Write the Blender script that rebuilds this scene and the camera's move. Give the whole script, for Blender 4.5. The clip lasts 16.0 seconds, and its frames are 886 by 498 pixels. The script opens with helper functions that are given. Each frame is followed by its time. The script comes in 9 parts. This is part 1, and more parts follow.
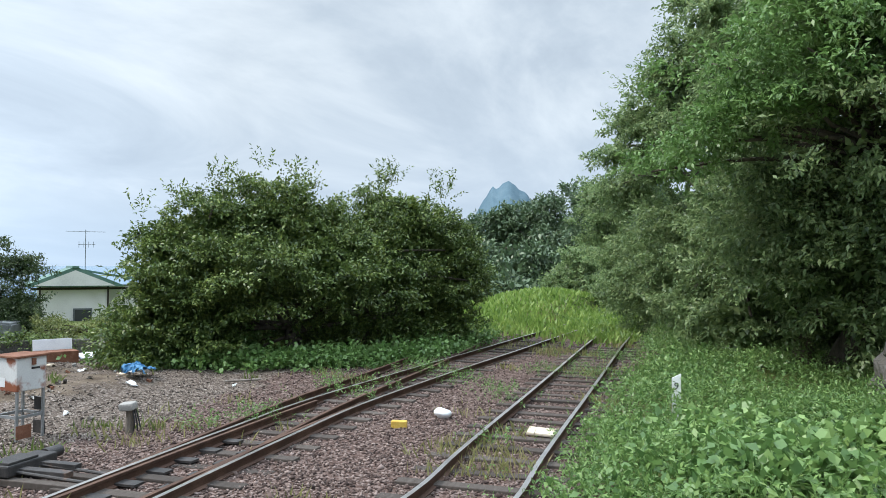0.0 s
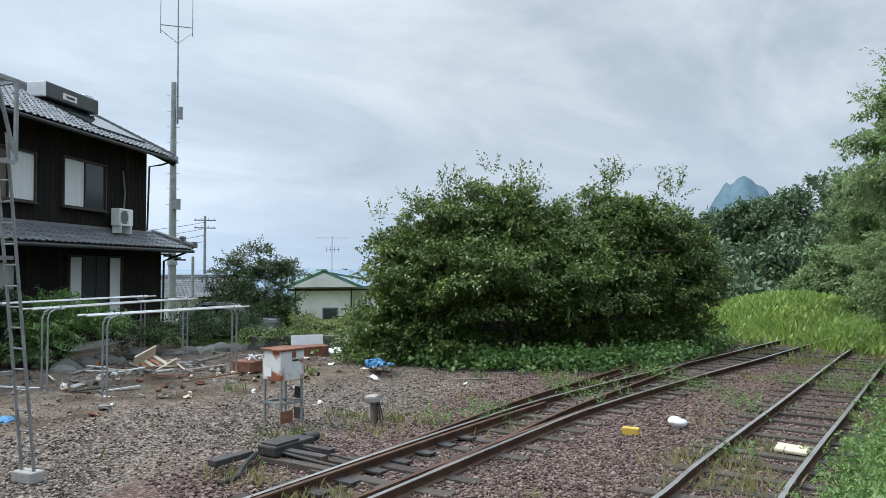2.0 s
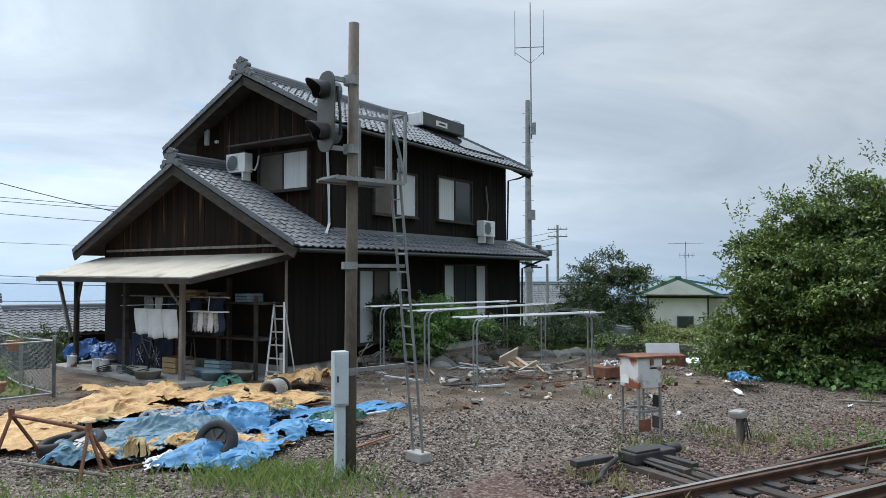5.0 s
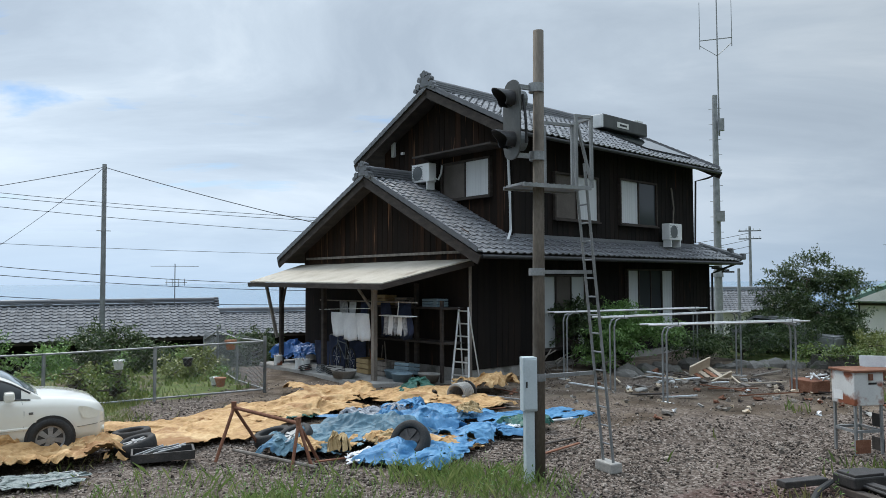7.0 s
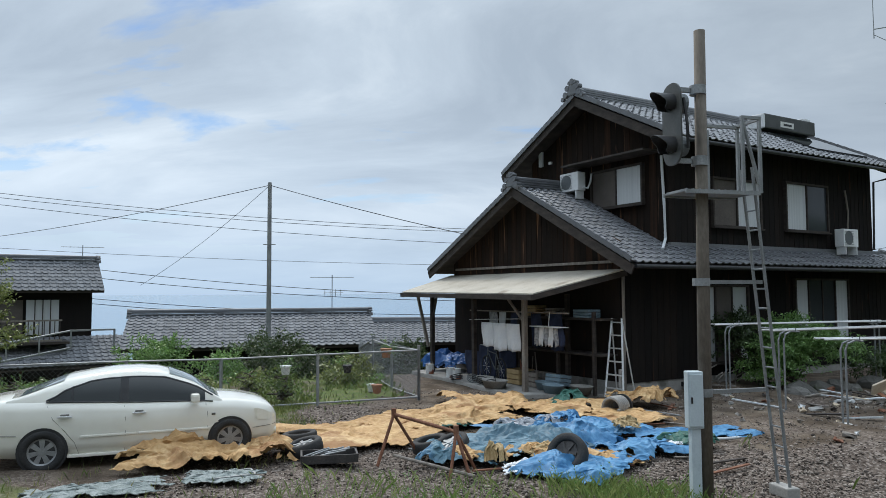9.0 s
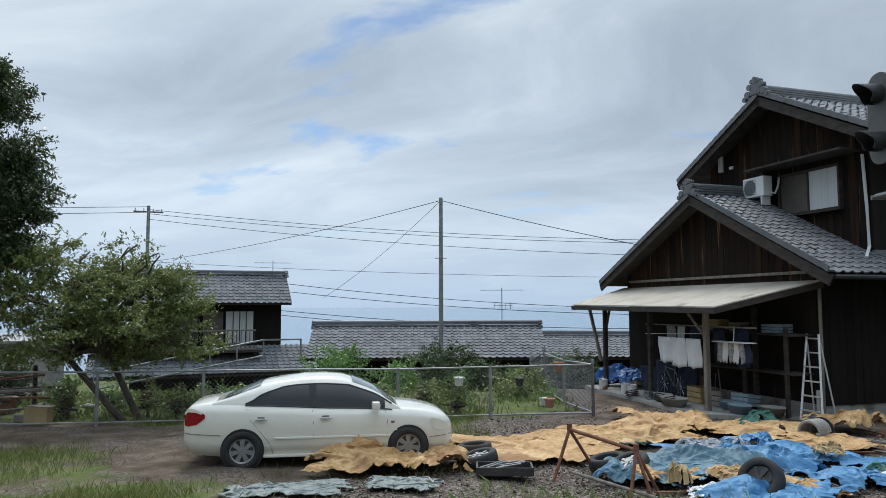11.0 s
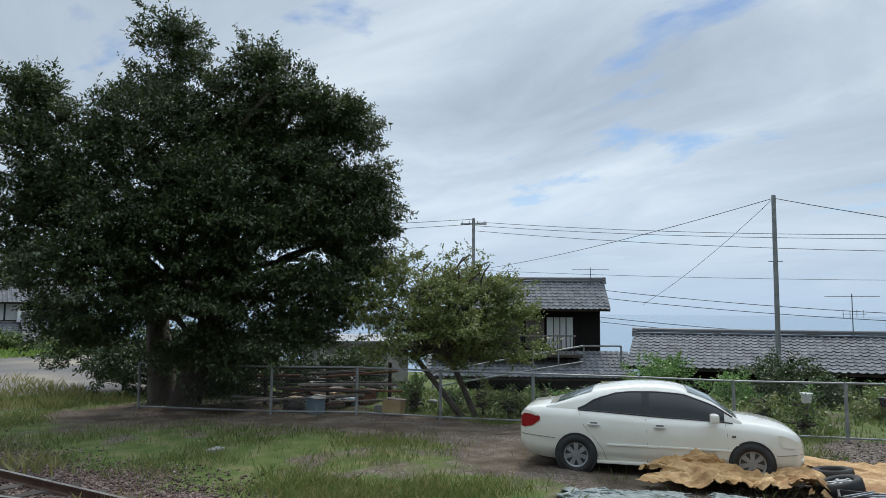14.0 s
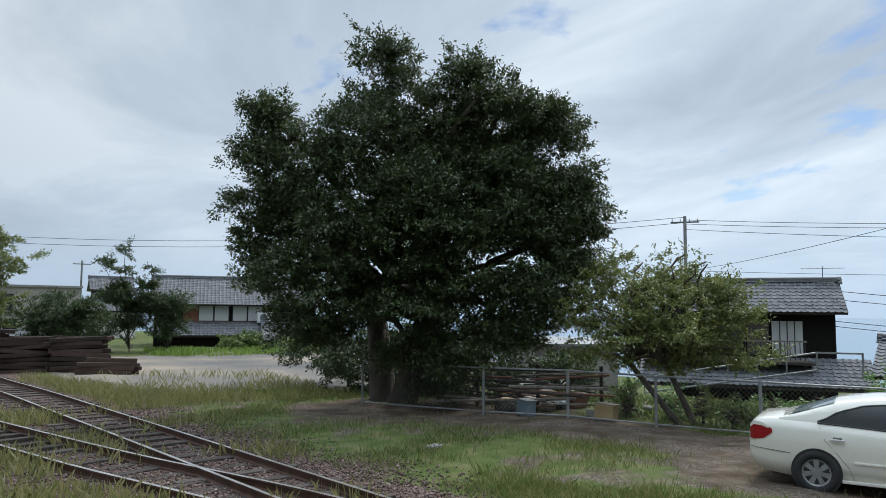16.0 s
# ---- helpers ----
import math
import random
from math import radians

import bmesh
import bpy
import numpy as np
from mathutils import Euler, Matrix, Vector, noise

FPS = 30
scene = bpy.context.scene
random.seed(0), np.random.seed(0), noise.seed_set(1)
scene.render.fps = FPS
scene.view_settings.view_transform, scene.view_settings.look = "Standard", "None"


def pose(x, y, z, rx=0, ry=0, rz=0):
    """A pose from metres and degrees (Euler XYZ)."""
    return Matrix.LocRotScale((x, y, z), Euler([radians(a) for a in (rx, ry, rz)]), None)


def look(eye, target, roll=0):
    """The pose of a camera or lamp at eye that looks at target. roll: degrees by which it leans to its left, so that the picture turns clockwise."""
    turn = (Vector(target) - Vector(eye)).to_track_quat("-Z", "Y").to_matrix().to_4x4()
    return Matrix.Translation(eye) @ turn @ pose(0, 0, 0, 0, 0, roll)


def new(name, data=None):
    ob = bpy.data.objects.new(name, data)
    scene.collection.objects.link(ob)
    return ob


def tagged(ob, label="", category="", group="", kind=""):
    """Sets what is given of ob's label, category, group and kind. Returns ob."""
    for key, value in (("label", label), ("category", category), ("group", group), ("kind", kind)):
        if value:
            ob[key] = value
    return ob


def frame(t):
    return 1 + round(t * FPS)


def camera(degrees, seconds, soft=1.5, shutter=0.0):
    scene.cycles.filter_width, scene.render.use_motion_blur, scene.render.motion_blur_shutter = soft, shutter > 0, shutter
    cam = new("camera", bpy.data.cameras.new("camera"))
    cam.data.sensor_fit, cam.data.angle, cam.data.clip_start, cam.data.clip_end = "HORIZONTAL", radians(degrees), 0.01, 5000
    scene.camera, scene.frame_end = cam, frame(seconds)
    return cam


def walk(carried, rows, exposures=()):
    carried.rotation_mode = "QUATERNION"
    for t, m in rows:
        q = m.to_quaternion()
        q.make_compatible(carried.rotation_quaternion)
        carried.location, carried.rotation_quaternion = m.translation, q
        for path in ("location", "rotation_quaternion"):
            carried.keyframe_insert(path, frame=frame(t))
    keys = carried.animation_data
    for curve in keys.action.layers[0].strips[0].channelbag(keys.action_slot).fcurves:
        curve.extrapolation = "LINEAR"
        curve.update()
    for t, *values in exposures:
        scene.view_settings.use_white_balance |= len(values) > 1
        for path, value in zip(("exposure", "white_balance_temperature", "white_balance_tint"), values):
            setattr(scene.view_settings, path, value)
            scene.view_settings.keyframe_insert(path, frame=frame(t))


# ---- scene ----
cam = camera(62.60, 16.0, soft=0.75)
# seconds, x, y, z, yaw, pitch, roll
ROWS = [
    (0.0, 0.000, 0.001, 2.658, 29.40, 1.34, -0.29),
    (0.5, -0.016, -0.020, 2.651, 33.34, 1.36, -0.22),
    (1.0, -0.028, -0.030, 2.646, 37.45, 1.41, -0.12),
    (1.5, -0.042, -0.034, 2.654, 41.90, 1.43, -0.09),
    (2.0, -0.060, -0.040, 2.660, 46.79, 1.46, -0.01),
    (2.5, -0.073, -0.054, 2.657, 51.84, 1.53, 0.03),
    (3.0, -0.081, -0.070, 2.656, 56.74, 1.63, 0.08),
    (3.5, -0.077, -0.093, 2.657, 61.30, 1.73, 0.09),
    (4.0, -0.082, -0.105, 2.657, 65.33, 1.82, 0.11),
    (4.5, -0.084, -0.121, 2.652, 69.63, 1.94, 0.14),
    (5.0, -0.083, -0.137, 2.646, 73.76, 2.06, 0.17),
    (7.5, -0.054, -0.331, 2.667, 90.49, 2.67, 0.25),
    (8.0, -0.046, -0.375, 2.670, 93.26, 2.86, 0.21),
    (8.5, -0.033, -0.419, 2.670, 96.00, 3.09, 0.24),
    (11.0, -0.074, -0.555, 2.652, 111.90, 4.45, 0.12),
    (11.5, -0.070, -0.584, 2.658, 115.90, 4.58, 0.08),
    (12.0, -0.063, -0.610, 2.661, 120.11, 4.69, 0.05),
    (12.5, -0.048, -0.637, 2.662, 124.35, 4.75, -0.09),
    (13.0, -0.018, -0.671, 2.653, 128.45, 4.83, -0.17),
    (13.5, 0.030, -0.719, 2.643, 132.42, 4.89, -0.29),
    (14.0, 0.082, -0.768, 2.638, 136.07, 4.92, -0.38),
    (14.5, 0.127, -0.807, 2.634, 139.68, 4.92, -0.34),
    (15.0, 0.151, -0.836, 2.635, 143.57, 4.93, -0.37),
    (15.5, 0.156, -0.858, 2.637, 147.73, 4.97, -0.43),
    (16.0, 0.157, -0.878, 2.634, 151.95, 5.00, -0.53),
]
walk(cam, [(t, pose(x, y, z, 90 + pitch, roll, yaw)) for t, x, y, z, yaw, pitch, roll in ROWS],
     [(0.0, 0.50), (2.0, 0.28), (4.0, 0.14), (8.0, -0.20), (11.0, -0.34), (14.0, -0.36), (16.0, -0.25)])

# ---------------------------------------------------------------- light
SUN_YAW, SUN_UP = 125.0, 50.0
world = bpy.data.worlds.new("sky")
scene.world = world
world.use_nodes = True
wn, wl = world.node_tree.nodes, world.node_tree.links
wn.clear()


def wnode(kind, **inputs):
    n = wn.new(kind)
    for k, v in inputs.items():
        n.inputs[k].default_value = v
    return n


sky = wn.new("ShaderNodeTexSky")
sky.sky_type = "NISHITA"
sky.sun_disc = False
sky.air_density, sky.dust_density, sky.ozone_density = 1.0, 0.2, 4.0
sky.sun_elevation = radians(SUN_UP)
sky.sun_rotation = radians(-SUN_YAW)
coord = wn.new("ShaderNodeTexCoord")
sep = wn.new("ShaderNodeSeparateXYZ")
wl.new(coord.outputs["Generated"], sep.inputs[0])


def wmath(op, a, b=None, clamp=False):
    n = wn.new("ShaderNodeMath")
    n.operation, n.use_clamp = op, clamp
    for i, v in enumerate((a, b)):
        if v is None:
            continue
        if isinstance(v, (int, float)):
            n.inputs[i].default_value = v
        else:
            wl.new(v, n.inputs[i])
    return n.outputs[0]


up = wmath("ADD", wmath("MAXIMUM", sep.outputs[2], 0.0), 0.16)
flat = wn.new("ShaderNodeCombineXYZ")
wl.new(wmath("DIVIDE", sep.outputs[0], up), flat.inputs[0])
wl.new(wmath("DIVIDE", sep.outputs[1], up), flat.inputs[1])


def wnoise(scale, detail, rough, distort, seed):
    n = wn.new("ShaderNodeTexNoise")
    n.inputs["Scale"].default_value, n.inputs["Detail"].default_value = scale, detail
    n.inputs["Roughness"].default_value, n.inputs["Distortion"].default_value = rough, distort
    m = wn.new("ShaderNodeMapping")
    m.inputs["Location"].default_value = (seed, seed * 0.7, 0)
    m.inputs["Rotation"].default_value = (0, 0, 0.5)
    m.inputs["Scale"].default_value = (1.0, 0.6, 1.0)
    wl.new(flat.outputs[0], m.inputs[0])
    wl.new(m.outputs[0], n.inputs["Vector"])
    return n.outputs["Fac"]


def wramp(fac, stops):
    r = wn.new("ShaderNodeValToRGB")
    while len(r.color_ramp.elements) < len(stops):
        r.color_ramp.elements.new(0.5)
    for e, (p, c) in zip(r.color_ramp.elements, stops):
        e.position, e.color = p, (*c, 1)
    wl.new(fac, r.inputs[0])
    return r.outputs[0]


# the cloud deck is closed over the land and opens a little over the sea
sea_side = wmath("MULTIPLY", wmath("MAXIMUM", wmath("SUBTRACT", wmath("ADD", wmath("MULTIPLY", sep.outputs[0], -0.77), wmath("MULTIPLY", sep.outputs[1], -0.63)), 0.42), 0.0), 0.36)
cover = wmath("SUBTRACT", wmath("ADD", wnoise(1.6, 7, 0.55, 0.4, 3.0), 0.07), sea_side)
mask = wmath("MAXIMUM", wramp(cover, [(0.24, (0, 0, 0)), (0.31, (1, 1, 1))]), wramp(sep.outputs[2], [(0.05, (1, 1, 1)), (0.17, (0.15, 0.15, 0.15))]))
shade = wramp(wnoise(1.0, 9, 0.58, 0.6, 11.0), [(0.33, (0.355, 0.435, 0.535)), (0.48, (0.51, 0.605, 0.71)), (0.64, (0.78, 0.87, 0.95))])
low = wramp(sep.outputs[2], [(0.0, (0.46, 0.60, 0.77)), (0.10, (0.56, 0.68, 0.82)), (0.35, (0.60, 0.70, 0.81))])
mixc = wn.new("ShaderNodeMix")
mixc.data_type = "RGBA"
wl.new(wramp(sep.outputs[2], [(0.02, (0.12, 0.12, 0.12)), (0.25, (0.75, 0.75, 0.75))]), mixc.inputs["Factor"])
wl.new(low, mixc.inputs[6])
wl.new(shade, mixc.inputs[7])
clear_sky = wnode("ShaderNodeBackground", Strength=0.13)
wl.new(sky.outputs[0], clear_sky.inputs[0])
cloud = wnode("ShaderNodeBackground", Strength=1.0)
wl.new(mixc.outputs[2], cloud.inputs[0])
# an overcast sky is brightest overhead
overhead = wn.new("ShaderNodeMapRange")
overhead.interpolation_type = "SMOOTHSTEP"
overhead.inputs[1].default_value, overhead.inputs[2].default_value = 0.42, 0.95
overhead.inputs[3].default_value, overhead.inputs[4].default_value = 1.0, 4.4
wl.new(sep.outputs[2], overhead.inputs[0])
# and the cloud over the sea, before the sun, is brighter than over the hills
glow = wmath("ADD", wmath("MULTIPLY", wmath("ADD", wmath("MULTIPLY", sep.outputs[0], -0.77), wmath("MULTIPLY", sep.outputs[1], -0.63)), 0.66), 0.70)
wl.new(wmath("MULTIPLY", overhead.outputs[0], wmath("MAXIMUM", glow, 0.77)), cloud.inputs[1])
mixs = wn.new("ShaderNodeMixShader")
wl.new(mask, mixs.inputs[0])
wl.new(clear_sky.outputs[0], mixs.inputs[1])
wl.new(cloud.outputs[0], mixs.inputs[2])
wl.new(mixs.outputs[0], wn.new("ShaderNodeOutputWorld").inputs[0])

sun = new("sun", bpy.data.lights.new("sun", "SUN"))
sun.data.energy, sun.data.angle, sun.data.color = 2.1, radians(14), (1.0, 0.93, 0.83)
sun.matrix_world = look((0, 0, 60), (math.sin(radians(SUN_YAW)) * 60 / math.tan(radians(SUN_UP)), -math.cos(radians(SUN_YAW)) * 60 / math.tan(radians(SUN_UP)), 0))

# ---------------------------------------------------------------- materials


def material(name, stops, scale=4.0, fine=40.0, rough=0.8, bump=0.3, metal=0.0, island=0.0, own=0.0, stretch=(1, 1, 1), blotch=None, depth=0.01, spec=0.5):
    """Colour from two scales of noise over the stops; island or own adds variation by piece; blotch is (colour, scale,
    threshold) for rust, moss, stains or the shade of folds.
    """
    m = bpy.data.materials.new(name)
    m.use_nodes = True
    n, l = m.node_tree.nodes, m.node_tree.links
    p = n["Principled BSDF"]
    co = n.new("ShaderNodeTexCoord")
    mp = n.new("ShaderNodeMapping")
    mp.inputs["Scale"].default_value = stretch
    l.new(co.outputs["Object"], mp.inputs[0])

    def noise_at(sc, det=5):
        t = n.new("ShaderNodeTexNoise")
        t.inputs["Scale"].default_value, t.inputs["Detail"].default_value = sc, det
        l.new(mp.outputs[0], t.inputs["Vector"])
        return t.outputs["Fac"]

    def calc(op, a, b):
        t = n.new("ShaderNodeMath")
        t.operation = op
        for i, v in enumerate((a, b)):
            if isinstance(v, (int, float)):
                t.inputs[i].default_value = v
            else:
                l.new(v, t.inputs[i])
        return t.outputs[0]

    small = noise_at(fine)
    fac = calc("ADD", calc("MULTIPLY", noise_at(scale), 0.6), calc("MULTIPLY", small, 0.4))
    if island:
        g = n.new("ShaderNodeNewGeometry")
        fac = calc("ADD", calc("MULTIPLY", fac, 1 - island), calc("MULTIPLY", g.outputs["Random Per Island"], island))
    if own:
        g = n.new("ShaderNodeObjectInfo")
        fac = calc("ADD", calc("MULTIPLY", fac, 1 - own), calc("MULTIPLY", g.outputs["Random"], own))
    r = n.new("ShaderNodeValToRGB")
    a, b = (0.3, 0.7) if not (island or own) else (0.2, 0.8)
    while len(r.color_ramp.elements) < len(stops):
        r.color_ramp.elements.new(0.5)
    for i, (e, c) in enumerate(zip(r.color_ramp.elements, stops)):
        e.position, e.color = a + (b - a) * i / (len(stops) - 1), (*c, 1)
    l.new(fac, r.inputs[0])
    out = r.outputs[0]
    if blotch:
        c, sc, th = blotch
        k = n.new("ShaderNodeValToRGB")
        k.color_ramp.elements[0].position, k.color_ramp.elements[1].position = th, th + 0.08
        l.new(noise_at(sc, 8), k.inputs[0])
        mx = n.new("ShaderNodeMix")
        mx.data_type = "RGBA"
        l.new(k.outputs[0], mx.inputs["Factor"])
        l.new(out, mx.inputs[6])
        mx.inputs[7].default_value = (*c, 1)
        out = mx.outputs[2]
    l.new(out, p.inputs["Base Color"])
    p.inputs["Roughness"].default_value, p.inputs["Metallic"].default_value = rough, metal
    p.inputs["Specular IOR Level"].default_value = spec
    if bump:
        bp = n.new("ShaderNodeBump")
        bp.inputs["Strength"].default_value, bp.inputs["Distance"].default_value = bump, depth
        l.new(small, bp.inputs["Height"])
        l.new(bp.outputs[0], p.inputs["Normal"])
    return m


def leaf_material(name, stops, through_light=0.35):
    m = material(name, stops, scale=0.7, fine=3.0, rough=0.42, bump=0, island=0.42, spec=0.5)
    n, l = m.node_tree.nodes, m.node_tree.links
    p = n["Principled BSDF"]
    t = n.new("ShaderNodeBsdfTranslucent")
    l.new(p.inputs["Base Color"].links[0].from_socket, t.inputs[0])
    mx = n.new("ShaderNodeMixShader")
    mx.inputs[0].default_value = through_light
    l.new(p.outputs[0], mx.inputs[1])
    l.new(t.outputs[0], mx.inputs[2])
    l.new(mx.outputs[0], n["Material Output"].inputs[0])
    return m


def glass_material(name, tint, rough=0.05):
    m = bpy.data.materials.new(name)
    m.use_nodes = True
    p = m.node_tree.nodes["Principled BSDF"]
    p.inputs["Base Color"].default_value = (*tint, 1)
    p.inputs["Roughness"].default_value = rough
    p.inputs["Specular IOR Level"].default_value = 0.35
    return m


M = {}
M["leaf_bush"] = leaf_material("leaf_bush", [(0.034, 0.068, 0.020), (0.115, 0.178, 0.045), (0.27, 0.335, 0.085)], 0.25)
M["leaf_dark"] = leaf_material("leaf_dark", [(0.024, 0.046, 0.019), (0.052, 0.086, 0.029), (0.105, 0.145, 0.050)])
M["leaf_camphor"] = leaf_material("leaf_camphor", [(0.024, 0.041, 0.018), (0.058, 0.088, 0.031), (0.135, 0.17, 0.06)], 0.22)
M["leaf_forest"] = leaf_material("leaf_forest", [(0.072, 0.118, 0.054), (0.19, 0.28, 0.115), (0.37, 0.45, 0.20)], 0.44)
M["leaf_pale"] = leaf_material("leaf_pale", [(0.055, 0.125, 0.035), (0.155, 0.27, 0.080), (0.30, 0.43, 0.145)])
M["grass_bright"] = leaf_material("grass_bright", [(0.10, 0.185, 0.035), (0.20, 0.31, 0.065), (0.34, 0.43, 0.12)])
M["grass_long"] = leaf_material("grass_long", [(0.09, 0.15, 0.035), (0.18, 0.26, 0.075), (0.34, 0.36, 0.15)])
M["tile_old"] = material("old_roof_tile", [(0.085, 0.089, 0.096), (0.145, 0.150, 0.160), (0.21, 0.215, 0.225)], 1.2, 20, 0.8, 0.25, island=0.3)
M["bluesheet"] = material("deep_blue_sheet", [(0.010, 0.070, 0.22), (0.02, 0.12, 0.36), (0.05, 0.19, 0.46)], 2.0, 20, 0.5, 0.3)
M["leaf_fresh"] = leaf_material("leaf_fresh", [(0.07, 0.15, 0.035), (0.15, 0.27, 0.075), (0.26, 0.40, 0.14)])
M["leaf_olive"] = leaf_material("leaf_olive", [(0.08, 0.11, 0.035), (0.18, 0.22, 0.065), (0.32, 0.33, 0.12)])
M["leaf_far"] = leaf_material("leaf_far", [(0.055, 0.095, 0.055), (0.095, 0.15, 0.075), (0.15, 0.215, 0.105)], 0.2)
M["grass"] = leaf_material("grass", [(0.07, 0.115, 0.025), (0.135, 0.185, 0.05), (0.25, 0.25, 0.10)])
M["grass_dry"] = leaf_material("grass_dry", [(0.14, 0.17, 0.05), (0.26, 0.25, 0.10), (0.38, 0.33, 0.17)])
M["bark"] = material("bark", [(0.035, 0.028, 0.022), (0.08, 0.065, 0.05), (0.13, 0.11, 0.09)], 6, 40, 0.95, 0.8, stretch=(1, 1, 0.25), depth=0.03)
M["stone"] = material("ballast_stone", [(0.034, 0.026, 0.021), (0.105, 0.083, 0.067), (0.34, 0.29, 0.25)], 3, 30, 0.95, 0.3, island=0.75)
M["ballast"] = material("ballast_stone_brown", [(0.038, 0.023, 0.019), (0.102, 0.067, 0.056), (0.27, 0.205, 0.18)], 3, 30, 0.95, 0.3, island=0.75)
M["rail"] = material("rusty_rail", [(0.045, 0.023, 0.016), (0.085, 0.044, 0.029), (0.145, 0.082, 0.056)], 4, 60, 0.75, 0.4, metal=0.3)
M["railtop"] = material("worn_rail_head", [(0.28, 0.25, 0.23), (0.42, 0.40, 0.38), (0.50, 0.48, 0.46)], 2, 50, 0.38, 0.1, metal=0.85)
M["sleeper"] = material("weathered_sleeper", [(0.030, 0.024, 0.020), (0.065, 0.052, 0.044), (0.12, 0.10, 0.085)], 3, 30, 0.95, 0.7, own=0.3, stretch=(1, 6, 1), depth=0.015)
M["creosote"] = material("creosoted_timber", [(0.020, 0.013, 0.010), (0.045, 0.028, 0.022), (0.11, 0.072, 0.056)], 3, 30, 0.9, 0.7, own=0.4, stretch=(6, 1, 1), depth=0.015)
M["render_grey"] = material("aged_grey_render", [(0.30, 0.28, 0.25), (0.38, 0.355, 0.32), (0.45, 0.425, 0.385)], 1.2, 25, 0.95, 0.2, blotch=((0.25, 0.235, 0.21), 0.8, 0.62))
M["charred"] = material("charred_cedar", [(0.008, 0.0072, 0.0072), (0.013, 0.011, 0.010), (0.026, 0.018, 0.014)], 2.0, 22, 0.9, 0.5, own=0.25, stretch=(4, 4, 0.35), blotch=((0.055, 0.027, 0.016), 1.6, 0.66), spec=0.18)
M["charred_worn"] = material("worn_cedar", [(0.009, 0.007, 0.006), (0.017, 0.011, 0.008), (0.060, 0.029, 0.016)], 2.2, 22, 0.9, 0.5, own=0.3, stretch=(5, 5, 0.3), blotch=((0.15, 0.080, 0.043), 1.8, 0.63), spec=0.18)
M["darkwood"] = material("dark_timber", [(0.020, 0.016, 0.014), (0.042, 0.033, 0.028), (0.075, 0.06, 0.05)], 3, 40, 0.85, 0.4, stretch=(1, 1, 3))
M["greywood"] = material("grey_timber", [(0.10, 0.085, 0.07), (0.20, 0.175, 0.15), (0.32, 0.29, 0.26)], 3, 40, 0.9, 0.4, stretch=(3, 3, 0.5))
M["tile"] = material("smoked_roof_tile", [(0.075, 0.078, 0.085), (0.13, 0.135, 0.145), (0.22, 0.225, 0.235)], 1.2, 20, 0.42, 0.25, own=0.25, blotch=((0.07, 0.065, 0.055), 1.4, 0.62))
M["plaster"] = material("white_plaster", [(0.58, 0.57, 0.54), (0.70, 0.69, 0.66), (0.78, 0.77, 0.75)], 1.2, 25, 0.9, 0.15)
M["greenroof"] = material("green_metal_roof", [(0.06, 0.13, 0.10), (0.09, 0.18, 0.14), (0.13, 0.22, 0.18)], 2, 25, 0.5, 0.1)
M["concrete"] = material("aged_concrete", [(0.20, 0.19, 0.175), (0.30, 0.29, 0.27), (0.40, 0.385, 0.36)], 2, 35, 0.95, 0.4, blotch=((0.13, 0.125, 0.11), 1.2, 0.60))
M["poleconc"] = material("concrete_pole", [(0.085, 0.070, 0.056), (0.14, 0.118, 0.095), (0.21, 0.185, 0.155)], 3, 40, 0.9, 0.3, stretch=(1, 1, 0.3), blotch=((0.06, 0.052, 0.042), 2.5, 0.60))
M["galv"] = material("galvanised_steel", [(0.17, 0.18, 0.185), (0.26, 0.27, 0.275), (0.36, 0.37, 0.375)], 4, 50, 0.55, 0.1, metal=0.4)
M["steelgrey"] = material("grey_painted_steel", [(0.09, 0.10, 0.105), (0.135, 0.148, 0.155), (0.19, 0.205, 0.21)], 3, 40, 0.6, 0.1, metal=0.2)
M["alu"] = material("aluminium", [(0.62, 0.62, 0.62), (0.72, 0.72, 0.72), (0.80, 0.80, 0.80)], 4, 40, 0.4, 0.05, metal=0.7)
M["wheelsilver"] = material("dull_silver_wheel_cover", [(0.20, 0.205, 0.21), (0.28, 0.285, 0.29), (0.36, 0.365, 0.37)], 8, 50, 0.45, 0.1, metal=0.5)
M["boxgrey"] = material("pale_grey_box_paint", [(0.40, 0.47, 0.50), (0.48, 0.55, 0.58), (0.55, 0.61, 0.63)], 3, 40, 0.5, 0.1)
M["black"] = material("black_painted_metal", [(0.012, 0.012, 0.013), (0.022, 0.022, 0.024), (0.04, 0.04, 0.042)], 4, 40, 0.55, 0.2)
M["iron"] = material("greasy_iron", [(0.018, 0.017, 0.017), (0.035, 0.032, 0.031), (0.075, 0.065, 0.06)], 4, 40, 0.6, 0.4, blotch=((0.11, 0.07, 0.05), 3.0, 0.63))
M["rubber"] = material("tyre_rubber", [(0.014, 0.014, 0.014), (0.026, 0.026, 0.026), (0.05, 0.048, 0.046)], 4, 50, 0.85, 0.3)
M["rust"] = material("rusty_steel", [(0.10, 0.040, 0.022), (0.18, 0.075, 0.042), (0.27, 0.14, 0.09)], 5, 50, 0.9, 0.4)
M["boxpaint"] = material("rust_stained_white_paint", [(0.50, 0.51, 0.51), (0.60, 0.61, 0.60), (0.68, 0.69, 0.68)], 3, 40, 0.55, 0.15, blotch=((0.24, 0.075, 0.035), 2.6, 0.50))
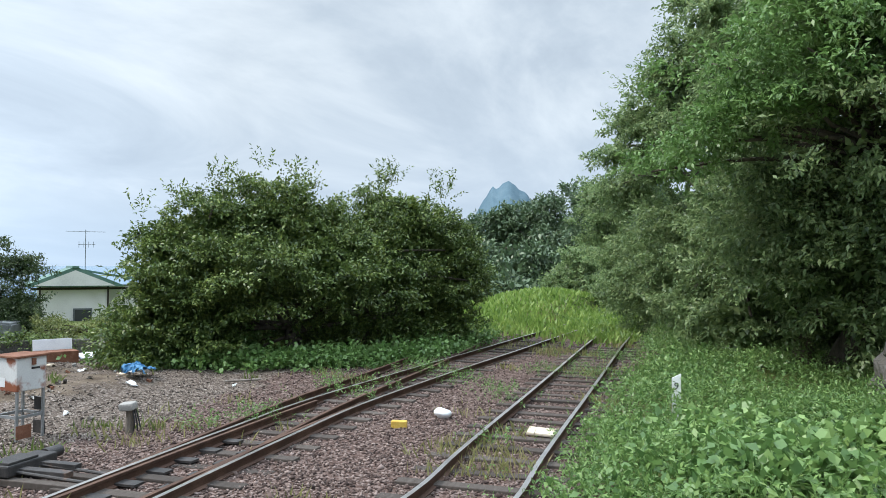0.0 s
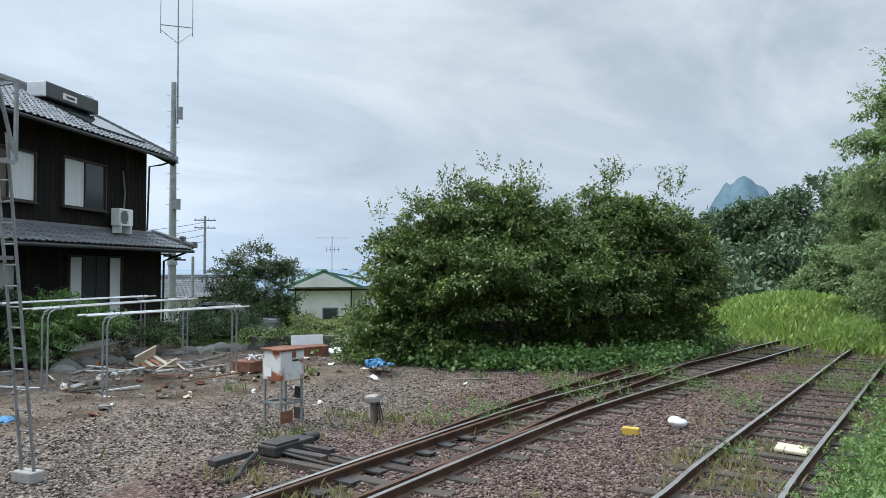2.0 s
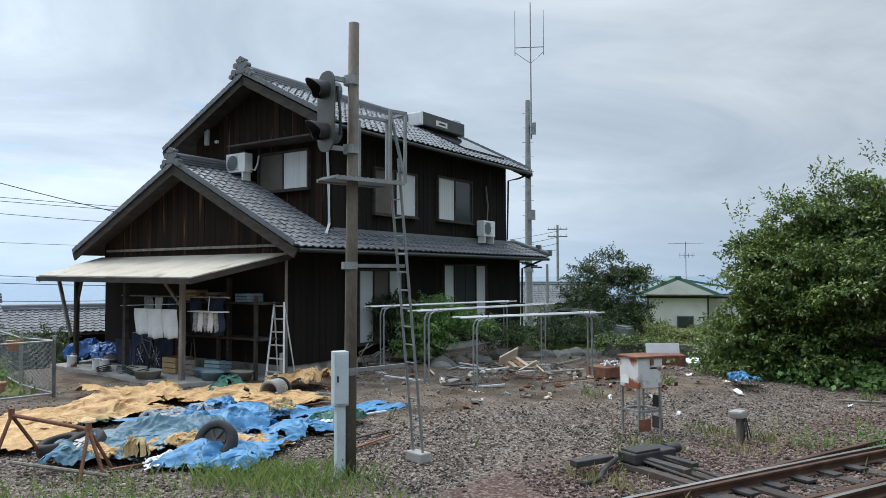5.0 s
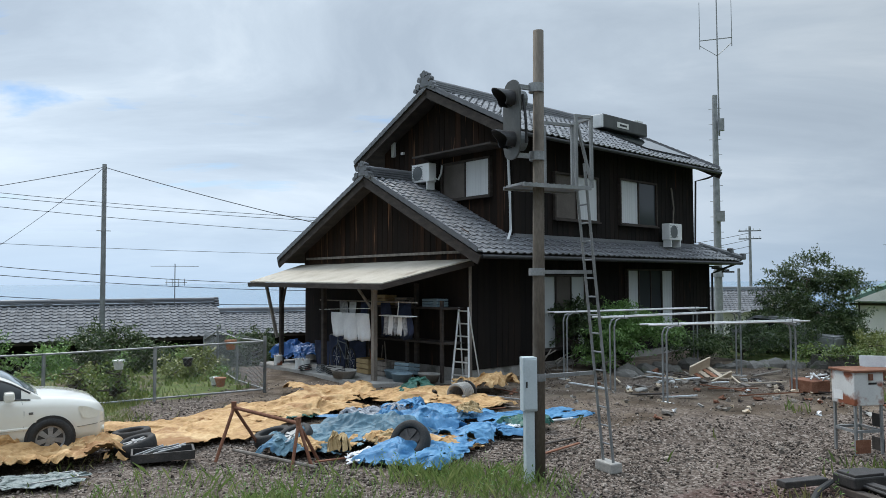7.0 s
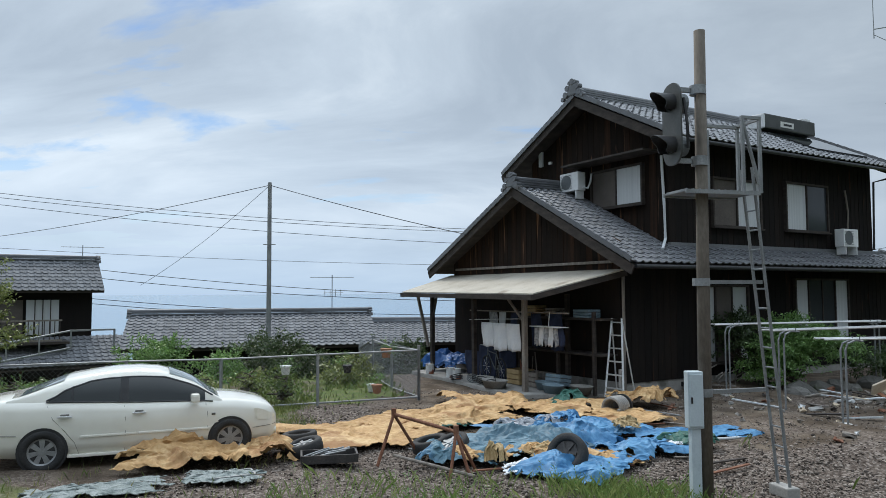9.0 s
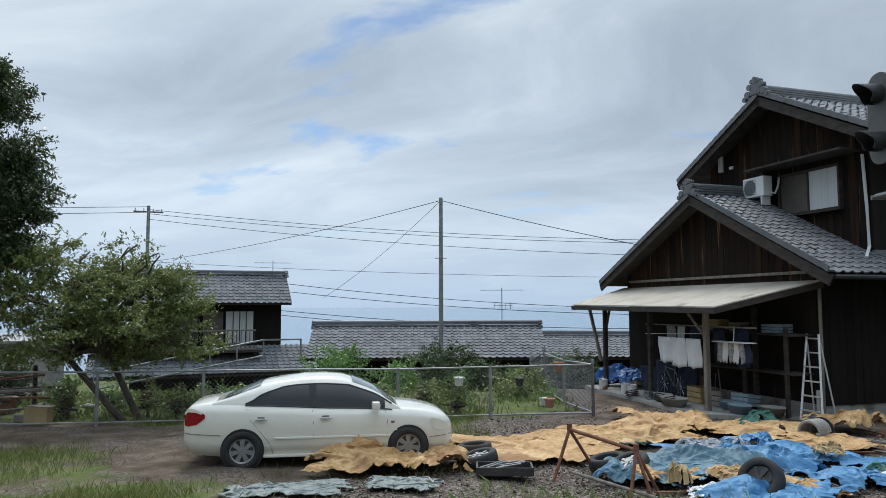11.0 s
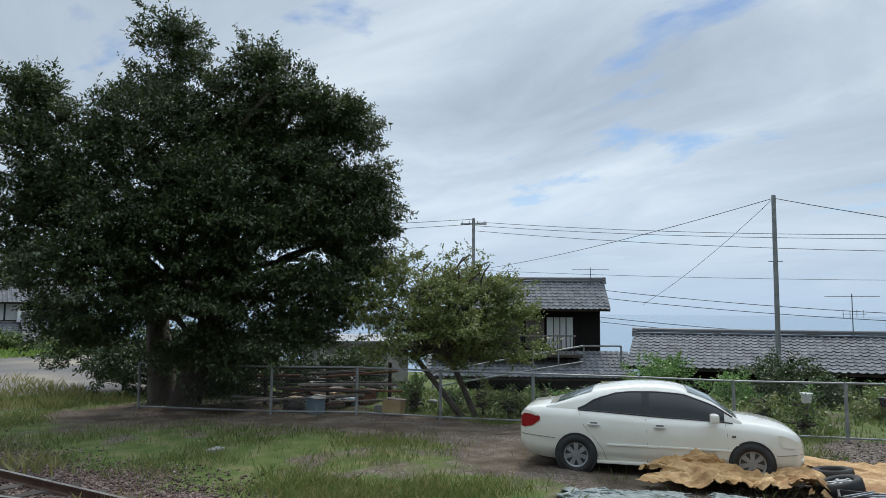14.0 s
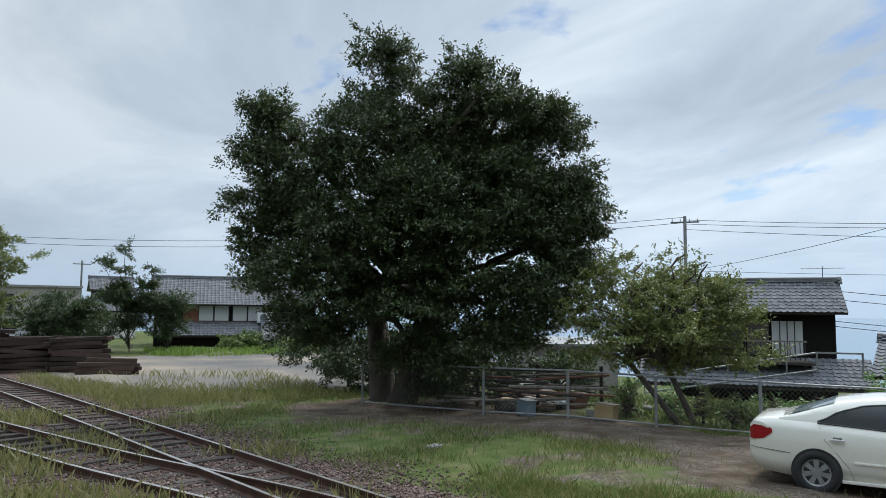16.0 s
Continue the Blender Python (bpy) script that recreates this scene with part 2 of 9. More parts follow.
M["bluetarp"] = material("faded_blue_tarpaulin", [(0.030, 0.115, 0.22), (0.055, 0.20, 0.38), (0.13, 0.32, 0.50)], 2.2, 16, 0.6, 0.4, blotch=((0.13, 0.20, 0.24), 1.1, 0.66))
M["bluetarp_old"] = material("dirty_grey_blue_tarpaulin", [(0.035, 0.075, 0.105), (0.070, 0.15, 0.20), (0.14, 0.26, 0.32)], 1.6, 16, 0.6, 0.4, blotch=((0.06, 0.20, 0.38), 1.2, 0.60))
# the brown blotch paints in the shaded sides of the folds
M["orangetarp"] = material("ochre_tarpaulin", [(0.24, 0.125, 0.045), (0.46, 0.28, 0.12), (0.64, 0.46, 0.25)], 1.6, 14, 0.8, 0.4, blotch=((0.30, 0.155, 0.060), 1.2, 0.57))
M["greentarp"] = material("green_tarpaulin", [(0.015, 0.07, 0.055), (0.03, 0.12, 0.09), (0.05, 0.18, 0.14)], 2, 14, 0.55, 0.4, depth=0.02)
M["white"] = material("white_plastic", [(0.62, 0.63, 0.63), (0.72, 0.73, 0.73), (0.80, 0.80, 0.80)], 4, 40, 0.5, 0.1)
M["cloth"] = material("white_cloth", [(0.60, 0.61, 0.63), (0.70, 0.71, 0.73), (0.78, 0.79, 0.80)], 3, 30, 0.95, 0.2)
M["cloth_grey"] = material("printed_grey_cloth", [(0.12, 0.12, 0.13), (0.33, 0.34, 0.36), (0.55, 0.56, 0.58)], 14, 60, 0.95, 0.2)
M["cloth_net"] = material("faded_grey_net", [(0.10, 0.12, 0.11), (0.22, 0.25, 0.24), (0.38, 0.40, 0.39)], 9, 60, 0.95, 0.3)
M["cloth_navy"] = material("navy_cloth", [(0.012, 0.016, 0.035), (0.02, 0.028, 0.06), (0.035, 0.045, 0.09)], 4, 40, 0.95, 0.2)
M["carpaint"] = material("pearl_white_car_paint", [(0.73, 0.705, 0.625), (0.76, 0.735, 0.655), (0.78, 0.76, 0.685)], 1, 8, 0.16, 0.0, spec=0.5)
M["carpaint"].node_tree.nodes["Principled BSDF"].inputs["Coat Weight"].default_value = 0.6
M["seam"] = material("shut_line", [(0.10, 0.095, 0.085), (0.14, 0.135, 0.12), (0.18, 0.17, 0.155)], 4, 40, 0.7, 0)
# paler than the side glass: sky reflection and cabin inside put into the colour
M["carscreen"] = glass_material("sky_paled_screen", (0.13, 0.165, 0.175), 0.03)
M["carglass"] = glass_material("dark_car_glass", (0.014, 0.018, 0.018), 0.02)
M["carglass"].node_tree.nodes["Principled BSDF"].inputs["Specular IOR Level"].default_value = 0.6
M["winglass"] = glass_material("dark_window_glass", (0.045, 0.05, 0.055), 0.08)
M["frostglass"] = glass_material("pale_frosted_glass", (0.52, 0.54, 0.55), 0.35)
M["blind"] = material("drawn_curtain", [(0.48, 0.50, 0.52), (0.58, 0.60, 0.61), (0.64, 0.66, 0.67)], 2, 30, 0.9, 0.1, stretch=(8, 8, 0.2))
M["shutter"] = material("brown_screen", [(0.075, 0.065, 0.055), (0.105, 0.09, 0.08), (0.14, 0.12, 0.105)], 2, 30, 0.85, 0.1)
M["redlens"] = material("red_tail_lamp", [(0.22, 0.008, 0.012), (0.30, 0.012, 0.016), (0.36, 0.02, 0.02)], 4, 40, 0.12, 0.0)
M["clearlens"] = material("clear_lamp", [(0.72, 0.70, 0.60), (0.80, 0.78, 0.68), (0.85, 0.84, 0.75)], 6, 40, 0.12, 0.0)
M["canopy"] = material("weathered_canopy_sheet", [(0.33, 0.29, 0.23), (0.45, 0.41, 0.34), (0.54, 0.50, 0.43)], 1.5, 25, 0.9, 0.2, stretch=(1, 1, 1), blotch=((0.28, 0.24, 0.19), 1.1, 0.62))
M["rock"] = material("dark_garden_stone", [(0.05, 0.048, 0.042), (0.11, 0.105, 0.095), (0.20, 0.19, 0.175)], 2, 25, 0.95, 0.8, own=0.3, depth=0.03, blotch=((0.05, 0.065, 0.03), 1.5, 0.60))
M["terracotta"] = material("terracotta", [(0.26, 0.11, 0.06), (0.35, 0.16, 0.09), (0.42, 0.21, 0.13)], 4, 40, 0.85, 0.2)
M["plastic_blue"] = material("faded_blue_tub", [(0.13, 0.20, 0.25), (0.19, 0.27, 0.32), (0.26, 0.34, 0.38)], 4, 40, 0.6, 0.1)
M["crate"] = material("ochre_crate", [(0.28, 0.19, 0.08), (0.38, 0.27, 0.13), (0.46, 0.34, 0.18)], 4, 40, 0.7, 0.2)
M["yellow"] = material("yellow_paint", [(0.42, 0.26, 0.035), (0.55, 0.36, 0.06), (0.62, 0.43, 0.10)], 5, 40, 0.7, 0.2)
M["board"] = material("pale_board", [(0.48, 0.38, 0.28), (0.60, 0.50, 0.38), (0.68, 0.60, 0.50)], 3, 40, 0.85, 0.2)
# blue-grey base colour carries the haze of distance
M["mountain"] = material("haze_tinted_mountain", [(0.075, 0.12, 0.15), (0.10, 0.155, 0.19), (0.13, 0.185, 0.22)], 0.02, 0.15, 1.0, 0, spec=0.0)
M["heater"] = material("dark_heater_steel", [(0.035, 0.038, 0.036), (0.055, 0.058, 0.055), (0.08, 0.083, 0.08)], 3, 30, 0.5, 0.1)
M["wire"] = material("black_cable", [(0.02, 0.02, 0.022), (0.03, 0.03, 0.032), (0.045, 0.045, 0.047)], 3, 30, 0.7, 0)

# ---------------------------------------------------------------- building tools


def part(name, bm, mat, parent=None, label="", smooth=False):
    me = bpy.data.meshes.new(name)
    bm.to_mesh(me)
    bm.free()
    me.materials.append(mat)
    if smooth:
        me.polygons.foreach_set("use_smooth", [True] * len(me.polygons))
    ob = new(name, me)
    if parent:
        ob.parent = parent
    if label:
        ob["label"] = label
    return ob


def data_part(name, verts, faces, mat, parent=None, label="", smooth=False):
    me = bpy.data.meshes.new(name)
    me.from_pydata(verts, [], faces)
    me.materials.append(mat)
    if smooth:
        me.polygons.foreach_set("use_smooth", [True] * len(me.polygons))
    ob = new(name, me)
    if parent:
        ob.parent = parent
    if label:
        ob["label"] = label
    return ob


def thing(name, m, label, category, group="", kind=""):
    ob = new(name)
    ob.matrix_world = m
    ob.empty_display_size = 0.2
    return tagged(ob, label, category, group, kind)


def box(bm, x, y, z, sx, sy, sz, m=None, bevel=0.0):
    """A box centred on x, y, z."""
    made = bmesh.ops.create_cube(bm, size=1, matrix=(m or Matrix()) @ Matrix.Translation((x, y, z)) @ Matrix.Diagonal((sx, sy, sz, 1)))
    if bevel:
        es = list({e for v in made["verts"] for e in v.link_edges})
        bmesh.ops.bevel(bm, geom=es, offset=bevel, segments=2, affect="EDGES", profile=0.6)
    return bm


def boxed(x, y, z, sx, sy, sz, m=None, bevel=0.0):
    return box(bmesh.new(), x, y, z, sx, sy, sz, m, bevel)


def rod(bm, a, b, r0, r1=None, seg=10):
    a, b = Vector(a), Vector(b)
    r1 = r0 if r1 is None else r1
    q = (b - a).to_track_quat("Z", "Y").to_matrix().to_4x4()
    bmesh.ops.create_cone(bm, cap_ends=True, segments=seg, radius1=r0, radius2=r1, depth=(b - a).length, matrix=Matrix.Translation((a + b) / 2) @ q)
    return bm


def rodded(a, b, r0, r1=None, seg=10):
    return rod(bmesh.new(), a, b, r0, r1, seg)


def tube(bm, pts, r, seg=8):
    """A round tube along points; r is one radius or one for each point."""
    pts = [Vector(p) for p in pts]
    rs = r if isinstance(r, (list, tuple)) else [r] * len(pts)
    rings = []
    for i, p in enumerate(pts):
        d = (pts[min(i + 1, len(pts) - 1)] - pts[max(i - 1, 0)]).normalized()
        side = d.cross(Vector((0.13, 0.21, 0.97))).normalized()
        top = side.cross(d)
        rings.append([bm.verts.new(p + rs[i] * (math.cos(a) * side + math.sin(a) * top)) for a in (2 * math.pi * k / seg for k in range(seg))])
    for a, b in zip(rings, rings[1:]):
        for k in range(seg):
            bm.faces.new((a[k], a[(k + 1) % seg], b[(k + 1) % seg], b[k]))
    bm.faces.new(rings[0][::-1])
    bm.faces.new(rings[-1])
    return bm


def tubed(pts, r, seg=8):
    return tube(bmesh.new(), pts, r, seg)


def prism(outline, axis, lo, hi, bevel=0.0):
    """A flat outline (pairs) pushed along an axis from lo to hi."""
    bm = bmesh.new()

    def place(a, b, c):
        return {"x": (c, a, b), "y": (a, c, b), "z": (a, b, c)}[axis]
    lower = [bm.verts.new(place(a, b, lo)) for a, b in outline]
    upper = [bm.verts.new(place(a, b, hi)) for a, b in outline]
    n = len(outline)
    bm.faces.new(lower[::-1])
    bm.faces.new(upper)
    for i in range(n):
        bm.faces.new((lower[i], lower[(i + 1) % n], upper[(i + 1) % n], upper[i]))
    bmesh.ops.recalc_face_normals(bm, faces=bm.faces)
    if bevel:
        bmesh.ops.bevel(bm, geom=list(bm.edges), offset=bevel, segments=2, affect="EDGES")
    return bm


def heading(yaw, d):
    """A place d metres out from the walk's middle, in the direction of that yaw."""
    return -math.sin(radians(yaw)) * d, -0.3 + math.cos(radians(yaw)) * d


def rise(el, d):
    return 2.66 + d * math.tan(radians(el))


# ---------------------------------------------------------------- the ground
rng = np.random.default_rng(7)


def smoothstep(a, b, x):
    t = np.clip((x - a) / (b - a), 0, 1)
    return t * t * (3 - 2 * t)


def wave(x, y, s, k):
    return np.sin(x * s + 1.3 * k + 1.7 * np.sin(y * s * 0.8 + k)) * np.cos(y * s * 1.1 - 0.7 * k + 1.1 * np.sin(x * s * 0.6 + 2 * k))


FENCE = [(-17.45, -3.75), (-16.6, -6.0), (-15.75, -8.0), (-14.9, -9.8), (-13.75, -12.0), (-12.5, -13.9), (-11.3, -15.7), (-9.8, -17.3), (-7.6, -20.2)]


def beyond_fence(x, y):
    """Metres past the fence line, towards the sea."""
    return (-17.45 - x) * 0.88 + (-3.75 - y) * 0.47


T1 = [(8.0, -60.0), (4.6, -42.0), (2.3, -32.0), (0.7, -26.2), (-0.62, -21.0), (-1.62, -17.05), (-3.12, -11.0), (-5.0, -3.4), (-7.05, 5.0), (-7.85, 8.4), (-8.38, 11.0), (-8.9, 15.5), (-9.32, 20.0), (-9.75, 24.0), (-10.3, 29.5), (-11.3, 38.0)]
T2 = [(-3.3, -8.0), (-3.2, 0.0), (-3.42, 4.0), (-3.72, 6.98), (-4.1, 8.75), (-4.57, 11.05), (-5.34, 14.9), (-6.86, 22.3), (-8.14, 28.7), (-10.4, 38.0), (-14.0, 50.0)]
T3 = [(-7.2, 5.6), (-8.0, 8.3), (-8.75, 11.0), (-9.75, 15.6), (-11.0, 20.5), (-12.4, 25.0)]
T4 = [(5.4, -29.0), (3.2, -23.5), (0.55, -17.3), (-0.85, -14.2), (-2.6, -10.7), (-4.0, -7.2)]


def sea_garden(x, y):
    """One on the sea side of the garden fence, nought in the yard of the black house."""
    return smoothstep(0.5, -0.3, y + 3.75 - 0.436 * (x + 17.45)) * smoothstep(-60, -50, x) + smoothstep(-30, -34, x) * smoothstep(4, -2, y)


def track_distance(x, y, line):
    d = np.full(np.shape(x), 1e9)
    for (ax, ay), (bx, by) in zip(line, line[1:]):
        t = np.clip(((x - ax) * (bx - ax) + (y - ay) * (by - ay)) / ((bx - ax) ** 2 + (by - ay) ** 2), 0, 1)
        d = np.minimum(d, np.hypot(x - ax - t * (bx - ax), y - ay - t * (by - ay)))
    return d


def ground_z(x, y):
    x, y = np.asarray(x, float), np.asarray(y, float)
    b = beyond_fence(x, y)
    lot_flat = smoothstep(-24, -30, y) * smoothstep(-27, -21, x)
    z = -3.0 * smoothstep(5, 22, b) * (1 - lot_flat) - 7.5 * smoothstep(30, 150, b)
    z = z + 0.05 * wave(x, y, 0.5, 1) + 0.025 * wave(x, y, 1.7, 2) + 0.012 * wave(x, y, 4.6, 3)
    # the raised garden behind the stone edge, the grassy mound, and the wooded bank
    z = z + 1.3 * np.exp(-(((x + 14.5) / 3.8) ** 2 + ((y - 37) / 8) ** 2))
    z = z + 3.0 * smoothstep(0.4, 7, x + 0.165 * (y - 14) - 0.2) * smoothstep(9, 14, y)
    # a low earth step across the yard
    z = z + 0.14 * smoothstep(-0.25, 0.25, -x - 12.4 - 0.25 * (y - 7) + 0.3 * np.sin(y)) * smoothstep(2, 4, y) * smoothstep(14, 11, y)
    near = np.minimum(track_distance(x, y, T1), track_distance(x, y, T2))
    z = z * (0.25 + 0.75 * smoothstep(0.8, 2.0, near))
    return z


axis_x = np.unique(np.round(np.concatenate([np.linspace(-4900, -400, 14), np.linspace(-400, -60, 18), np.linspace(-60, -26, 46), np.linspace(-26, 6, 161), np.linspace(6, 40, 30), np.linspace(40, 400, 16), np.linspace(400, 4900, 10)]), 3))
axis_y = np.unique(np.round(np.concatenate([np.linspace(-4900, -400, 14), np.linspace(-400, -70, 18), np.linspace(-70, -24, 60), np.linspace(-24, 32, 225), np.linspace(32, 70, 40), np.linspace(70, 400, 16), np.linspace(400, 4900, 10)]), 3))
gx, gy = np.meshgrid(axis_x, axis_y)
gz = ground_z(gx, gy)
nx, ny = len(axis_x), len(axis_y)
index = np.arange(nx * ny).reshape(ny, nx)
quads = np.stack([index[:-1, :-1], index[:-1, 1:], index[1:, 1:], index[1:, :-1]], -1).reshape(-1, 4)
me = bpy.data.meshes.new("ground")
me.from_pydata(np.stack([gx, gy, gz], -1).reshape(-1, 3).tolist(), [], quads.tolist())
me.polygons.foreach_set("use_smooth", [True] * len(me.polygons))
ground = tagged(new("ground", me), "gravel yard and grassy verge of a rural railway, sloping to the sea", "ground", kind="structure")


def zones(x, y):
    """How far the ground is ballast, green and bare earth."""
    x, y = np.asarray(x, float), np.asarray(y, float)
    near = np.minimum(np.minimum(track_distance(x, y, T1), track_distance(x, y, T2)), track_distance(x, y, T3))
    near = np.minimum(near, track_distance(x, y, T4))
    ragged = 0.5 * wave(x, y, 1.1, 4) + 0.3 * wave(x, y, 2.9, 5)
    ballast = 1 - smoothstep(1.6, 3.2, near + 0.6 * ragged)
    green = np.maximum.reduce([
        smoothstep(0.2, 1.4, beyond_fence(x, y) + ragged) * sea_garden(x, y),
        smoothstep(-0.5, 0.8, x + 0.19 * (y - 8) + 2.6 + 0.3 * ragged) * smoothstep(2, 6, y),
        smoothstep(22, 30, y + 2 * ragged),
        smoothstep(-4.2, -8.5, y + 1.2 * ragged) * smoothstep(-0.9, 0.6, near - 1.9 + ragged),
        smoothstep(-19.5, -21, x + 0.5 * ragged) * smoothstep(8, 12, y),
    ])
    lot = smoothstep(-24.5, -27.5, y + 0.8 * ragged) * smoothstep(-47, -44, y + ragged) * smoothstep(-32, -28, x) * smoothstep(2.2, 3.4, np.interp(y, [p[1] for p in T1], [p[0] for p in T1]) - x + 0.5 * ragged)
    green = green * (1 - lot)
    earth = np.maximum(smoothstep(-12, -14, x + 0.7 * ragged) * smoothstep(-6, -3, y) * smoothstep(13, 9, y), lot)
    earth = np.maximum(earth, 0.95 * np.exp(-(((x + 9) / 4.5) ** 2 + ((y + 18) / 3.5) ** 2)))
    earth = np.maximum(earth, 0.95 * np.exp(-(((x + 10.6) / 2.2) ** 2 + ((y + 8.6) / 3.2) ** 2) ** 2))
    earth = np.maximum(earth, 0.55 * smoothstep(0.1, 0.5, wave(x, y, 0.6, 31)) * smoothstep(-5, -8, y))
    # worn earth under the big tree and along the fence to the car
    earth = np.maximum(earth, 1 - smoothstep(1.0, 2.6, track_distance(x, y, [(-6.8, -19.8), (-9.6, -16.6), (-11.4, -13.6), (-12.6, -10.6)]) + 0.7 * ragged))
    green = green * (1 - 0.9 * earth * (y < -4))
    return ballast, green, earth, lot


zone = me.color_attributes.new("zone", "FLOAT_COLOR", "POINT")
zb, zg, ze, zlot = zones(gx, gy)
zone.data.foreach_set("color", np.stack([zb, zg, ze, zlot], -1).astype(np.float32).ravel())

gm = bpy.data.materials.new("yard_ground")
gm.use_nodes = True
gn, gl = gm.node_tree.nodes, gm.node_tree.links
gp = gn["Principled BSDF"]
gp.inputs["Roughness"].default_value = 0.95
gp.inputs["Specular IOR Level"].default_value = 0.2
gattr = gn.new("ShaderNodeVertexColor")
gattr.layer_name = "zone"
gsep = gn.new("ShaderNodeSeparateColor")
gl.new(gattr.outputs[0], gsep.inputs[0])
gco = gn.new("ShaderNodeTexCoord")


def gnoise(scale, detail=6):
    n = gn.new("ShaderNodeTexNoise")
    n.inputs["Scale"].default_value, n.inputs["Detail"].default_value = scale, detail
    gl.new(gco.outputs["Object"], n.inputs["Vector"])
    return n.outputs["Fac"]


def gramp(fac, *stops):
    r = gn.new("ShaderNodeValToRGB")
    while len(r.color_ramp.elements) < len(stops):
        r.color_ramp.elements.new(0.5)
    for e, (p, c) in zip(r.color_ramp.elements, stops):
        e.position, e.color = p, (*c, 1)
    gl.new(fac, r.inputs[0])
    return r.outputs[0]


def gmix(fac, a, b):
    n = gn.new("ShaderNodeMix")
    n.data_type = "RGBA"
    gl.new(fac, n.inputs["Factor"])
    gl.new(a, n.inputs[6])
    gl.new(b, n.inputs[7])
    return n.outputs[2]


pebble = gn.new("ShaderNodeTexVoronoi")
pebble.inputs["Scale"].default_value = 26
gl.new(gco.outputs["Object"], pebble.inputs["Vector"])
pcol = gn.new("ShaderNodeSeparateColor")
gl.new(pebble.outputs["Color"], pcol.inputs[0])
gravel = gramp(pcol.outputs[0], (0.1, (0.068, 0.051, 0.041)), (0.6, (0.130, 0.103, 0.085)), (0.95, (0.25, 0.212, 0.183)))
bal = gramp(pcol.outputs[1], (0.1, (0.075, 0.046, 0.037)), (0.6, (0.108, 0.072, 0.061)), (0.95, (0.21, 0.157, 0.14)))
soil = gramp(gnoise(1.6), (0.3, (0.052, 0.038, 0.026)), (0.5, (0.098, 0.073, 0.052)), (0.7, (0.19, 0.152, 0.115)))
turf = gramp(gnoise(2.2), (0.3, (0.055, 0.085, 0.02)), (0.5, (0.095, 0.125, 0.035)), (0.7, (0.16, 0.15, 0.07)))
paved = gramp(gnoise(0.16, 9), (0.38, (0.145, 0.14, 0.135)), (0.52, (0.21, 0.19, 0.165)), (0.64, (0.32, 0.27, 0.21)))


def edge(weight, scale):
    """A zone's weight with a ragged edge."""
    a = gn.new("ShaderNodeMath")
    a.operation = "ADD"
    gl.new(weight, a.inputs[0])
    s = gn.new("ShaderNodeMath")
    s.operation = "MULTIPLY_ADD"
    gl.new(gnoise(scale, 8), s.inputs[0])
    s.inputs[1].default_value, s.inputs[2].default_value = 1.4, -0.7
    gl.new(s.outputs[0], a.inputs[1])
    return gramp(a.outputs[0], (0.38, (0, 0, 0)), (0.62, (1, 1, 1)))


mix1 = gmix(edge(gsep.outputs[2], 1.4), gravel, gmix(gramp(gnoise(0.9), (0.45, (0, 0, 0)), (0.62, (0.7, 0.7, 0.7))), soil, gravel))
mix2 = gmix(edge(gsep.outputs[0], 1.8), mix1, bal)
mix3 = gmix(edge(gsep.outputs[1], 1.2), mix2, turf)
mix4 = gmix(edge(gattr.outputs["Alpha"], 0.7), mix3, paved)
gl.new(mix4, gp.inputs["Base Color"])
gb = gn.new("ShaderNodeBump")
gb.inputs["Strength"].default_value, gb.inputs["Distance"].default_value = 0.7, 0.03
gl.new(pebble.outputs["Distance"], gb.inputs["Height"])
gl.new(gb.outputs[0], gp.inputs["Normal"])
me.materials.append(gm)

# the sea
sm = bpy.data.materials.new("calm_sea")
sm.use_nodes = True
sp = sm.node_tree.nodes["Principled BSDF"]
sp.inputs["Base Color"].default_value = (0.10, 0.20, 0.30, 1)
sp.inputs["Roughness"].default_value = 0.22
sb = sm.node_tree.nodes.new("ShaderNodeBump")
sb.inputs["Strength"].default_value, sb.inputs["Distance"].default_value = 0.5, 0.4
st = sm.node_tree.nodes.new("ShaderNodeTexNoise")
st.inputs["Scale"].default_value, st.inputs["Detail"].default_value = 0.25, 8
sc = sm.node_tree.nodes.new("ShaderNodeTexCoord")
sm.node_tree.links.new(sc.outputs["Object"], st.inputs["Vector"])
sm.node_tree.links.new(st.outputs["Fac"], sb.inputs["Height"])
sm.node_tree.links.new(sb.outputs[0], sp.inputs["Normal"])
bm = bmesh.new()
bmesh.ops.create_circle(bm, cap_ends=True, segments=96, radius=4950)
sea = part("sea", bm, sm)
sea.location = (0, 0, -9.0)
tagged(sea, "calm grey-blue sea reaching the hazy horizon", "sea", kind="structure")

# ---------------------------------------------------------------- plants


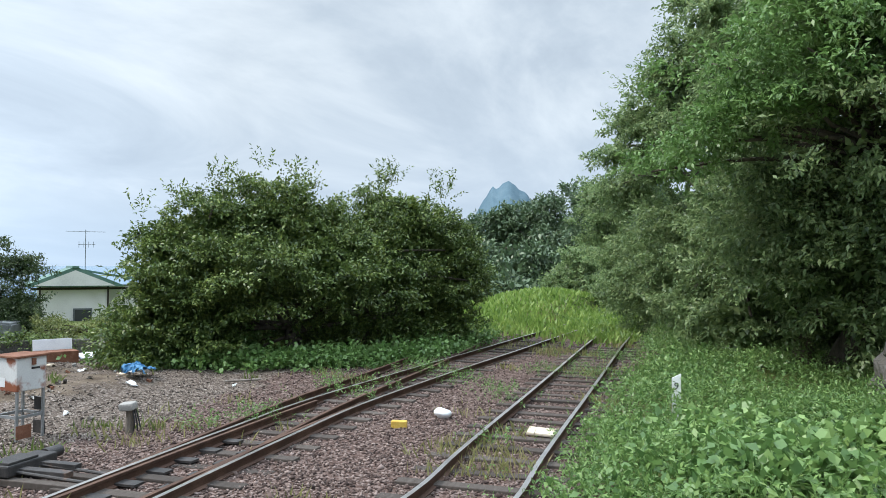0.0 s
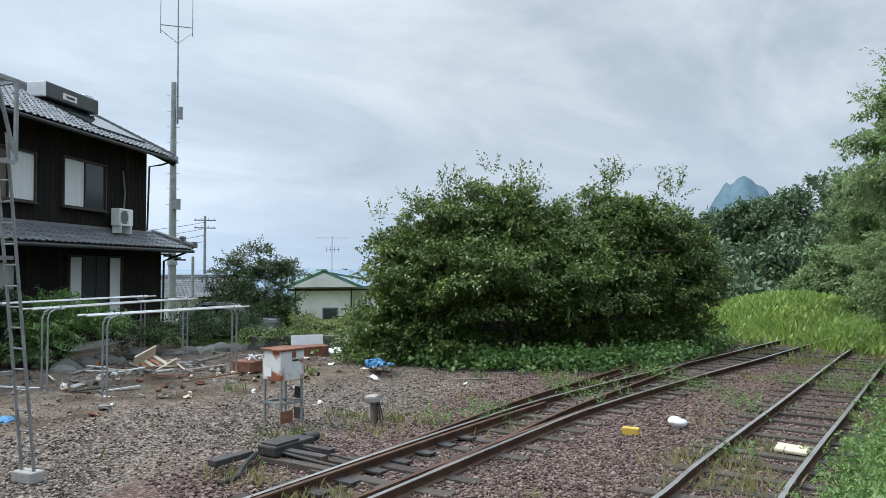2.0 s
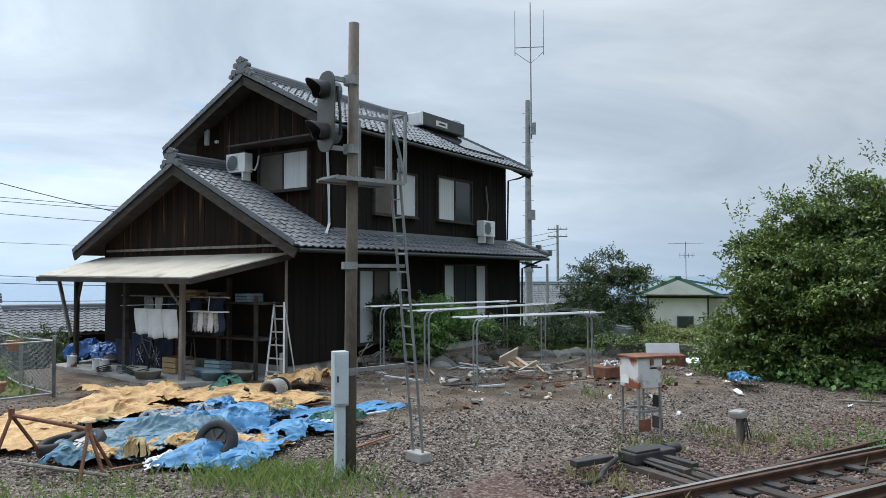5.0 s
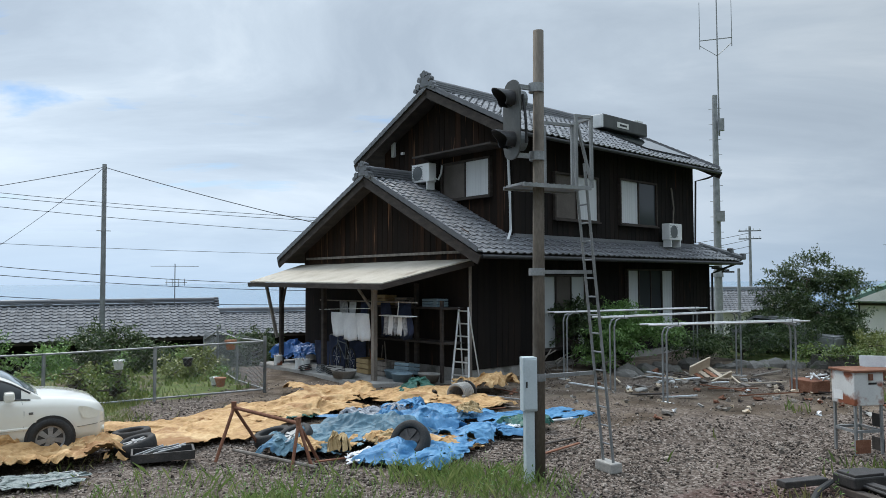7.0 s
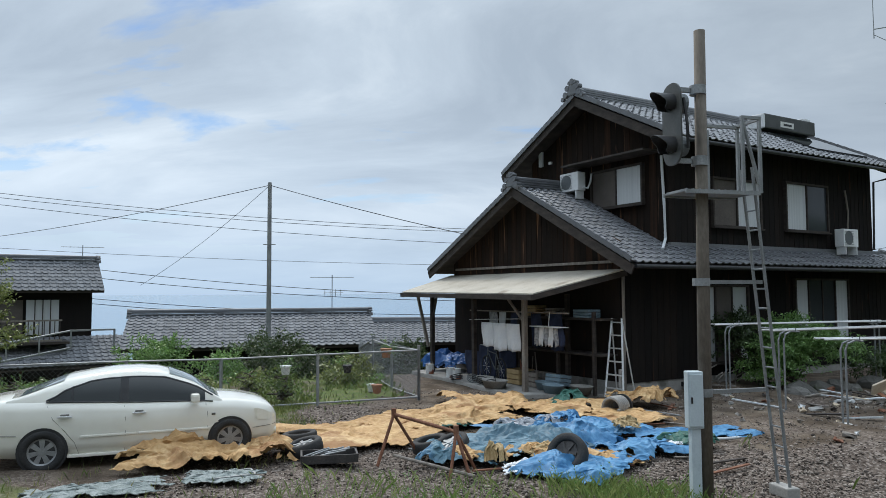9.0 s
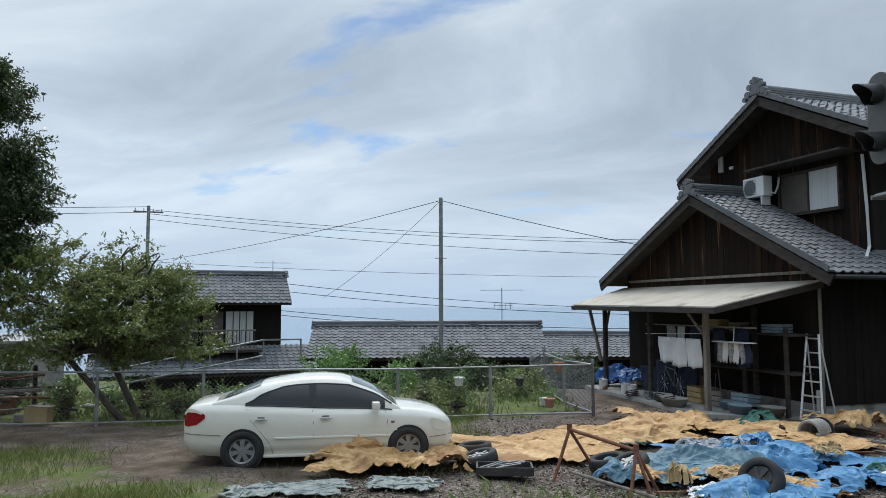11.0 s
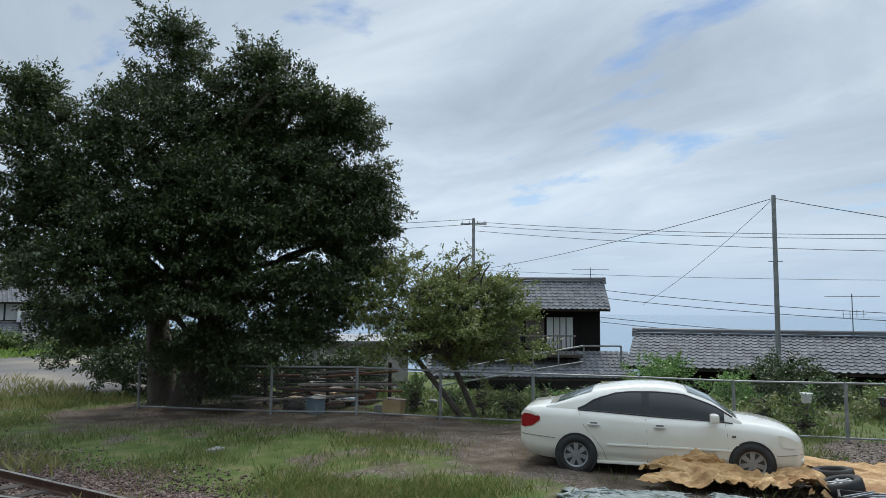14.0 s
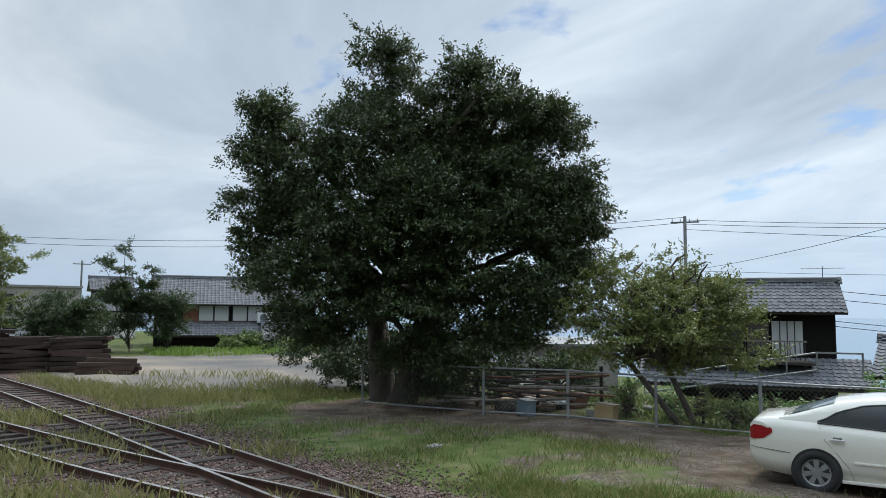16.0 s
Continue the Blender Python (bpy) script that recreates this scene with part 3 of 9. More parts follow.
def leaf_mesh(name, centres, dirs, count, length, mat, parent=None, label="", wide=0.42, reach=2.2):
    """Sprigs of folded leaves: count leaves along each twig that starts at a centre and runs along its direction."""
    n = len(centres)
    c = np.repeat(centres, count, 0)
    d = np.repeat(dirs, count, 0)
    along = np.tile(np.arange(count) / max(count - 1, 1), n)[:, None]
    size = length * rng.uniform(0.65, 1.25, (n * count, 1))
    base = c + d * along * length * reach + rng.normal(0, length * 0.16, (n * count, 3))
    side = rng.normal(0, 1, (n * count, 3))
    ax = d * 0.55 + side * 0.55 + np.array([0, 0, -0.15])
    ax /= np.linalg.norm(ax, axis=1, keepdims=True) + 1e-9
    nor = rng.normal(0, 0.55, (n * count, 3)) + d * 0.35 + np.array([0, 0, 0.8])
    wid = np.cross(nor, ax)
    wid /= np.linalg.norm(wid, axis=1, keepdims=True) + 1e-9
    fold = np.cross(ax, wid) * size * 0.10
    p0 = base
    p1 = base + ax * size * 0.45 + wid * size * wide * 0.5 + fold
    p2 = base + ax * size - fold
    p3 = base + ax * size * 0.45 - wid * size * wide * 0.5 + fold
    v = np.stack([p0, p1, p2, p3], 1).reshape(-1, 3)
    k = len(v) // 4
    me = bpy.data.meshes.new(name)
    me.vertices.add(k * 4)
    me.vertices.foreach_set("co", v.astype(np.float32).ravel())
    me.loops.add(k * 4)
    me.loops.foreach_set("vertex_index", np.arange(k * 4, dtype=np.int32))
    me.polygons.add(k)
    me.polygons.foreach_set("loop_start", np.arange(0, k * 4, 4, dtype=np.int32))
    me.update(calc_edges=True)
    me.materials.append(mat)
    ob = new(name, me)
    if parent:
        ob.parent = parent
    if label:
        ob["label"] = label
    return ob


def unit(v):
    return v / (np.linalg.norm(v, axis=1, keepdims=True) + 1e-9)


def crown_points(blobs, sprigs, bumps=14, bump_size=0.42, floor=None, shell=0.25, spray=0.55, per=14, lift=0.3):
    """Sprig starts and directions over lumpy crowns: each blob (x, y, z, rx, ry, rz) carries smaller lumps, and each lump carries drooping fans of twigs."""
    subs = []
    for x, y, z, rx, ry, rz in blobs:
        r = np.array([rx, ry, rz])
        for _ in range(bumps):
            u = rng.normal(0, 1, 3)
            u /= np.linalg.norm(u)
            s = bump_size * rng.uniform(0.6, 1.25)
            subs.append((np.array([x, y, z]) + u * r * rng.uniform(0.40, 0.86), r * s * np.array([1.15, 1.15, 0.58])))
    area = np.array([(s[1].prod()) ** (2 / 3) for s in subs])
    fans = max(1, sprigs // per)
    pick = rng.choice(len(subs), fans, p=area / area.sum())
    cen = np.array([s[0] for s in subs])[pick]
    rad = np.array([s[1] for s in subs])[pick]
    u = rng.normal(0, 1, (fans, 3))
    u[:, 2] += 0.35
    u = unit(u)
    start = cen + u * rad * (1 - np.abs(rng.normal(0, shell, (fans, 1))))
    axis = unit(u * np.array([1.0, 1.0, 0.6]) + rng.normal(0, 0.28, (fans, 3)) + np.array([0, 0, lift]))
    side = unit(np.cross(axis, np.array([0, 0, 1.0])) + rng.normal(0, 0.25, (fans, 3)))
    reach = spray * rng.uniform(0.55, 1.35, (fans, 1))
    start, axis, side, reach = (np.repeat(a, per, 0) for a in (start, axis, side, reach))
    n = len(start)
    t = rng.uniform(0, 1, (n, 1)) ** 0.8
    lat = rng.normal(0, 0.34, (n, 1)) * (1.05 - 0.75 * t)
    p = start + axis * (t - 0.35) * reach + side * lat * reach + rng.normal(0, 0.05, (n, 3)) * reach
    p[:, 2] -= (0.28 * reach * t * t + 0.22 * reach * lat * lat)[:, 0]
    d = unit(axis * 0.9 + side * np.sign(lat) * 0.55 + rng.normal(0, 0.22, (n, 3)) + np.array([0, 0, -0.12]))
    if floor is not None:
        keep = p[:, 2] > floor
        p, d = p[keep], d[keep]
    return p, d


def inner_points(blobs, n, floor=None):
    """Places for the close foliage in the heart of a crown."""
    b = np.array(blobs)
    area = (b[:, 3] * b[:, 4] * b[:, 5]) ** (2 / 3)
    k = b[rng.choice(len(b), n, p=area / area.sum())]
    u = unit(rng.normal(0, 1, (n, 3)))
    p = k[:, :3] + u * k[:, 3:] * rng.uniform(0.15, 0.52, (n, 1))
    if floor is not None:
        p, u = p[p[:, 2] > floor], u[p[:, 2] > floor]
    return p, u


def limbs(bm, base, tips, r0, wobble=0.25, seg=7):
    """A forked trunk: bent, tapering limbs from the base to the tips."""
    for tip in tips:
        a, b = Vector(base), Vector(tip)
        pts, rs = [], []
        n = 8
        for i in range(n + 1):
            t = i / n
            p = a.lerp(b, t)
            lift = math.sin(t * math.pi) * 0.18 * (b - a).length
            p += Vector((rng.normal(0, wobble * 0.4), rng.normal(0, wobble * 0.4), lift * 0.5)) * (0 if i in (0, n) else 1)
            pts.append(p)
            rs.append(r0 * (1 - 0.85 * t) + 0.01)
        tube(bm, pts, rs, seg)
    return bm


def tree(name, base, blobs, sprigs, leaf, mat, label, category, trunk_r=0.2, tips=10, count=6, fork=0.35, trunk_h=1.5, bumps=14, bump_size=0.42, shell=0.25, floor=None, leans=((0, 0),), shoots=0, spray=0.55, lift=0.3, inner=0, per=14):
    t = thing(name, Matrix.Translation(base), label, category)
    o = np.array(base)
    local = [(b[0] - o[0], b[1] - o[1], b[2] - o[2], *b[3:]) for b in blobs]
    bm = bmesh.new()
    for lx, ly in leans:
        top = Vector((lx, ly, trunk_h))
        foot = Vector((lx * 0.35, ly * 0.35, -0.15))
        tube(bm, [foot, foot.lerp(top, 0.12), foot.lerp(top, 0.5), top], [trunk_r * 1.7, trunk_r * 1.15, trunk_r, trunk_r * 0.85], 10)
        ends = []
        for _ in range(tips):
            b = local[rng.integers(len(local))]
            u = rng.normal(0, 1, 3)
            u /= np.linalg.norm(u)
            ends.append(np.array(b[:3]) + u * np.array(b[3:]) * 0.75)
        for e in ends:
            part("limb", limbs(bmesh.new(), top - Vector((0, 0, 0.1)), [e], trunk_r * fork * 1.6), M["bark"], t, smooth=True)
    part("trunk", bm, M["bark"], t, smooth=True)
    p, d = crown_points(local, sprigs, bumps, bump_size, floor, shell, spray, per, lift)
    leaf_mesh("crown", p, d, count, leaf, mat, t)
    if inner:
        pi, di = inner_points(local, inner, floor)
        leaf_mesh("inner_crown", pi, di, 4, leaf * 1.7, mat, t, wide=0.6, reach=0.9)["kind"] = "stuff"
    if shoots:
        # long leafy twigs that break the outline
        outer = rng.choice(len(p), shoots)
        aim = d[outer] * np.array([0.8, 0.8, 0.5]) + np.array([0, 0, 0.45]) + rng.normal(0, 0.15, (shoots, 3))
        aim /= np.linalg.norm(aim, axis=1, keepdims=True)
        leaf_mesh("crown_fringe", p[outer], aim, 15, leaf * 0.95, mat, t, reach=5.0)["kind"] = "stuff"
    return t

# ---------------------------------------------------------------- railway tracks


def curve_points(line, step):
    """Even steps along a smooth curve through the line, with headings."""
    pts = [Vector((*p, 0)) for p in line]
    dense = []
    for i in range(len(pts) - 1):
        a, b, c, d = pts[max(i - 1, 0)], pts[i], pts[i + 1], pts[min(i + 2, len(pts) - 1)]
        for k in range(24):
            t = k / 24
            dense.append(0.5 * ((2 * b) + (c - a) * t + (2 * a - 5 * b + 4 * c - d) * t * t + (3 * b - 3 * c + d - a) * t ** 3))
    dense.append(pts[-1])
    out, carry = [], 0.0
    for a, b in zip(dense, dense[1:]):
        l = (b - a).length
        while carry < l:
            out.append((a.lerp(b, carry / l), (b - a).normalized()))
            carry += step
        carry -= l
    return out


def rail_mesh(points, side, z):
    """One flat-bottomed rail, with foot, web and head, offset to a side of the track's middle."""
    prof = [(-0.055, 0), (0.055, 0), (0.055, 0.012), (0.010, 0.03), (0.010, 0.10), (0.031, 0.112), (0.031, 0.140), (-0.031, 0.140), (-0.031, 0.112), (-0.010, 0.10), (-0.010, 0.03), (-0.055, 0.012)]
    verts, faces, top = [], [], []
    n = len(prof)
    for p, d in points:
        s = Vector((-d.y, d.x, 0))
        for a, b in prof:
            verts.append(tuple(p + s * (side + a) + Vector((0, 0, z + b))))
    for i in range(len(points) - 1):
        for k in range(n):
            faces.append((i * n + k, i * n + (k + 1) % n, (i + 1) * n + (k + 1) % n, (i + 1) * n + k))
    faces.append(tuple(range(n))[::-1])
    faces.append(tuple((len(points) - 1) * n + k for k in range(n)))
    return verts, faces, [i * n + 6 for i in range(len(points) - 1)], n


sleeper_me = bpy.data.meshes.new("sleeper")
sb_ = boxed(0, 0, 0, 0.20, 2.1, 0.14, bevel=0.015)
sb_.to_mesh(sleeper_me)
sb_.free()
sleeper_me.materials.append(M["sleeper"])


def track(line, label, sleepers=True, z=0.015, shine=True, offset=0.565):
    t = thing("railway_track", Matrix(), label, "track", "tracks", "structure")
    pts = curve_points(line, 0.5)
    for side in (-offset, offset):
        v, f, tops, n = rail_mesh(pts, side, z)
        ob = data_part("rail", v, f, M["rail"], t, "rusty steel rail with a worn head")
        ob.data.materials.append(M["railtop"])
        if shine:
            for i in range(len(pts) - 1):
                ob.data.polygons[i * n + 6].material_index = 1
    if sleepers:
        for p, d in curve_points(line, 0.66):
            if p.y < -40 or p.y > 34:
                continue
            ob = new("sleeper", sleeper_me)
            ob.parent = t
            a = math.atan2(d.y, d.x) + rng.normal(0, 0.012)
            ob.matrix_world = Matrix.Translation((p.x, p.y, z - 0.052 + rng.normal(0, 0.008))) @ Matrix.Rotation(a, 4, "Z")
    return t


track(T2, "main track with bright rail heads on dark wooden sleepers")
track(T1, "rusty siding track on weathered sleepers in ballast")
track(T3, "diverging siding track with rusty rails", sleepers=False, z=0.012, shine=False)
track(T4, "track curving out of the turnout beside the siding", z=0.012)

# ---------------------------------------------------------------- trees and woods


def bl(yaw, d, el_top, rx, rz, ry=None):
    """A crown lump whose top shows at el_top degrees over the horizon at that yaw and distance."""
    x, y = heading(yaw, d)
    return (x, y, rise(el_top, d) - rz, 0.82 * rx, 0.82 * (ry or rx), 0.9 * rz)


def bush_depth(yaw):
    return float(np.interp(yaw, [26, 34, 41, 48, 54], [25.5, 23.0, 21.0, 20.4, 20.4]))


bush_blobs = []
# crests, the overhanging middle and the skirt, which stands back in a hollow under the middle
for yw, el, w, h in ((50.6, 4.4, 0.9, 1.1), (48.6, 5.8, 1.3, 1.3), (46.6, 7.2, 1.2, 1.3), (44.6, 6.6, 1.3, 1.3), (42.6, 6.7, 1.4, 1.3), (40.8, 7.5, 1.4, 1.4), (38.8, 6.5, 1.4, 1.4), (36.8, 5.4, 1.3, 1.3), (34.9, 5.6, 1.3, 1.4), (33.2, 7.4, 1.4, 1.4), (31.4, 7.5, 1.5, 1.4), (29.6, 6.6, 1.4, 1.5), (28.0, 5.4, 1.3, 1.5), (26.6, 3.6, 1.2, 1.4)):
    bush_blobs.append(bl(yw, bush_depth(yw) + 0.5, el, w, h))
for yw, el, w in ((50.8, 1.6, 1.0), (48.0, 3.2, 1.6), (45.4, 3.8, 1.7), (42.6, 4.0, 1.8), (39.8, 4.0, 1.8), (37.2, 3.2, 1.7), (34.6, 3.4, 1.7), (32.0, 3.8, 1.7), (29.6, 3.6, 1.6), (27.6, 2.4, 1.5)):
    bush_blobs.append(bl(yw, bush_depth(yw) - (0.5 if 33 < yw < 47 else 0), el, w, 1.25))
for yw, el, back in ((51.2, -1.6, 0), (49.2, -0.4, 0.1), (47.0, -0.6, 0.6), (44.6, -0.8, 3.4), (42.2, -0.8, 3.8), (39.6, -1.4, 1.2), (37.2, -1.0, 0.9), (34.8, -1.0, 0.8), (32.4, -0.8, 0.6), (30.0, -0.6, 0.3), (27.8, -0.4, 0.0)):
    bush_blobs.append(bl(yw, bush_depth(yw) + back, el, 1.5, 1.45))
bush_blobs = [(bx + 0.5 * (-13.6 - bx) * 0.2, by + 0.5 * (16.4 - by) * 0.2, bz - 0.22, ra * 0.95, rb * 0.95, rc) for bx, by, bz, ra, rb, rc in bush_blobs]
bush_blobs += [bl(50.4, 20.4, 2.6, 1.0, 1.2), bl(50.6, 20.4, -0.6, 1.0, 1.2), bl(50.7, 20.4, -3.4, 1.1, 1.1)]
tree("evergreen_thicket", (-14.0, 16.0, 0), bush_blobs, 46000, 0.125, M["leaf_bush"], "tall dense evergreen thicket beside the siding", "bush", 0.16, 12, 6, trunk_h=1.0, bumps=9, bump_size=0.40, shell=0.16, floor=0.1, leans=((0, 0), (1.5, 3.0), (-1.5, -2.0)), shoots=420, spray=0.75, lift=0.22, inner=7000, per=20)
# shoots above the thicket
p, d = crown_points([bl(51.6, 20.5, 4.6, 0.4, 0.5), bl(49.6, 20.5, 6.4, 0.5, 0.5), bl(47.4, 20.5, 8.4, 0.4, 0.6), bl(46.2, 20.5, 8.5, 0.35, 0.6), bl(41.4, 21, 9.0, 0.4, 0.8), bl(39.6, 21, 8.3, 0.5, 0.5), bl(33.5, 23, 8.4, 0.5, 0.5), bl(31.4, 23.5, 8.3, 0.5, 0.5), bl(29.2, 24, 7.2, 0.5, 0.5)], 100, 6, 0.5, None, 0.5, 0.6, 5)
d = d * 0.45 + np.array([0, 0, 0.85])
leaf_mesh("crown_fringe", p - np.array([-14.0, 16.0, 0.15]), unit(d + rng.normal(0, 0.35, d.shape)), 14, 0.115, M["leaf_bush"], [o for o in bpy.data.objects if o.name == "evergreen_thicket"][0], reach=5.0)["kind"] = "stuff"

forest = [bl(16.4, 33, 5.6, 1.6, 1.4), bl(14.6, 30, 8.4, 1.6, 1.3), bl(13.0, 27, 11.2, 1.6, 1.5), bl(11.4, 26, 13.8, 1.7, 1.7), bl(9.6, 25, 16.0, 1.9, 2.0), bl(7.4, 24, 18.5, 2.1, 2.4), bl(4.6, 21, 22.5, 2.5, 2.8), bl(1.5, 18.5, 26, 2.8, 3.2), bl(-2.0, 17, 28, 3.0, 3.4), bl(-6, 17, 29, 3.2, 3.6),
          bl(13.5, 30, 4.0, 2.2, 2.6), bl(10.0, 26, 9, 2.2, 2.8), bl(7.6, 23, 12.5, 2.3, 2.8), bl(4.6, 20, 15, 2.3, 2.8), bl(1, 18.3, 17, 2.5, 3.0), bl(-4, 17, 18, 2.8, 3.0), bl(11.5, 27, 4.6, 2.0, 2.2), bl(8.8, 24, 5, 2.0, 2.2), bl(5.8, 21, 6, 2.0, 2.2), bl(1.8, 19, 7, 2.0, 2.2), bl(-3, 18, 8, 2.1, 2.2), bl(9.8, 24.5, 0.5, 1.8, 1.8), bl(6.8, 21.5, 1.2, 1.7, 1.7), bl(3, 21.5, 2, 1.8, 1.9), bl(-1, 21.5, 3, 1.9, 2.0), bl(-6, 21, 5, 2.1, 2.2),
          bl(17.4, 33, 6.4, 1.2, 0.5), bl(15.6, 28, 9.6, 1.2, 0.5), bl(14.2, 26, 12.0, 1.1, 0.5), bl(12.4, 25, 15.0, 1.1, 0.5), bl(10.6, 24, 17.4, 1.2, 0.6), bl(8.8, 22, 19.4, 1.2, 0.6)]
tree("evergreen_wood", (heading(3, 21)[0], heading(3, 21)[1], 0.4), forest, 62000, 0.145, M["leaf_forest"], "tall evergreen trees overhanging the track on a bank", "tree", 0.25, 14, 6, trunk_h=2.5, bumps=10, bump_size=0.40, shell=0.16, leans=((0, 0), (-1.5, 3.0), (2.0, -1.5)), shoots=500, spray=0.85, lift=0.12, inner=8000, per=20)
branch = [bl(12.4, 17.5, 8.8, 0.9, 0.35), bl(10.6, 17, 10.0, 1.1, 0.4), bl(8.6, 16.5, 11.4, 1.2, 0.45), bl(6.6, 16, 12.8, 1.3, 0.5), bl(4.4, 15.6, 14.4, 1.4, 0.55), bl(2.0, 15.2, 16.2, 1.4, 0.6), bl(-0.6, 15, 17.6, 1.4, 0.7), bl(7.6, 16.4, 15.4, 1.2, 0.4), bl(4.4, 15.6, 18.0, 1.3, 0.5), bl(1.2, 15.2, 20.0, 1.3, 0.6)]
tree("overhanging_tree", (*heading(-5.5, 17.5), 1.5), branch, 2600, 0.135, M["leaf_fresh"], "leaning broad-leaved tree reaching bare dark limbs over the bank", "tree", 0.16, 16, 6, trunk_h=2.6, bumps=8, bump_size=0.5, shell=0.3, fork=0.30, spray=0.8, lift=0.0, per=16)
far_wood = [bl(9, 75, 5.2, 9, 7), bl(12, 85, 6.8, 9, 8), bl(15.5, 95, 7.1000000000000005, 9, 8), bl(18.5, 100, 6.9, 9, 8), bl(21.5, 105, 6.9, 8, 8), bl(24, 105, 6.5, 7, 7), bl(26.5, 105, 4.8, 7, 7), bl(29, 105, 3.5, 7, 6), bl(33, 110, 3.0, 9, 6),
            bl(15, 60, 2.6, 4, 4.5), bl(23, 70, 2.2, 4.5, 4.5), bl(27, 75, 1.8, 4.5, 4), bl(26, 55, -0.2, 3, 2.2), bl(22.8, 50, 0.4, 2.8, 2.4)]
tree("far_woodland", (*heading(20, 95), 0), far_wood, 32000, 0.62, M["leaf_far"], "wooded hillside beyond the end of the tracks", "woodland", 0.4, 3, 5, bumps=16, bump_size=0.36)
tree("ivy_covered_tree", (*heading(19, 47), 0), [bl(18.8, 47, 2.1, 2.3, 2.4), bl(18.3, 47, 0.6, 2.2, 2.4)], 5200, 0.24, M["leaf_forest"], "round ivy-covered tree beside the track", "tree", 0.3, 6, 6, bumps=14)
tree("ivy_covered_tree", (*heading(15.5, 44), 0), [bl(16, 46, 1.2, 2.6, 2.6), bl(14, 42, 3.0, 2.6, 3.4)], 5200, 0.24, M["leaf_forest"], "dense dark trees where the track leaves the yard", "tree", 0.3, 6, 6, bumps=14)
tree("garden_pine", (*heading(61, 29), 0.3), [bl(62.6, 29, 1.2, 1.0, 0.8), bl(60.9, 29, 2.2, 1.2, 1.0), bl(59.0, 29, 0.8, 1.1, 0.7), bl(61.2, 28.5, -1.0, 1.6, 1.2), bl(59.7, 28.5, -2.0, 1.3, 1.1), bl(62.2, 28.5, 0.0, 1.3, 1.2), bl(61.0, 28.3, -1.0, 1.6, 1.2), bl(59.6, 28.3, -0.6, 1.2, 1.1), bl(61.6, 28.3, -2.0, 1.5, 1.0), bl(59.8, 28.3, -2.2, 1.3, 0.9)], 10000, 0.10, M["leaf_dark"], "clipped dark evergreen tree in the garden", "tree", 0.12, 8, 6, bumps=12, bump_size=0.4)
big = [bl(158.6, 21.5, 22.0, 1.3, 1.8), bl(156.2, 21.2, 20.2, 1.4, 1.8), bl(153.4, 21, 19.6, 1.6, 2.0), bl(150.6, 21, 20.0, 1.7, 2.0), bl(147.4, 21, 19.2, 1.7, 2.0), bl(144.6, 21, 18.0, 1.6, 2.0), bl(142.6, 21, 15.6, 1.4, 1.9), bl(141.2, 21, 11.6, 1.2, 1.7), bl(161.4, 21.5, 18.2, 1.5, 1.8), bl(167.2, 22, 16.6, 1.2, 1.3), bl(165.0, 21.5, 15.6, 1.5, 1.8), bl(159, 21, 17.5, 2.2, 2.2), bl(154, 20.5, 16.5, 2.4, 2.4), bl(149, 20.5, 15.6, 2.3, 2.3), bl(145.0, 20.6, 13.0, 1.7, 1.9),
       bl(166.6, 22, 11.8, 1.5, 1.6), bl(162.5, 20.5, 12.4, 2.2, 2.0), bl(157, 20.5, 11.8, 2.3, 1.8), bl(151.0, 20, 11.4, 1.9, 1.5), bl(146.4, 20.5, 10.0, 1.5, 1.3), bl(142.0, 21, 7.4, 1.3, 1.2), bl(166.6, 21, 6.6, 1.6, 1.3), bl(161.5, 20, 6.8, 1.9, 1.4), bl(155.5, 20, 6.6, 2.0, 1.4), bl(149.5, 20, 6.2, 1.7, 1.3), bl(145.6, 20, 5.2, 1.5, 1.2), bl(164.5, 21, 2.6, 1.3, 0.9), bl(146.8, 20.4, 2.4, 1.3, 0.9), bl(153.0, 21.6, 0.0, 1.2, 1.2), bl(151.6, 21.6, -2.6, 1.1, 1.1)]
tree("camphor_tree", (-8.75, -20.9, 0), [(bx + (-9.0 - bx) * 0.08, by + (-19.8 - by) * 0.08, bz - 0.25, ra * 0.92, rb * 0.92, rc * 0.95) for bx, by, bz, ra, rb, rc in big] + [bl(166.6, 22, 16.4, 0.9, 0.8), bl(167.2, 22, 13.6, 0.9, 0.9), bl(167.0, 22, 9.6, 1.0, 1.2), bl(166.8, 22, 5.6, 1.0, 1.0), bl(144.4, 21, 17.0, 1.0, 1.1), bl(147.6, 21, 19.0, 1.0, 1.0), bl(151.0, 21, 19.8, 1.0, 0.9), bl(158.6, 21.5, 21.8, 0.7, 1.1), bl(143.4, 21, 13.0, 0.9, 1.2), bl(144.6, 20.2, 4.6, 1.1, 0.9), bl(155.6, 20.8, -0.4, 1.2, 0.9), bl(152.0, 20.5, 0.0, 1.3, 1.0), bl(148.8, 20.3, 0.8, 1.1, 0.8), bl(160.5, 20.6, 1.6, 1.3, 0.9)], 56000, 0.115, M["leaf_camphor"], "big spreading dark evergreen tree with a stout trunk", "tree", 0.36, 16, 6, trunk_h=2.6, bumps=11, bump_size=0.38, shell=0.24, leans=((0.3, -0.4), (-0.7, 1.0)), shoots=700, spray=0.6, lift=0.55)
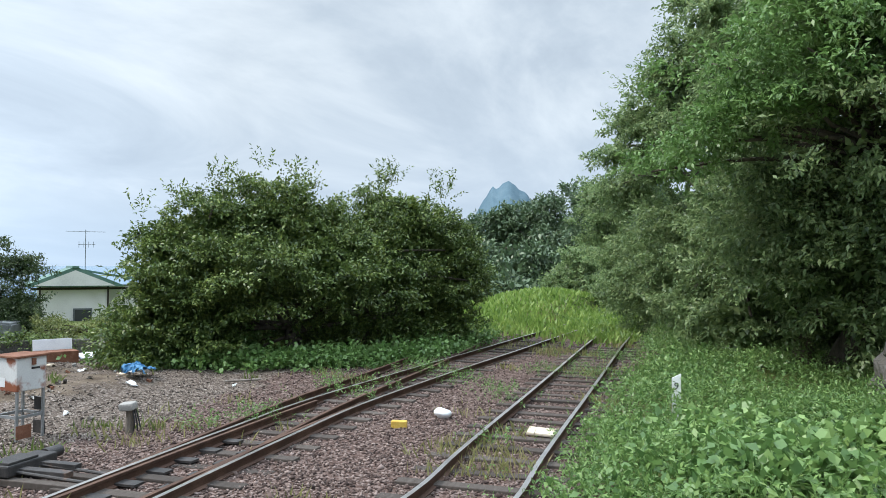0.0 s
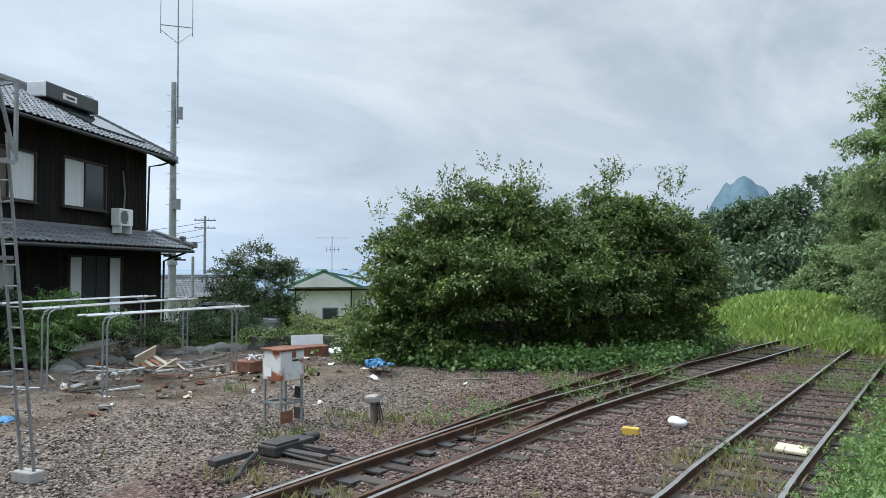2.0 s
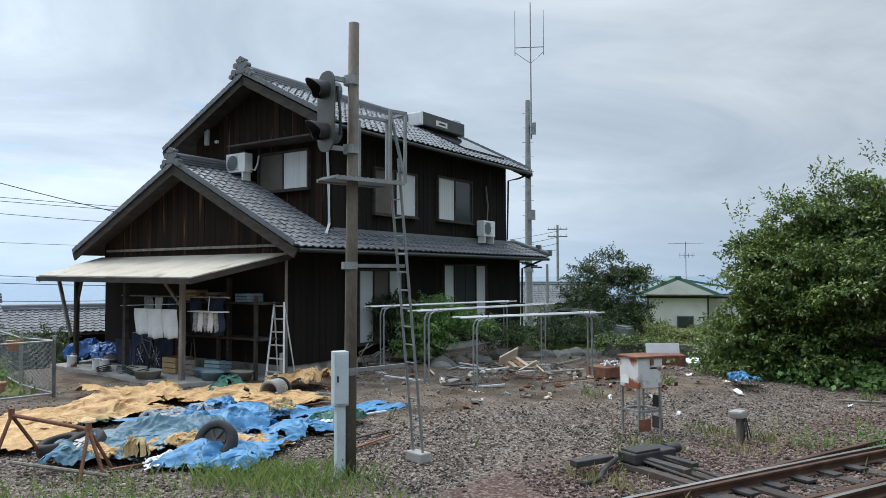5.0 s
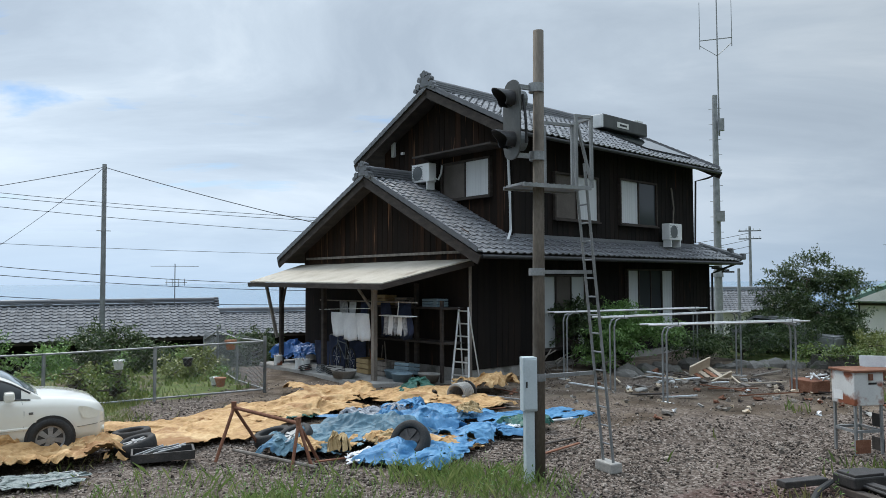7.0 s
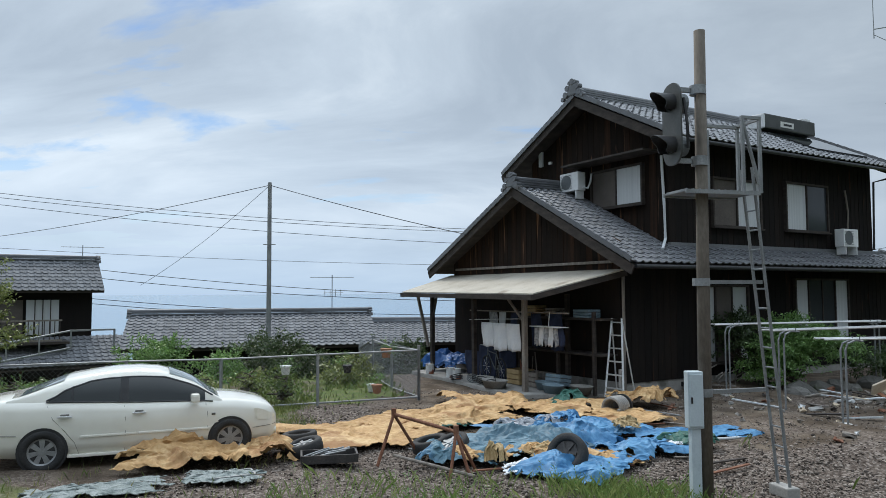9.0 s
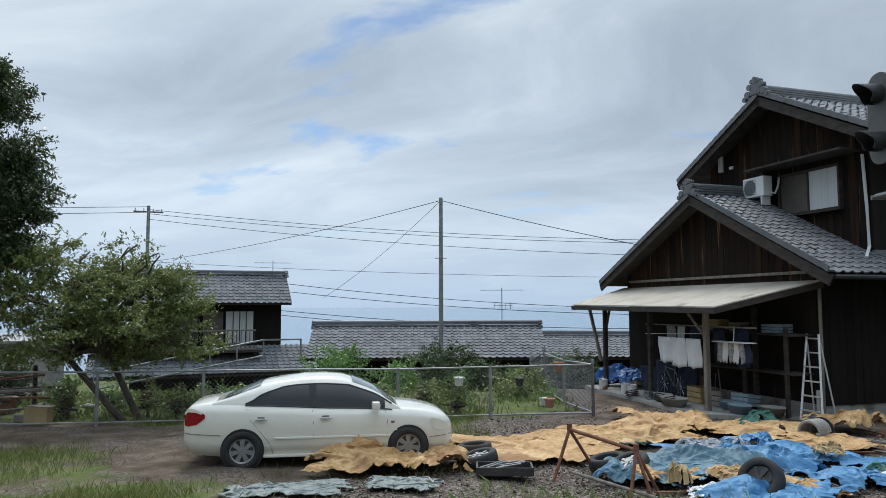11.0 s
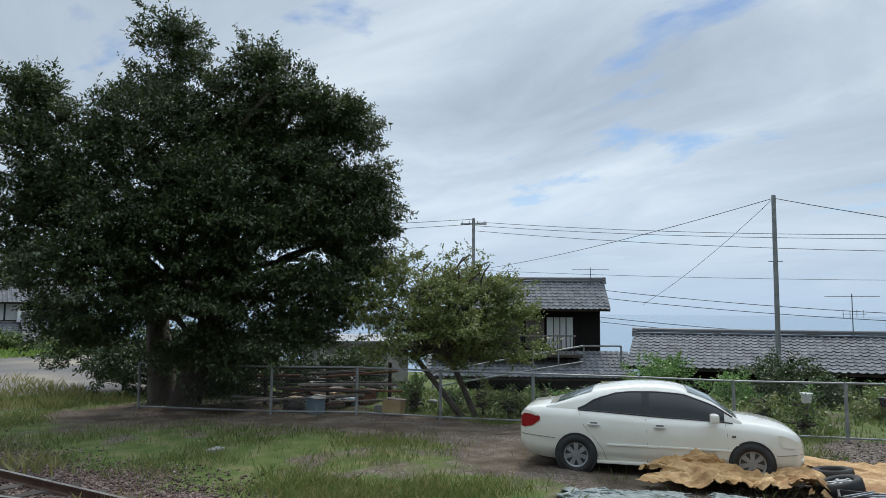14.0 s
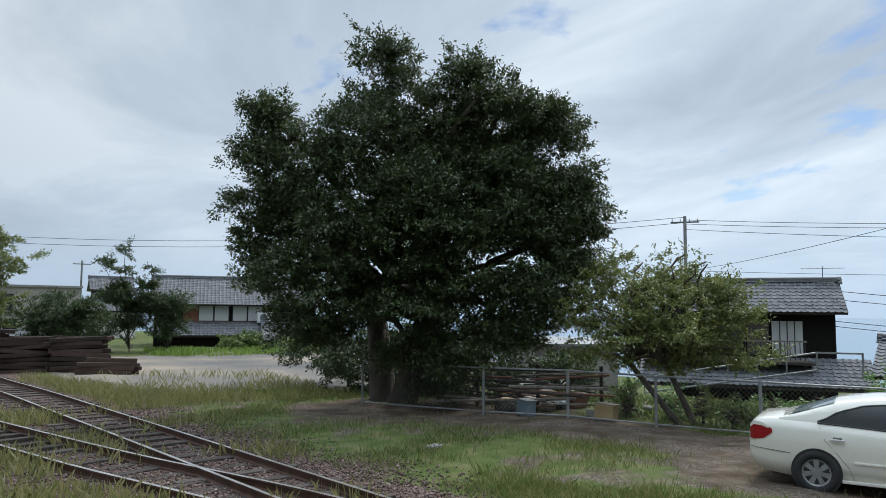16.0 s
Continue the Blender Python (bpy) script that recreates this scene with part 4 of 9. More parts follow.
small = [bl(139.5, 19.5, 6.2, 1.5, 1.7), bl(136, 19.5, 7.2, 1.6, 1.9), bl(132.6, 19.5, 5.8, 1.3, 1.7), bl(137, 19.3, 2.6, 2.0, 1.3), bl(141.5, 19.5, 1.6, 1.4, 1.1), bl(133, 19.3, 1.8, 1.3, 1.2)]
tree("plum_tree", (-14.16, -13.6, -0.05), small, 4300, 0.105, M["leaf_olive"], "thin leaning garden tree with olive leaves", "tree", 0.075, 22, 6, trunk_h=1.6, bumps=12, bump_size=0.45, shell=0.5, leans=((1.6, -1.4), (1.0, -0.7)), shoots=520, fork=0.45, lift=0.5)

# ---------------------------------------------------------------- the black house
HOUSE = pose(-19.01, 2.49, 0, 0, 0, 130.07)
house = thing("house", HOUSE, "two-storey Japanese house clad in blackened cedar with grey tiled roofs", "house")


def kawara(width=0.27, length=0.27):
    """One wavy roof tile: u across the slope, -v down it."""
    verts, faces = [], []
    prof = [(0, 0.030), (0.03, 0.045), (0.07, 0.030), (0.11, 0.006), (0.17, 0.0), (0.23, 0.006), (0.27, 0.026)]
    for v, h in ((0, 0.0), (length * 1.12, 0.030), (length * 1.12, 0.004)):
        for a, z in prof:
            verts.append((a * width / 0.27, -v, z + h))
    n = len(prof)
    for r in range(2):
        for k in range(n - 1):
            faces.append((r * n + k, r * n + n + k, r * n + n + k + 1, r * n + k + 1))
    return verts, faces


TILE = kawara()
tile_me = bpy.data.meshes.new("roof_tile")
tile_me.from_pydata(TILE[0], [], TILE[1])
tile_me.materials.append(M["tile"])


def tiled(parent, u0, u1, vr, zr, ve, ze, singles, name="roof_tiles", mat="tile"):
    """Courses of tiles on a slope from the ridge line (vr, zr) to the eave (ve, ze) between u0 and u1."""
    run, drop = abs(ve - vr), zr - ze
    slope = math.hypot(run, drop)
    tilt = math.atan2(drop, run)
    down = 1 if ve > vr else -1
    m = Matrix.Translation((u0 if down < 0 else u1, vr, zr)) @ (Matrix() if down < 0 else Matrix.Rotation(math.pi, 4, "Z")) @ Matrix.Rotation(tilt, 4, "X")
    rows, cols = max(1, round(slope / 0.27)), max(1, round((u1 - u0) / 0.27))
    verts, faces = [], []
    for r in range(rows):
        for c in range(cols):
            mm = m @ Matrix.Translation((c * (u1 - u0) / cols, -r * slope / rows, 0.04 + rng.normal(0, 0.003))) @ Matrix.Rotation(rng.normal(0, 0.012), 4, "Z")
            if singles and rows - r <= singles:
                ob = new("roof_tile", tile_me)
                ob.parent = parent
                ob.matrix_local = mm
            else:
                k = len(verts)
                verts += [tuple(mm @ Vector(p)) for p in TILE[0]]
                faces += [tuple(i + k for i in f) for f in TILE[1]]
    if verts:
        ob = data_part(name, verts, faces, M[mat], parent)
        ob["kind"] = "stuff"


def slab(name, quad, thick, mat, parent, label=""):
    """A sloping slab: four upper corners, pushed straight down."""
    bm = bmesh.new()
    top = [bm.verts.new(q) for q in quad]
    bot = [bm.verts.new((q[0], q[1], q[2] - thick)) for q in quad]
    bm.faces.new(top)
    bm.faces.new(bot[::-1])
    for i in range(4):
        bm.faces.new((top[i], bot[i], bot[(i + 1) % 4], top[(i + 1) % 4]))
    bmesh.ops.recalc_face_normals(bm, faces=bm.faces)
    return part(name, bm, mat, parent, label)


L, W, HE, HR = 11.1, 7.29, 6.62, 8.45
AV, AZ = 4.51, 5.72
EV, EZ = -0.19, 3.32
LV, LZ = 9.38, 3.40
K1 = (AZ - EZ) / (AV - EV)
roof = part("roof", boxed(5.5, W / 2, HR - 0.25, 10.6, 0.1, 0.2), M["darkwood"], house, "grey tiled gable roof")
for ve in (0.0, W):
    slab("roof_boarding", [(0, W / 2, HR), (L, W / 2, HR), (L, ve, HE), (0, ve, HE)], 0.10, M["darkwood"], roof)
tiled(roof, 0, L, W / 2, HR, 0.0, HE, 2)
tiled(roof, 0, L, W / 2, HR, W, HE, 0)


def ridge(u0, u1, v, z, parent, layers=3):
    bm = bmesh.new()
    for k in range(layers):
        box(bm, (u0 + u1) / 2, v, z + 0.06 + 0.07 * k, u1 - u0, 0.30 - 0.04 * k, 0.055, bevel=0.012)
    rod(bm, (u0, v, z + 0.07 * layers + 0.05), (u1, v, z + 0.07 * layers + 0.05), 0.085, seg=12)
    part("ridge", bm, M["tile"], parent)


def ridge_end(u, v, z, parent, s=1.0):
    """The flared end tile with its scrolls."""
    bm = bmesh.new()
    box(bm, u, v, z + 0.16 * s, 0.12, 0.42 * s, 0.34 * s, bevel=0.03)
    for k, (a, b, r) in enumerate(((-0.30, 0.05, 0.10), (0.30, 0.05, 0.10), (-0.22, 0.24, 0.09), (0.22, 0.24, 0.09), (0, 0.40, 0.10), (-0.42, -0.06, 0.07), (0.42, -0.06, 0.07), (-0.12, 0.38, 0.06), (0.12, 0.38, 0.06))):
        rod(bm, (u - 0.07, v + a * s, z + b * s), (u + 0.10, v + a * s, z + b * s), r * s, r * 0.8 * s, 10)
    part("ridge_end_tile", bm, M["tile"], parent, "ornamental ridge end tile")


ridge(0.05, L - 0.05, W / 2, HR, roof)
ridge_end(-0.02, W / 2, HR + 0.05, roof)
ridge_end(L, W / 2, HR + 0.05, roof)


def verge(u, v0, z0, v1, z1, parent):
    """Verge tiles stepping down the gable edge with the barge board below."""
    n = round(math.hypot(v1 - v0, z1 - z0) / 0.27)
    ang = math.atan2(z1 - z0, v1 - v0)
    bm = bmesh.new()
    for k in range(n):
        t = (k + 0.5) / n
        m = Matrix.Translation((u, v0 + (v1 - v0) * t, z0 + (z1 - z0) * t + 0.075)) @ Matrix.Rotation(ang + 0.06 * (1 if v1 < v0 else -1), 4, "X")
        box(bm, 0.06, 0, 0, 0.20, 0.30, 0.05, m, 0.012)
        box(bm, -0.045, 0, -0.05, 0.025, 0.29, 0.13, m)
    part("verge_tiles", bm, M["tile"], parent)
    m = Matrix.Translation((u + 0.03, (v0 + v1) / 2, (z0 + z1) / 2 - 0.14)) @ Matrix.Rotation(ang, 4, "X")
    part("barge_board", boxed(0, 0, 0, 0.05, math.hypot(v1 - v0, z1 - z0) + 0.05, 0.24, m), M["darkwood"], parent)


for ve in (0.0, W):
    verge(0.0, W / 2, HR, ve, HE, roof)
    verge(L, W / 2, HR, ve, HE, roof)
low = part("lower_roof", boxed(0.0, AV, AZ - 0.25, 3.0, 0.1, 0.2), M["darkwood"], house, "grey tiled lower roof and pent roof")
slab("roof_boarding", [(-1.69, AV, AZ), (0.72, AV, AZ), (0.72, EV, EZ), (-1.69, EV, EZ)], 0.10, M["darkwood"], low)
slab("roof_boarding", [(0.72, 0.85, EZ + K1 * 1.04), (11.2, 0.85, EZ + K1 * 1.04), (12.3, EV, EZ), (0.72, EV, EZ)], 0.10, M["darkwood"], low)
slab("roof_boarding", [(-1.69, AV, AZ), (7.0, AV, AZ), (7.0, LV, LZ), (-1.69, LV, LZ)], 0.10, M["darkwood"], low)
tiled(low, -1.69, 0.72, AV, AZ, EV, EZ, 6, "roof_tiles")
tiled(low, 0.72, 12.1, 0.85, EZ + K1 * 1.04, EV, EZ, 2)
tiled(low, -1.69, 7.0, AV, AZ, LV, LZ, 0)
ridge(-1.6, 0.7, AV, AZ, low)
ridge_end(-1.70, AV, AZ + 0.02, low, 0.9)
verge(-1.69, AV, AZ, EV, EZ, low)
verge(-1.69, AV, AZ, LV, LZ, low)
# hip end of the pent roof
slab("roof_boarding", [(11.2, 0.85, EZ + K1 * 1.04), (11.2, 6.5, EZ + K1 * 1.04), (12.3, 7.0, EZ), (12.3, EV, EZ)], 0.1, M["tile"], low)
bm = bmesh.new()
rod(bm, (11.15, 0.9, EZ + K1 * 1.04 + 0.12), (12.3, EV, EZ + 0.14), 0.10, 0.12, 10)
box(bm, 12.32, EV - 0.02, EZ + 0.20, 0.2, 0.2, 0.24, bevel=0.04)
box(bm, 12.0, 0.1, EZ + 0.42, 0.2, 0.2, 0.2, bevel=0.05)
part("hip_ridge", bm, M["tile"], low)
bm = bmesh.new()
box(bm, 5.9, 0.76, EZ + K1 * 1.04 + 0.06, 10.4, 0.10, 0.10)
part("flashing", bm, M["tile"], low)


def board_wall(name, a, b, z0, z1, parent, mat, gable=None, thick=0.10, step=0.24):
    """A wall of upright boards with battens from a to b; gable is (peak share, peak height)."""
    a, b = Vector((*a, 0)), Vector((*b, 0))
    n = max(1, round((b - a).length / step))
    ang = math.atan2((b - a).y, (b - a).x)
    base = part(name, bmesh.new(), mat, parent)
    for k in range(n):
        c = a.lerp(b, (k + 0.5) / n)
        top = [z1, z1]
        if gable:
            for j in range(2):
                s = (k + j) / n
                g = s / gable[0] if s < gable[0] else (1 - s) / (1 - gable[0])
                top[j] = z1 + (gable[1] - z1) * g
        h = (b - a).length / n / 2 - 0.004
        push = rng.uniform(-0.004, 0.004)
        bm = prism([(-h, z0), (h, z0), (h, top[1]), (-h, top[0])], "y", -thick / 2 + push, thick / 2 + push)
        box(bm, h + 0.002, 0, (z0 + min(top)) / 2, 0.022, thick + 0.018, min(top) - z0)
        bmesh.ops.transform(bm, verts=bm.verts, matrix=Matrix.Translation(c) @ Matrix.Rotation(ang, 4, "Z"))
        part("board", bm, mat, base)
    return base


CH, CW = M["charred"], M["charred_worn"]
board_wall("upper_side_wall", (0.7, 0.8), (10.5, 0.8), 3.6, 6.95, house, CH)
board_wall("upper_gable_wall", (0.7, 0.86), (0.7, 6.45), 3.6, 6.92, house, CW, (0.5, 8.25))
part("upper_back_wall", boxed(5.6, 6.5, 5.2, 9.8, 0.1, 3.5), CH, house)
part("upper_end_wall", prism([(0.8, 3.5), (6.5, 3.5), (6.5, 6.9), (3.65, 8.25), (0.8, 6.9)], "x", 10.42, 10.52), CH, house)
board_wall("side_wall", (-1.0, 0.8), (11.6, 0.8), 0.35, 3.72, house, CH)
board_wall("wing_gable_wall", (-1.0, 0.86), (-1.0, 8.7), 3.05, 3.95, house, CW, (0.47, 5.55))
part("wing_front_wall", boxed(-0.98, 4.78, 1.65, 0.1, 7.85, 2.8), CH, house)
part("wing_back_wall", boxed(3.0, 8.7, 1.9, 8.0, 0.1, 3.5), CH, house)
part("end_wall", boxed(11.6, 3.8, 1.9, 0.1, 6.0, 3.6), CH, house)
part("foundation", boxed(5.3, 4.75, 0.15, 12.7, 7.95, 0.44), M["concrete"], house, "stained concrete foundation")
bm = boxed(-1.09, 4.7, 3.42, 0.10, 7.6, 0.07)
part("gable_rail", bm, M["greywood"], house)
bm = boxed(0.30, 2.55, 6.42, 0.75, 3.3, 0.05, Matrix.Rotation(0, 4, "Y"))
box(bm, 0.60, 4.15, 6.36, 0.14, 0.06, 0.12)
part("window_hood", bm, M["darkwood"], house)


def window(u, v, z, w, h, facing, panes, label, parent=house, depth=0.1):
    """A sliding window with frame, sill and panes; facing 'u' looks along -u, 'v' along -v."""
    m = Matrix.Translation((u, v, z)) @ (Matrix() if facing == "v" else Matrix.Rotation(radians(-90), 4, "Z"))
    bm = bmesh.new()
    y0, y1 = -0.05 - depth / 2 - 0.035, -0.05 + depth / 2 + 0.035
    loops = [[bm.verts.new(m @ Vector((sx * (w / 2 + e), yy, h / 2 + sz * (h / 2 + e)))) for sx, sz in ((-1, -1), (1, -1), (1, 1), (-1, 1))] for yy, e in ((y0, 0.03), (y0, -0.03), (y1, -0.03), (y1, 0.03))]
    for a, b in zip(loops, loops[1:] + loops[:1]):
        for k in range(4):
            bm.faces.new((a[k], a[(k + 1) % 4], b[(k + 1) % 4], b[k]))
    bmesh.ops.recalc_face_normals(bm, faces=bm.faces)
    n = len(panes)
    win = part("window", bm, M["darkwood"], parent, label)
    for k in range(1, n):
        part("mullion", boxed(-w / 2 + k * w / n, -0.06, h / 2, 0.045, depth, h - 0.06, m), M["darkwood"], win)
    for k, pm in enumerate(panes):
        part("pane", boxed(-w / 2 + (k + 0.5) * w / n, -0.055 - 0.02 * (k % 2), h / 2, w / n - 0.05, 0.012, h - 0.06, m), M[pm], win)
    part("sill", boxed(0, -0.13, -0.04, w + 0.12, 0.12, 0.04, m), M["darkwood"], win)
    return win


window(0.66, 2.55, 5.09, 2.0, 1.09, "u", ["shutter", "blind"], "dark-framed sliding window with a drawn curtain")
window(3.45, 0.78, 4.47, 2.1, 1.35, "v", ["shutter", "blind"], "dark-framed sliding window with a screen")
window(6.80, 0.78, 4.48, 2.15, 1.45, "v", ["blind", "winglass"], "dark-framed sliding window half curtained")
window(2.75, 0.78, 0.70, 2.1, 2.10, "v", ["frostglass", "shutter", "frostglass"], "tall sliding garden door with frosted panes")
window(7.45, 0.78, 0.95, 2.8, 2.05, "v", ["blind", "winglass", "winglass", "blind"], "wide ground-floor window with curtains drawn aside")

# ---------------------------------------------------------------- the white saloon car
CAR = Matrix.Translation((-11.41, -7.32, 0.0)) @ Matrix.Rotation(radians(120.7), 4, "Z")
car = thing("car", CAR, "pearl-white four-door saloon car parked on the grass", "car")


def nose(x):
    """Draws the overhang ahead of the front wheels in to its short length."""
    return x if x < 1.7 else 1.7 + (x - 1.7) * 0.72


def car_section(x):
    """Half width, sill, belt and roof heights of the body at x metres ahead of its middle."""
    def at(xs, ys):
        return float(np.interp(x, xs, ys))
    half = at([-2.30, -2.22, -1.9, -1.2, 0, 1.2, 1.8, 2.15, 2.30], [0.64, 0.74, 0.81, 0.845, 0.85, 0.845, 0.815, 0.74, 0.58])
    sill = at([-2.30, -2.15, -1.7, 0, 1.7, 2.15, 2.30], [0.40, 0.27, 0.22, 0.20, 0.20, 0.20, 0.26])
    belt = at([-2.30, -2.24, -1.95, -1.3, 0, 0.95, 1.5, 2.0, 2.2, 2.30], [0.84, 1.00, 1.05, 1.03, 0.95, 0.93, 0.89, 0.80, 0.73, 0.62])
    roof_h = at([-1.85, -1.5, -1.05, -0.5, -0.05, 0.35, 0.8, 1.22], [1.05, 1.20, 1.37, 1.455, 1.465, 1.43, 1.24, 0.93])
    return half, sill, belt, roof_h


xs = [-2.30, -2.26, -2.18, -2.05, -1.9, -1.75, -1.6, -1.45, -1.3, -1.15, -1.0, -0.7, -0.4, -0.1, 0.2, 0.5, 0.8, 1.0, 1.15, 1.3, 1.45, 1.6, 1.75, 1.9, 2.05, 2.15, 2.24, 2.30]
verts, faces = [], []
for x in xs:
    half, sill, belt, _ = car_section(x)
    crown_h = belt + 0.045
    for s in (-1, 1):
        for a, z in ((0.0, sill - 0.02), (0.92, sill), (0.985, sill + (belt - sill) * 0.25), (1.0, sill + (belt - sill) * 0.55), (0.985, sill + (belt - sill) * 0.82), (0.93, belt), (0.78, belt + 0.03), (0.0, crown_h)):
            verts.append((nose(x), s * a * half, z))
for i in range(len(xs) - 1):
    for s in range(2):
        for k in range(7):
            a = i * 16 + s * 8 + k
            f = (a, a + 16, a + 17, a + 1)
            faces.append(f if s else f[::-1])
for i, flip in ((0, False), (len(xs) - 1, True)):
    ring = [i * 16 + 8 + k for k in range(8)] + [i * 16 + k for k in range(6, 0, -1)]
    faces.append(tuple(ring if flip else ring[::-1]))
body = data_part("body", verts, faces, M["carpaint"], car, smooth=True)
bm = bmesh.new()
bm.from_mesh(body.data)
bmesh.ops.remove_doubles(bm, verts=bm.verts, dist=0.0005)
bmesh.ops.recalc_face_normals(bm, faces=bm.faces)
bm.to_mesh(body.data)
bm.free()
# cabin: painted roof and pillars over dark glass
gx_ = [-1.85, -1.6, -1.35, -1.05, -0.75, -0.4, -0.05, 0.25, 0.5, 0.8, 1.0, 1.22]
verts, faces = [], []
for x in gx_:
    half, _, belt, rh = car_section(x)
    rh = max(rh, belt + 0.03)
    t = (rh - belt) / 0.5
    for s in (-1, 1):
        for a, z in ((0.93, belt - 0.01), (0.93 - 0.13 * t, belt + (rh - belt) * 0.55), (0.93 - 0.24 * t, rh - 0.06 * t), (0.62 - 0.06 * t, rh - 0.01), (0.0, rh + 0.012)):
            verts.append((x, s * a * half, z))
for i in range(len(gx_) - 1):
    for s in range(2):
        for k in range(4):
            a = i * 10 + s * 5 + k
            f = (a, a + 10, a + 11, a + 1)
            faces.append(f if s else f[::-1])
cabin = data_part("cabin", verts, faces, M["carpaint"], car, "white roof and pillars", smooth=True)
bm = bmesh.new()
bm.from_mesh(cabin.data)
bmesh.ops.remove_doubles(bm, verts=bm.verts, dist=0.0005)
bmesh.ops.recalc_face_normals(bm, faces=bm.faces)
bm.to_mesh(cabin.data)
bm.free()


def cabin_point(x, up, s, out=0.008):
    """A point on the cabin's side: up runs from the belt (0) to the roof's edge (1)."""
    half, _, belt, rh = car_section(x)
    rh = max(rh, belt + 0.03)
    t = (rh - belt) / 0.5
    a = float(np.interp(up, [0, 0.55, 1.0], [0.93, 0.93 - 0.13 * t, 0.93 - 0.24 * t]))
    z = float(np.interp(up, [0, 0.55, 1.0], [belt - 0.01, belt + (rh - belt) * 0.55, rh - 0.06 * t]))
    return (x, s * (a * half + out), z)


def glass_top(x):
    """Height of the side glass between belt (0) and roof edge (1)."""
    return float(np.interp(x, [-1.30, -1.05, -0.72, -0.3, 1.1], [0.10, 0.52, 0.78, 0.82, 0.86]))


def side_glass(x0, x1, s, top=0.9, name="side_window"):
    n = 10
    verts, faces = [], []
    for i in range(n + 1):
        x = x0 + (x1 - x0) * i / n
        for up in (0.0, 0.32, 0.66, 1.0):
            verts.append(cabin_point(x, 0.07 + (glass_top(x) - 0.07) * up, s))
    for i in range(n):
        for k in range(3):
            a = i * 4 + k
            faces.append((a, a + 4, a + 5, a + 1) if s > 0 else (a, a + 1, a + 5, a + 4))
    ob = data_part(name, verts, faces, M["carglass"], car, "dark side glass", smooth=True)
    return ob


for s in (-1, 1):
    side_glass(-1.29, -0.27, s, 0.93)
    side_glass(-0.18, 0.96, s, 0.93)
    verts = [cabin_point(x, u, s, 0.016) for x in (-0.30, -0.18) for u in (0.05, 0.45, 0.84)]
    data_part("door_pillar", verts, [(0, 3, 4, 1), (1, 4, 5, 2)], M["black"], car, "black door pillar")
    for x in (-0.98,):
        data_part("quarter_bar", [cabin_point(xx, u, s, 0.012) for xx in (x, x + 0.03) for u in (0.08, 0.36, 0.62)], [(0, 3, 4, 1), (1, 4, 5, 2)], M["black"], car)


def end_glass(x0, x1, name):
    verts, faces = [], []
    n, w = 8, 8
    for i in range(n + 1):
        x = x0 + (x1 - x0) * i / n
        half, _, belt, rh = car_section(x)
        rh = max(rh, belt + 0.03)
        t = (rh - belt) / 0.5
        for k in range(w + 1):
            a = -1 + 2 * k / w
            wide = (0.80 - 0.16 * t) * half
            zz = float(np.interp(abs(a) * wide / half, [0, 0.62 - 0.06 * t, 0.93 - 0.24 * t], [rh + 0.012, rh - 0.01, rh - 0.06 * t]))
            verts.append((x, a * wide, zz + 0.010))
    for i in range(n):
        for k in range(w):
            b = i * (w + 1) + k
            faces.append((b, b + w + 1, b + w + 2, b + 1))
    data_part(name, verts, faces, M["carscreen"], car, "sloping glass with the sky's reflection put into its pale colour", smooth=True)


end_glass(0.42, 1.16, "windscreen")
end_glass(-1.80, -1.10, "rear_window")


def body_y(x, z):
    """Half width of the painted side at a height."""
    half, sill, belt, _ = car_section(x)
    f = (z - sill) / (belt - sill)
    return half * float(np.interp(f, [0, 0.25, 0.55, 0.82, 1.0], [0.92, 0.985, 1.0, 0.985, 0.93]))


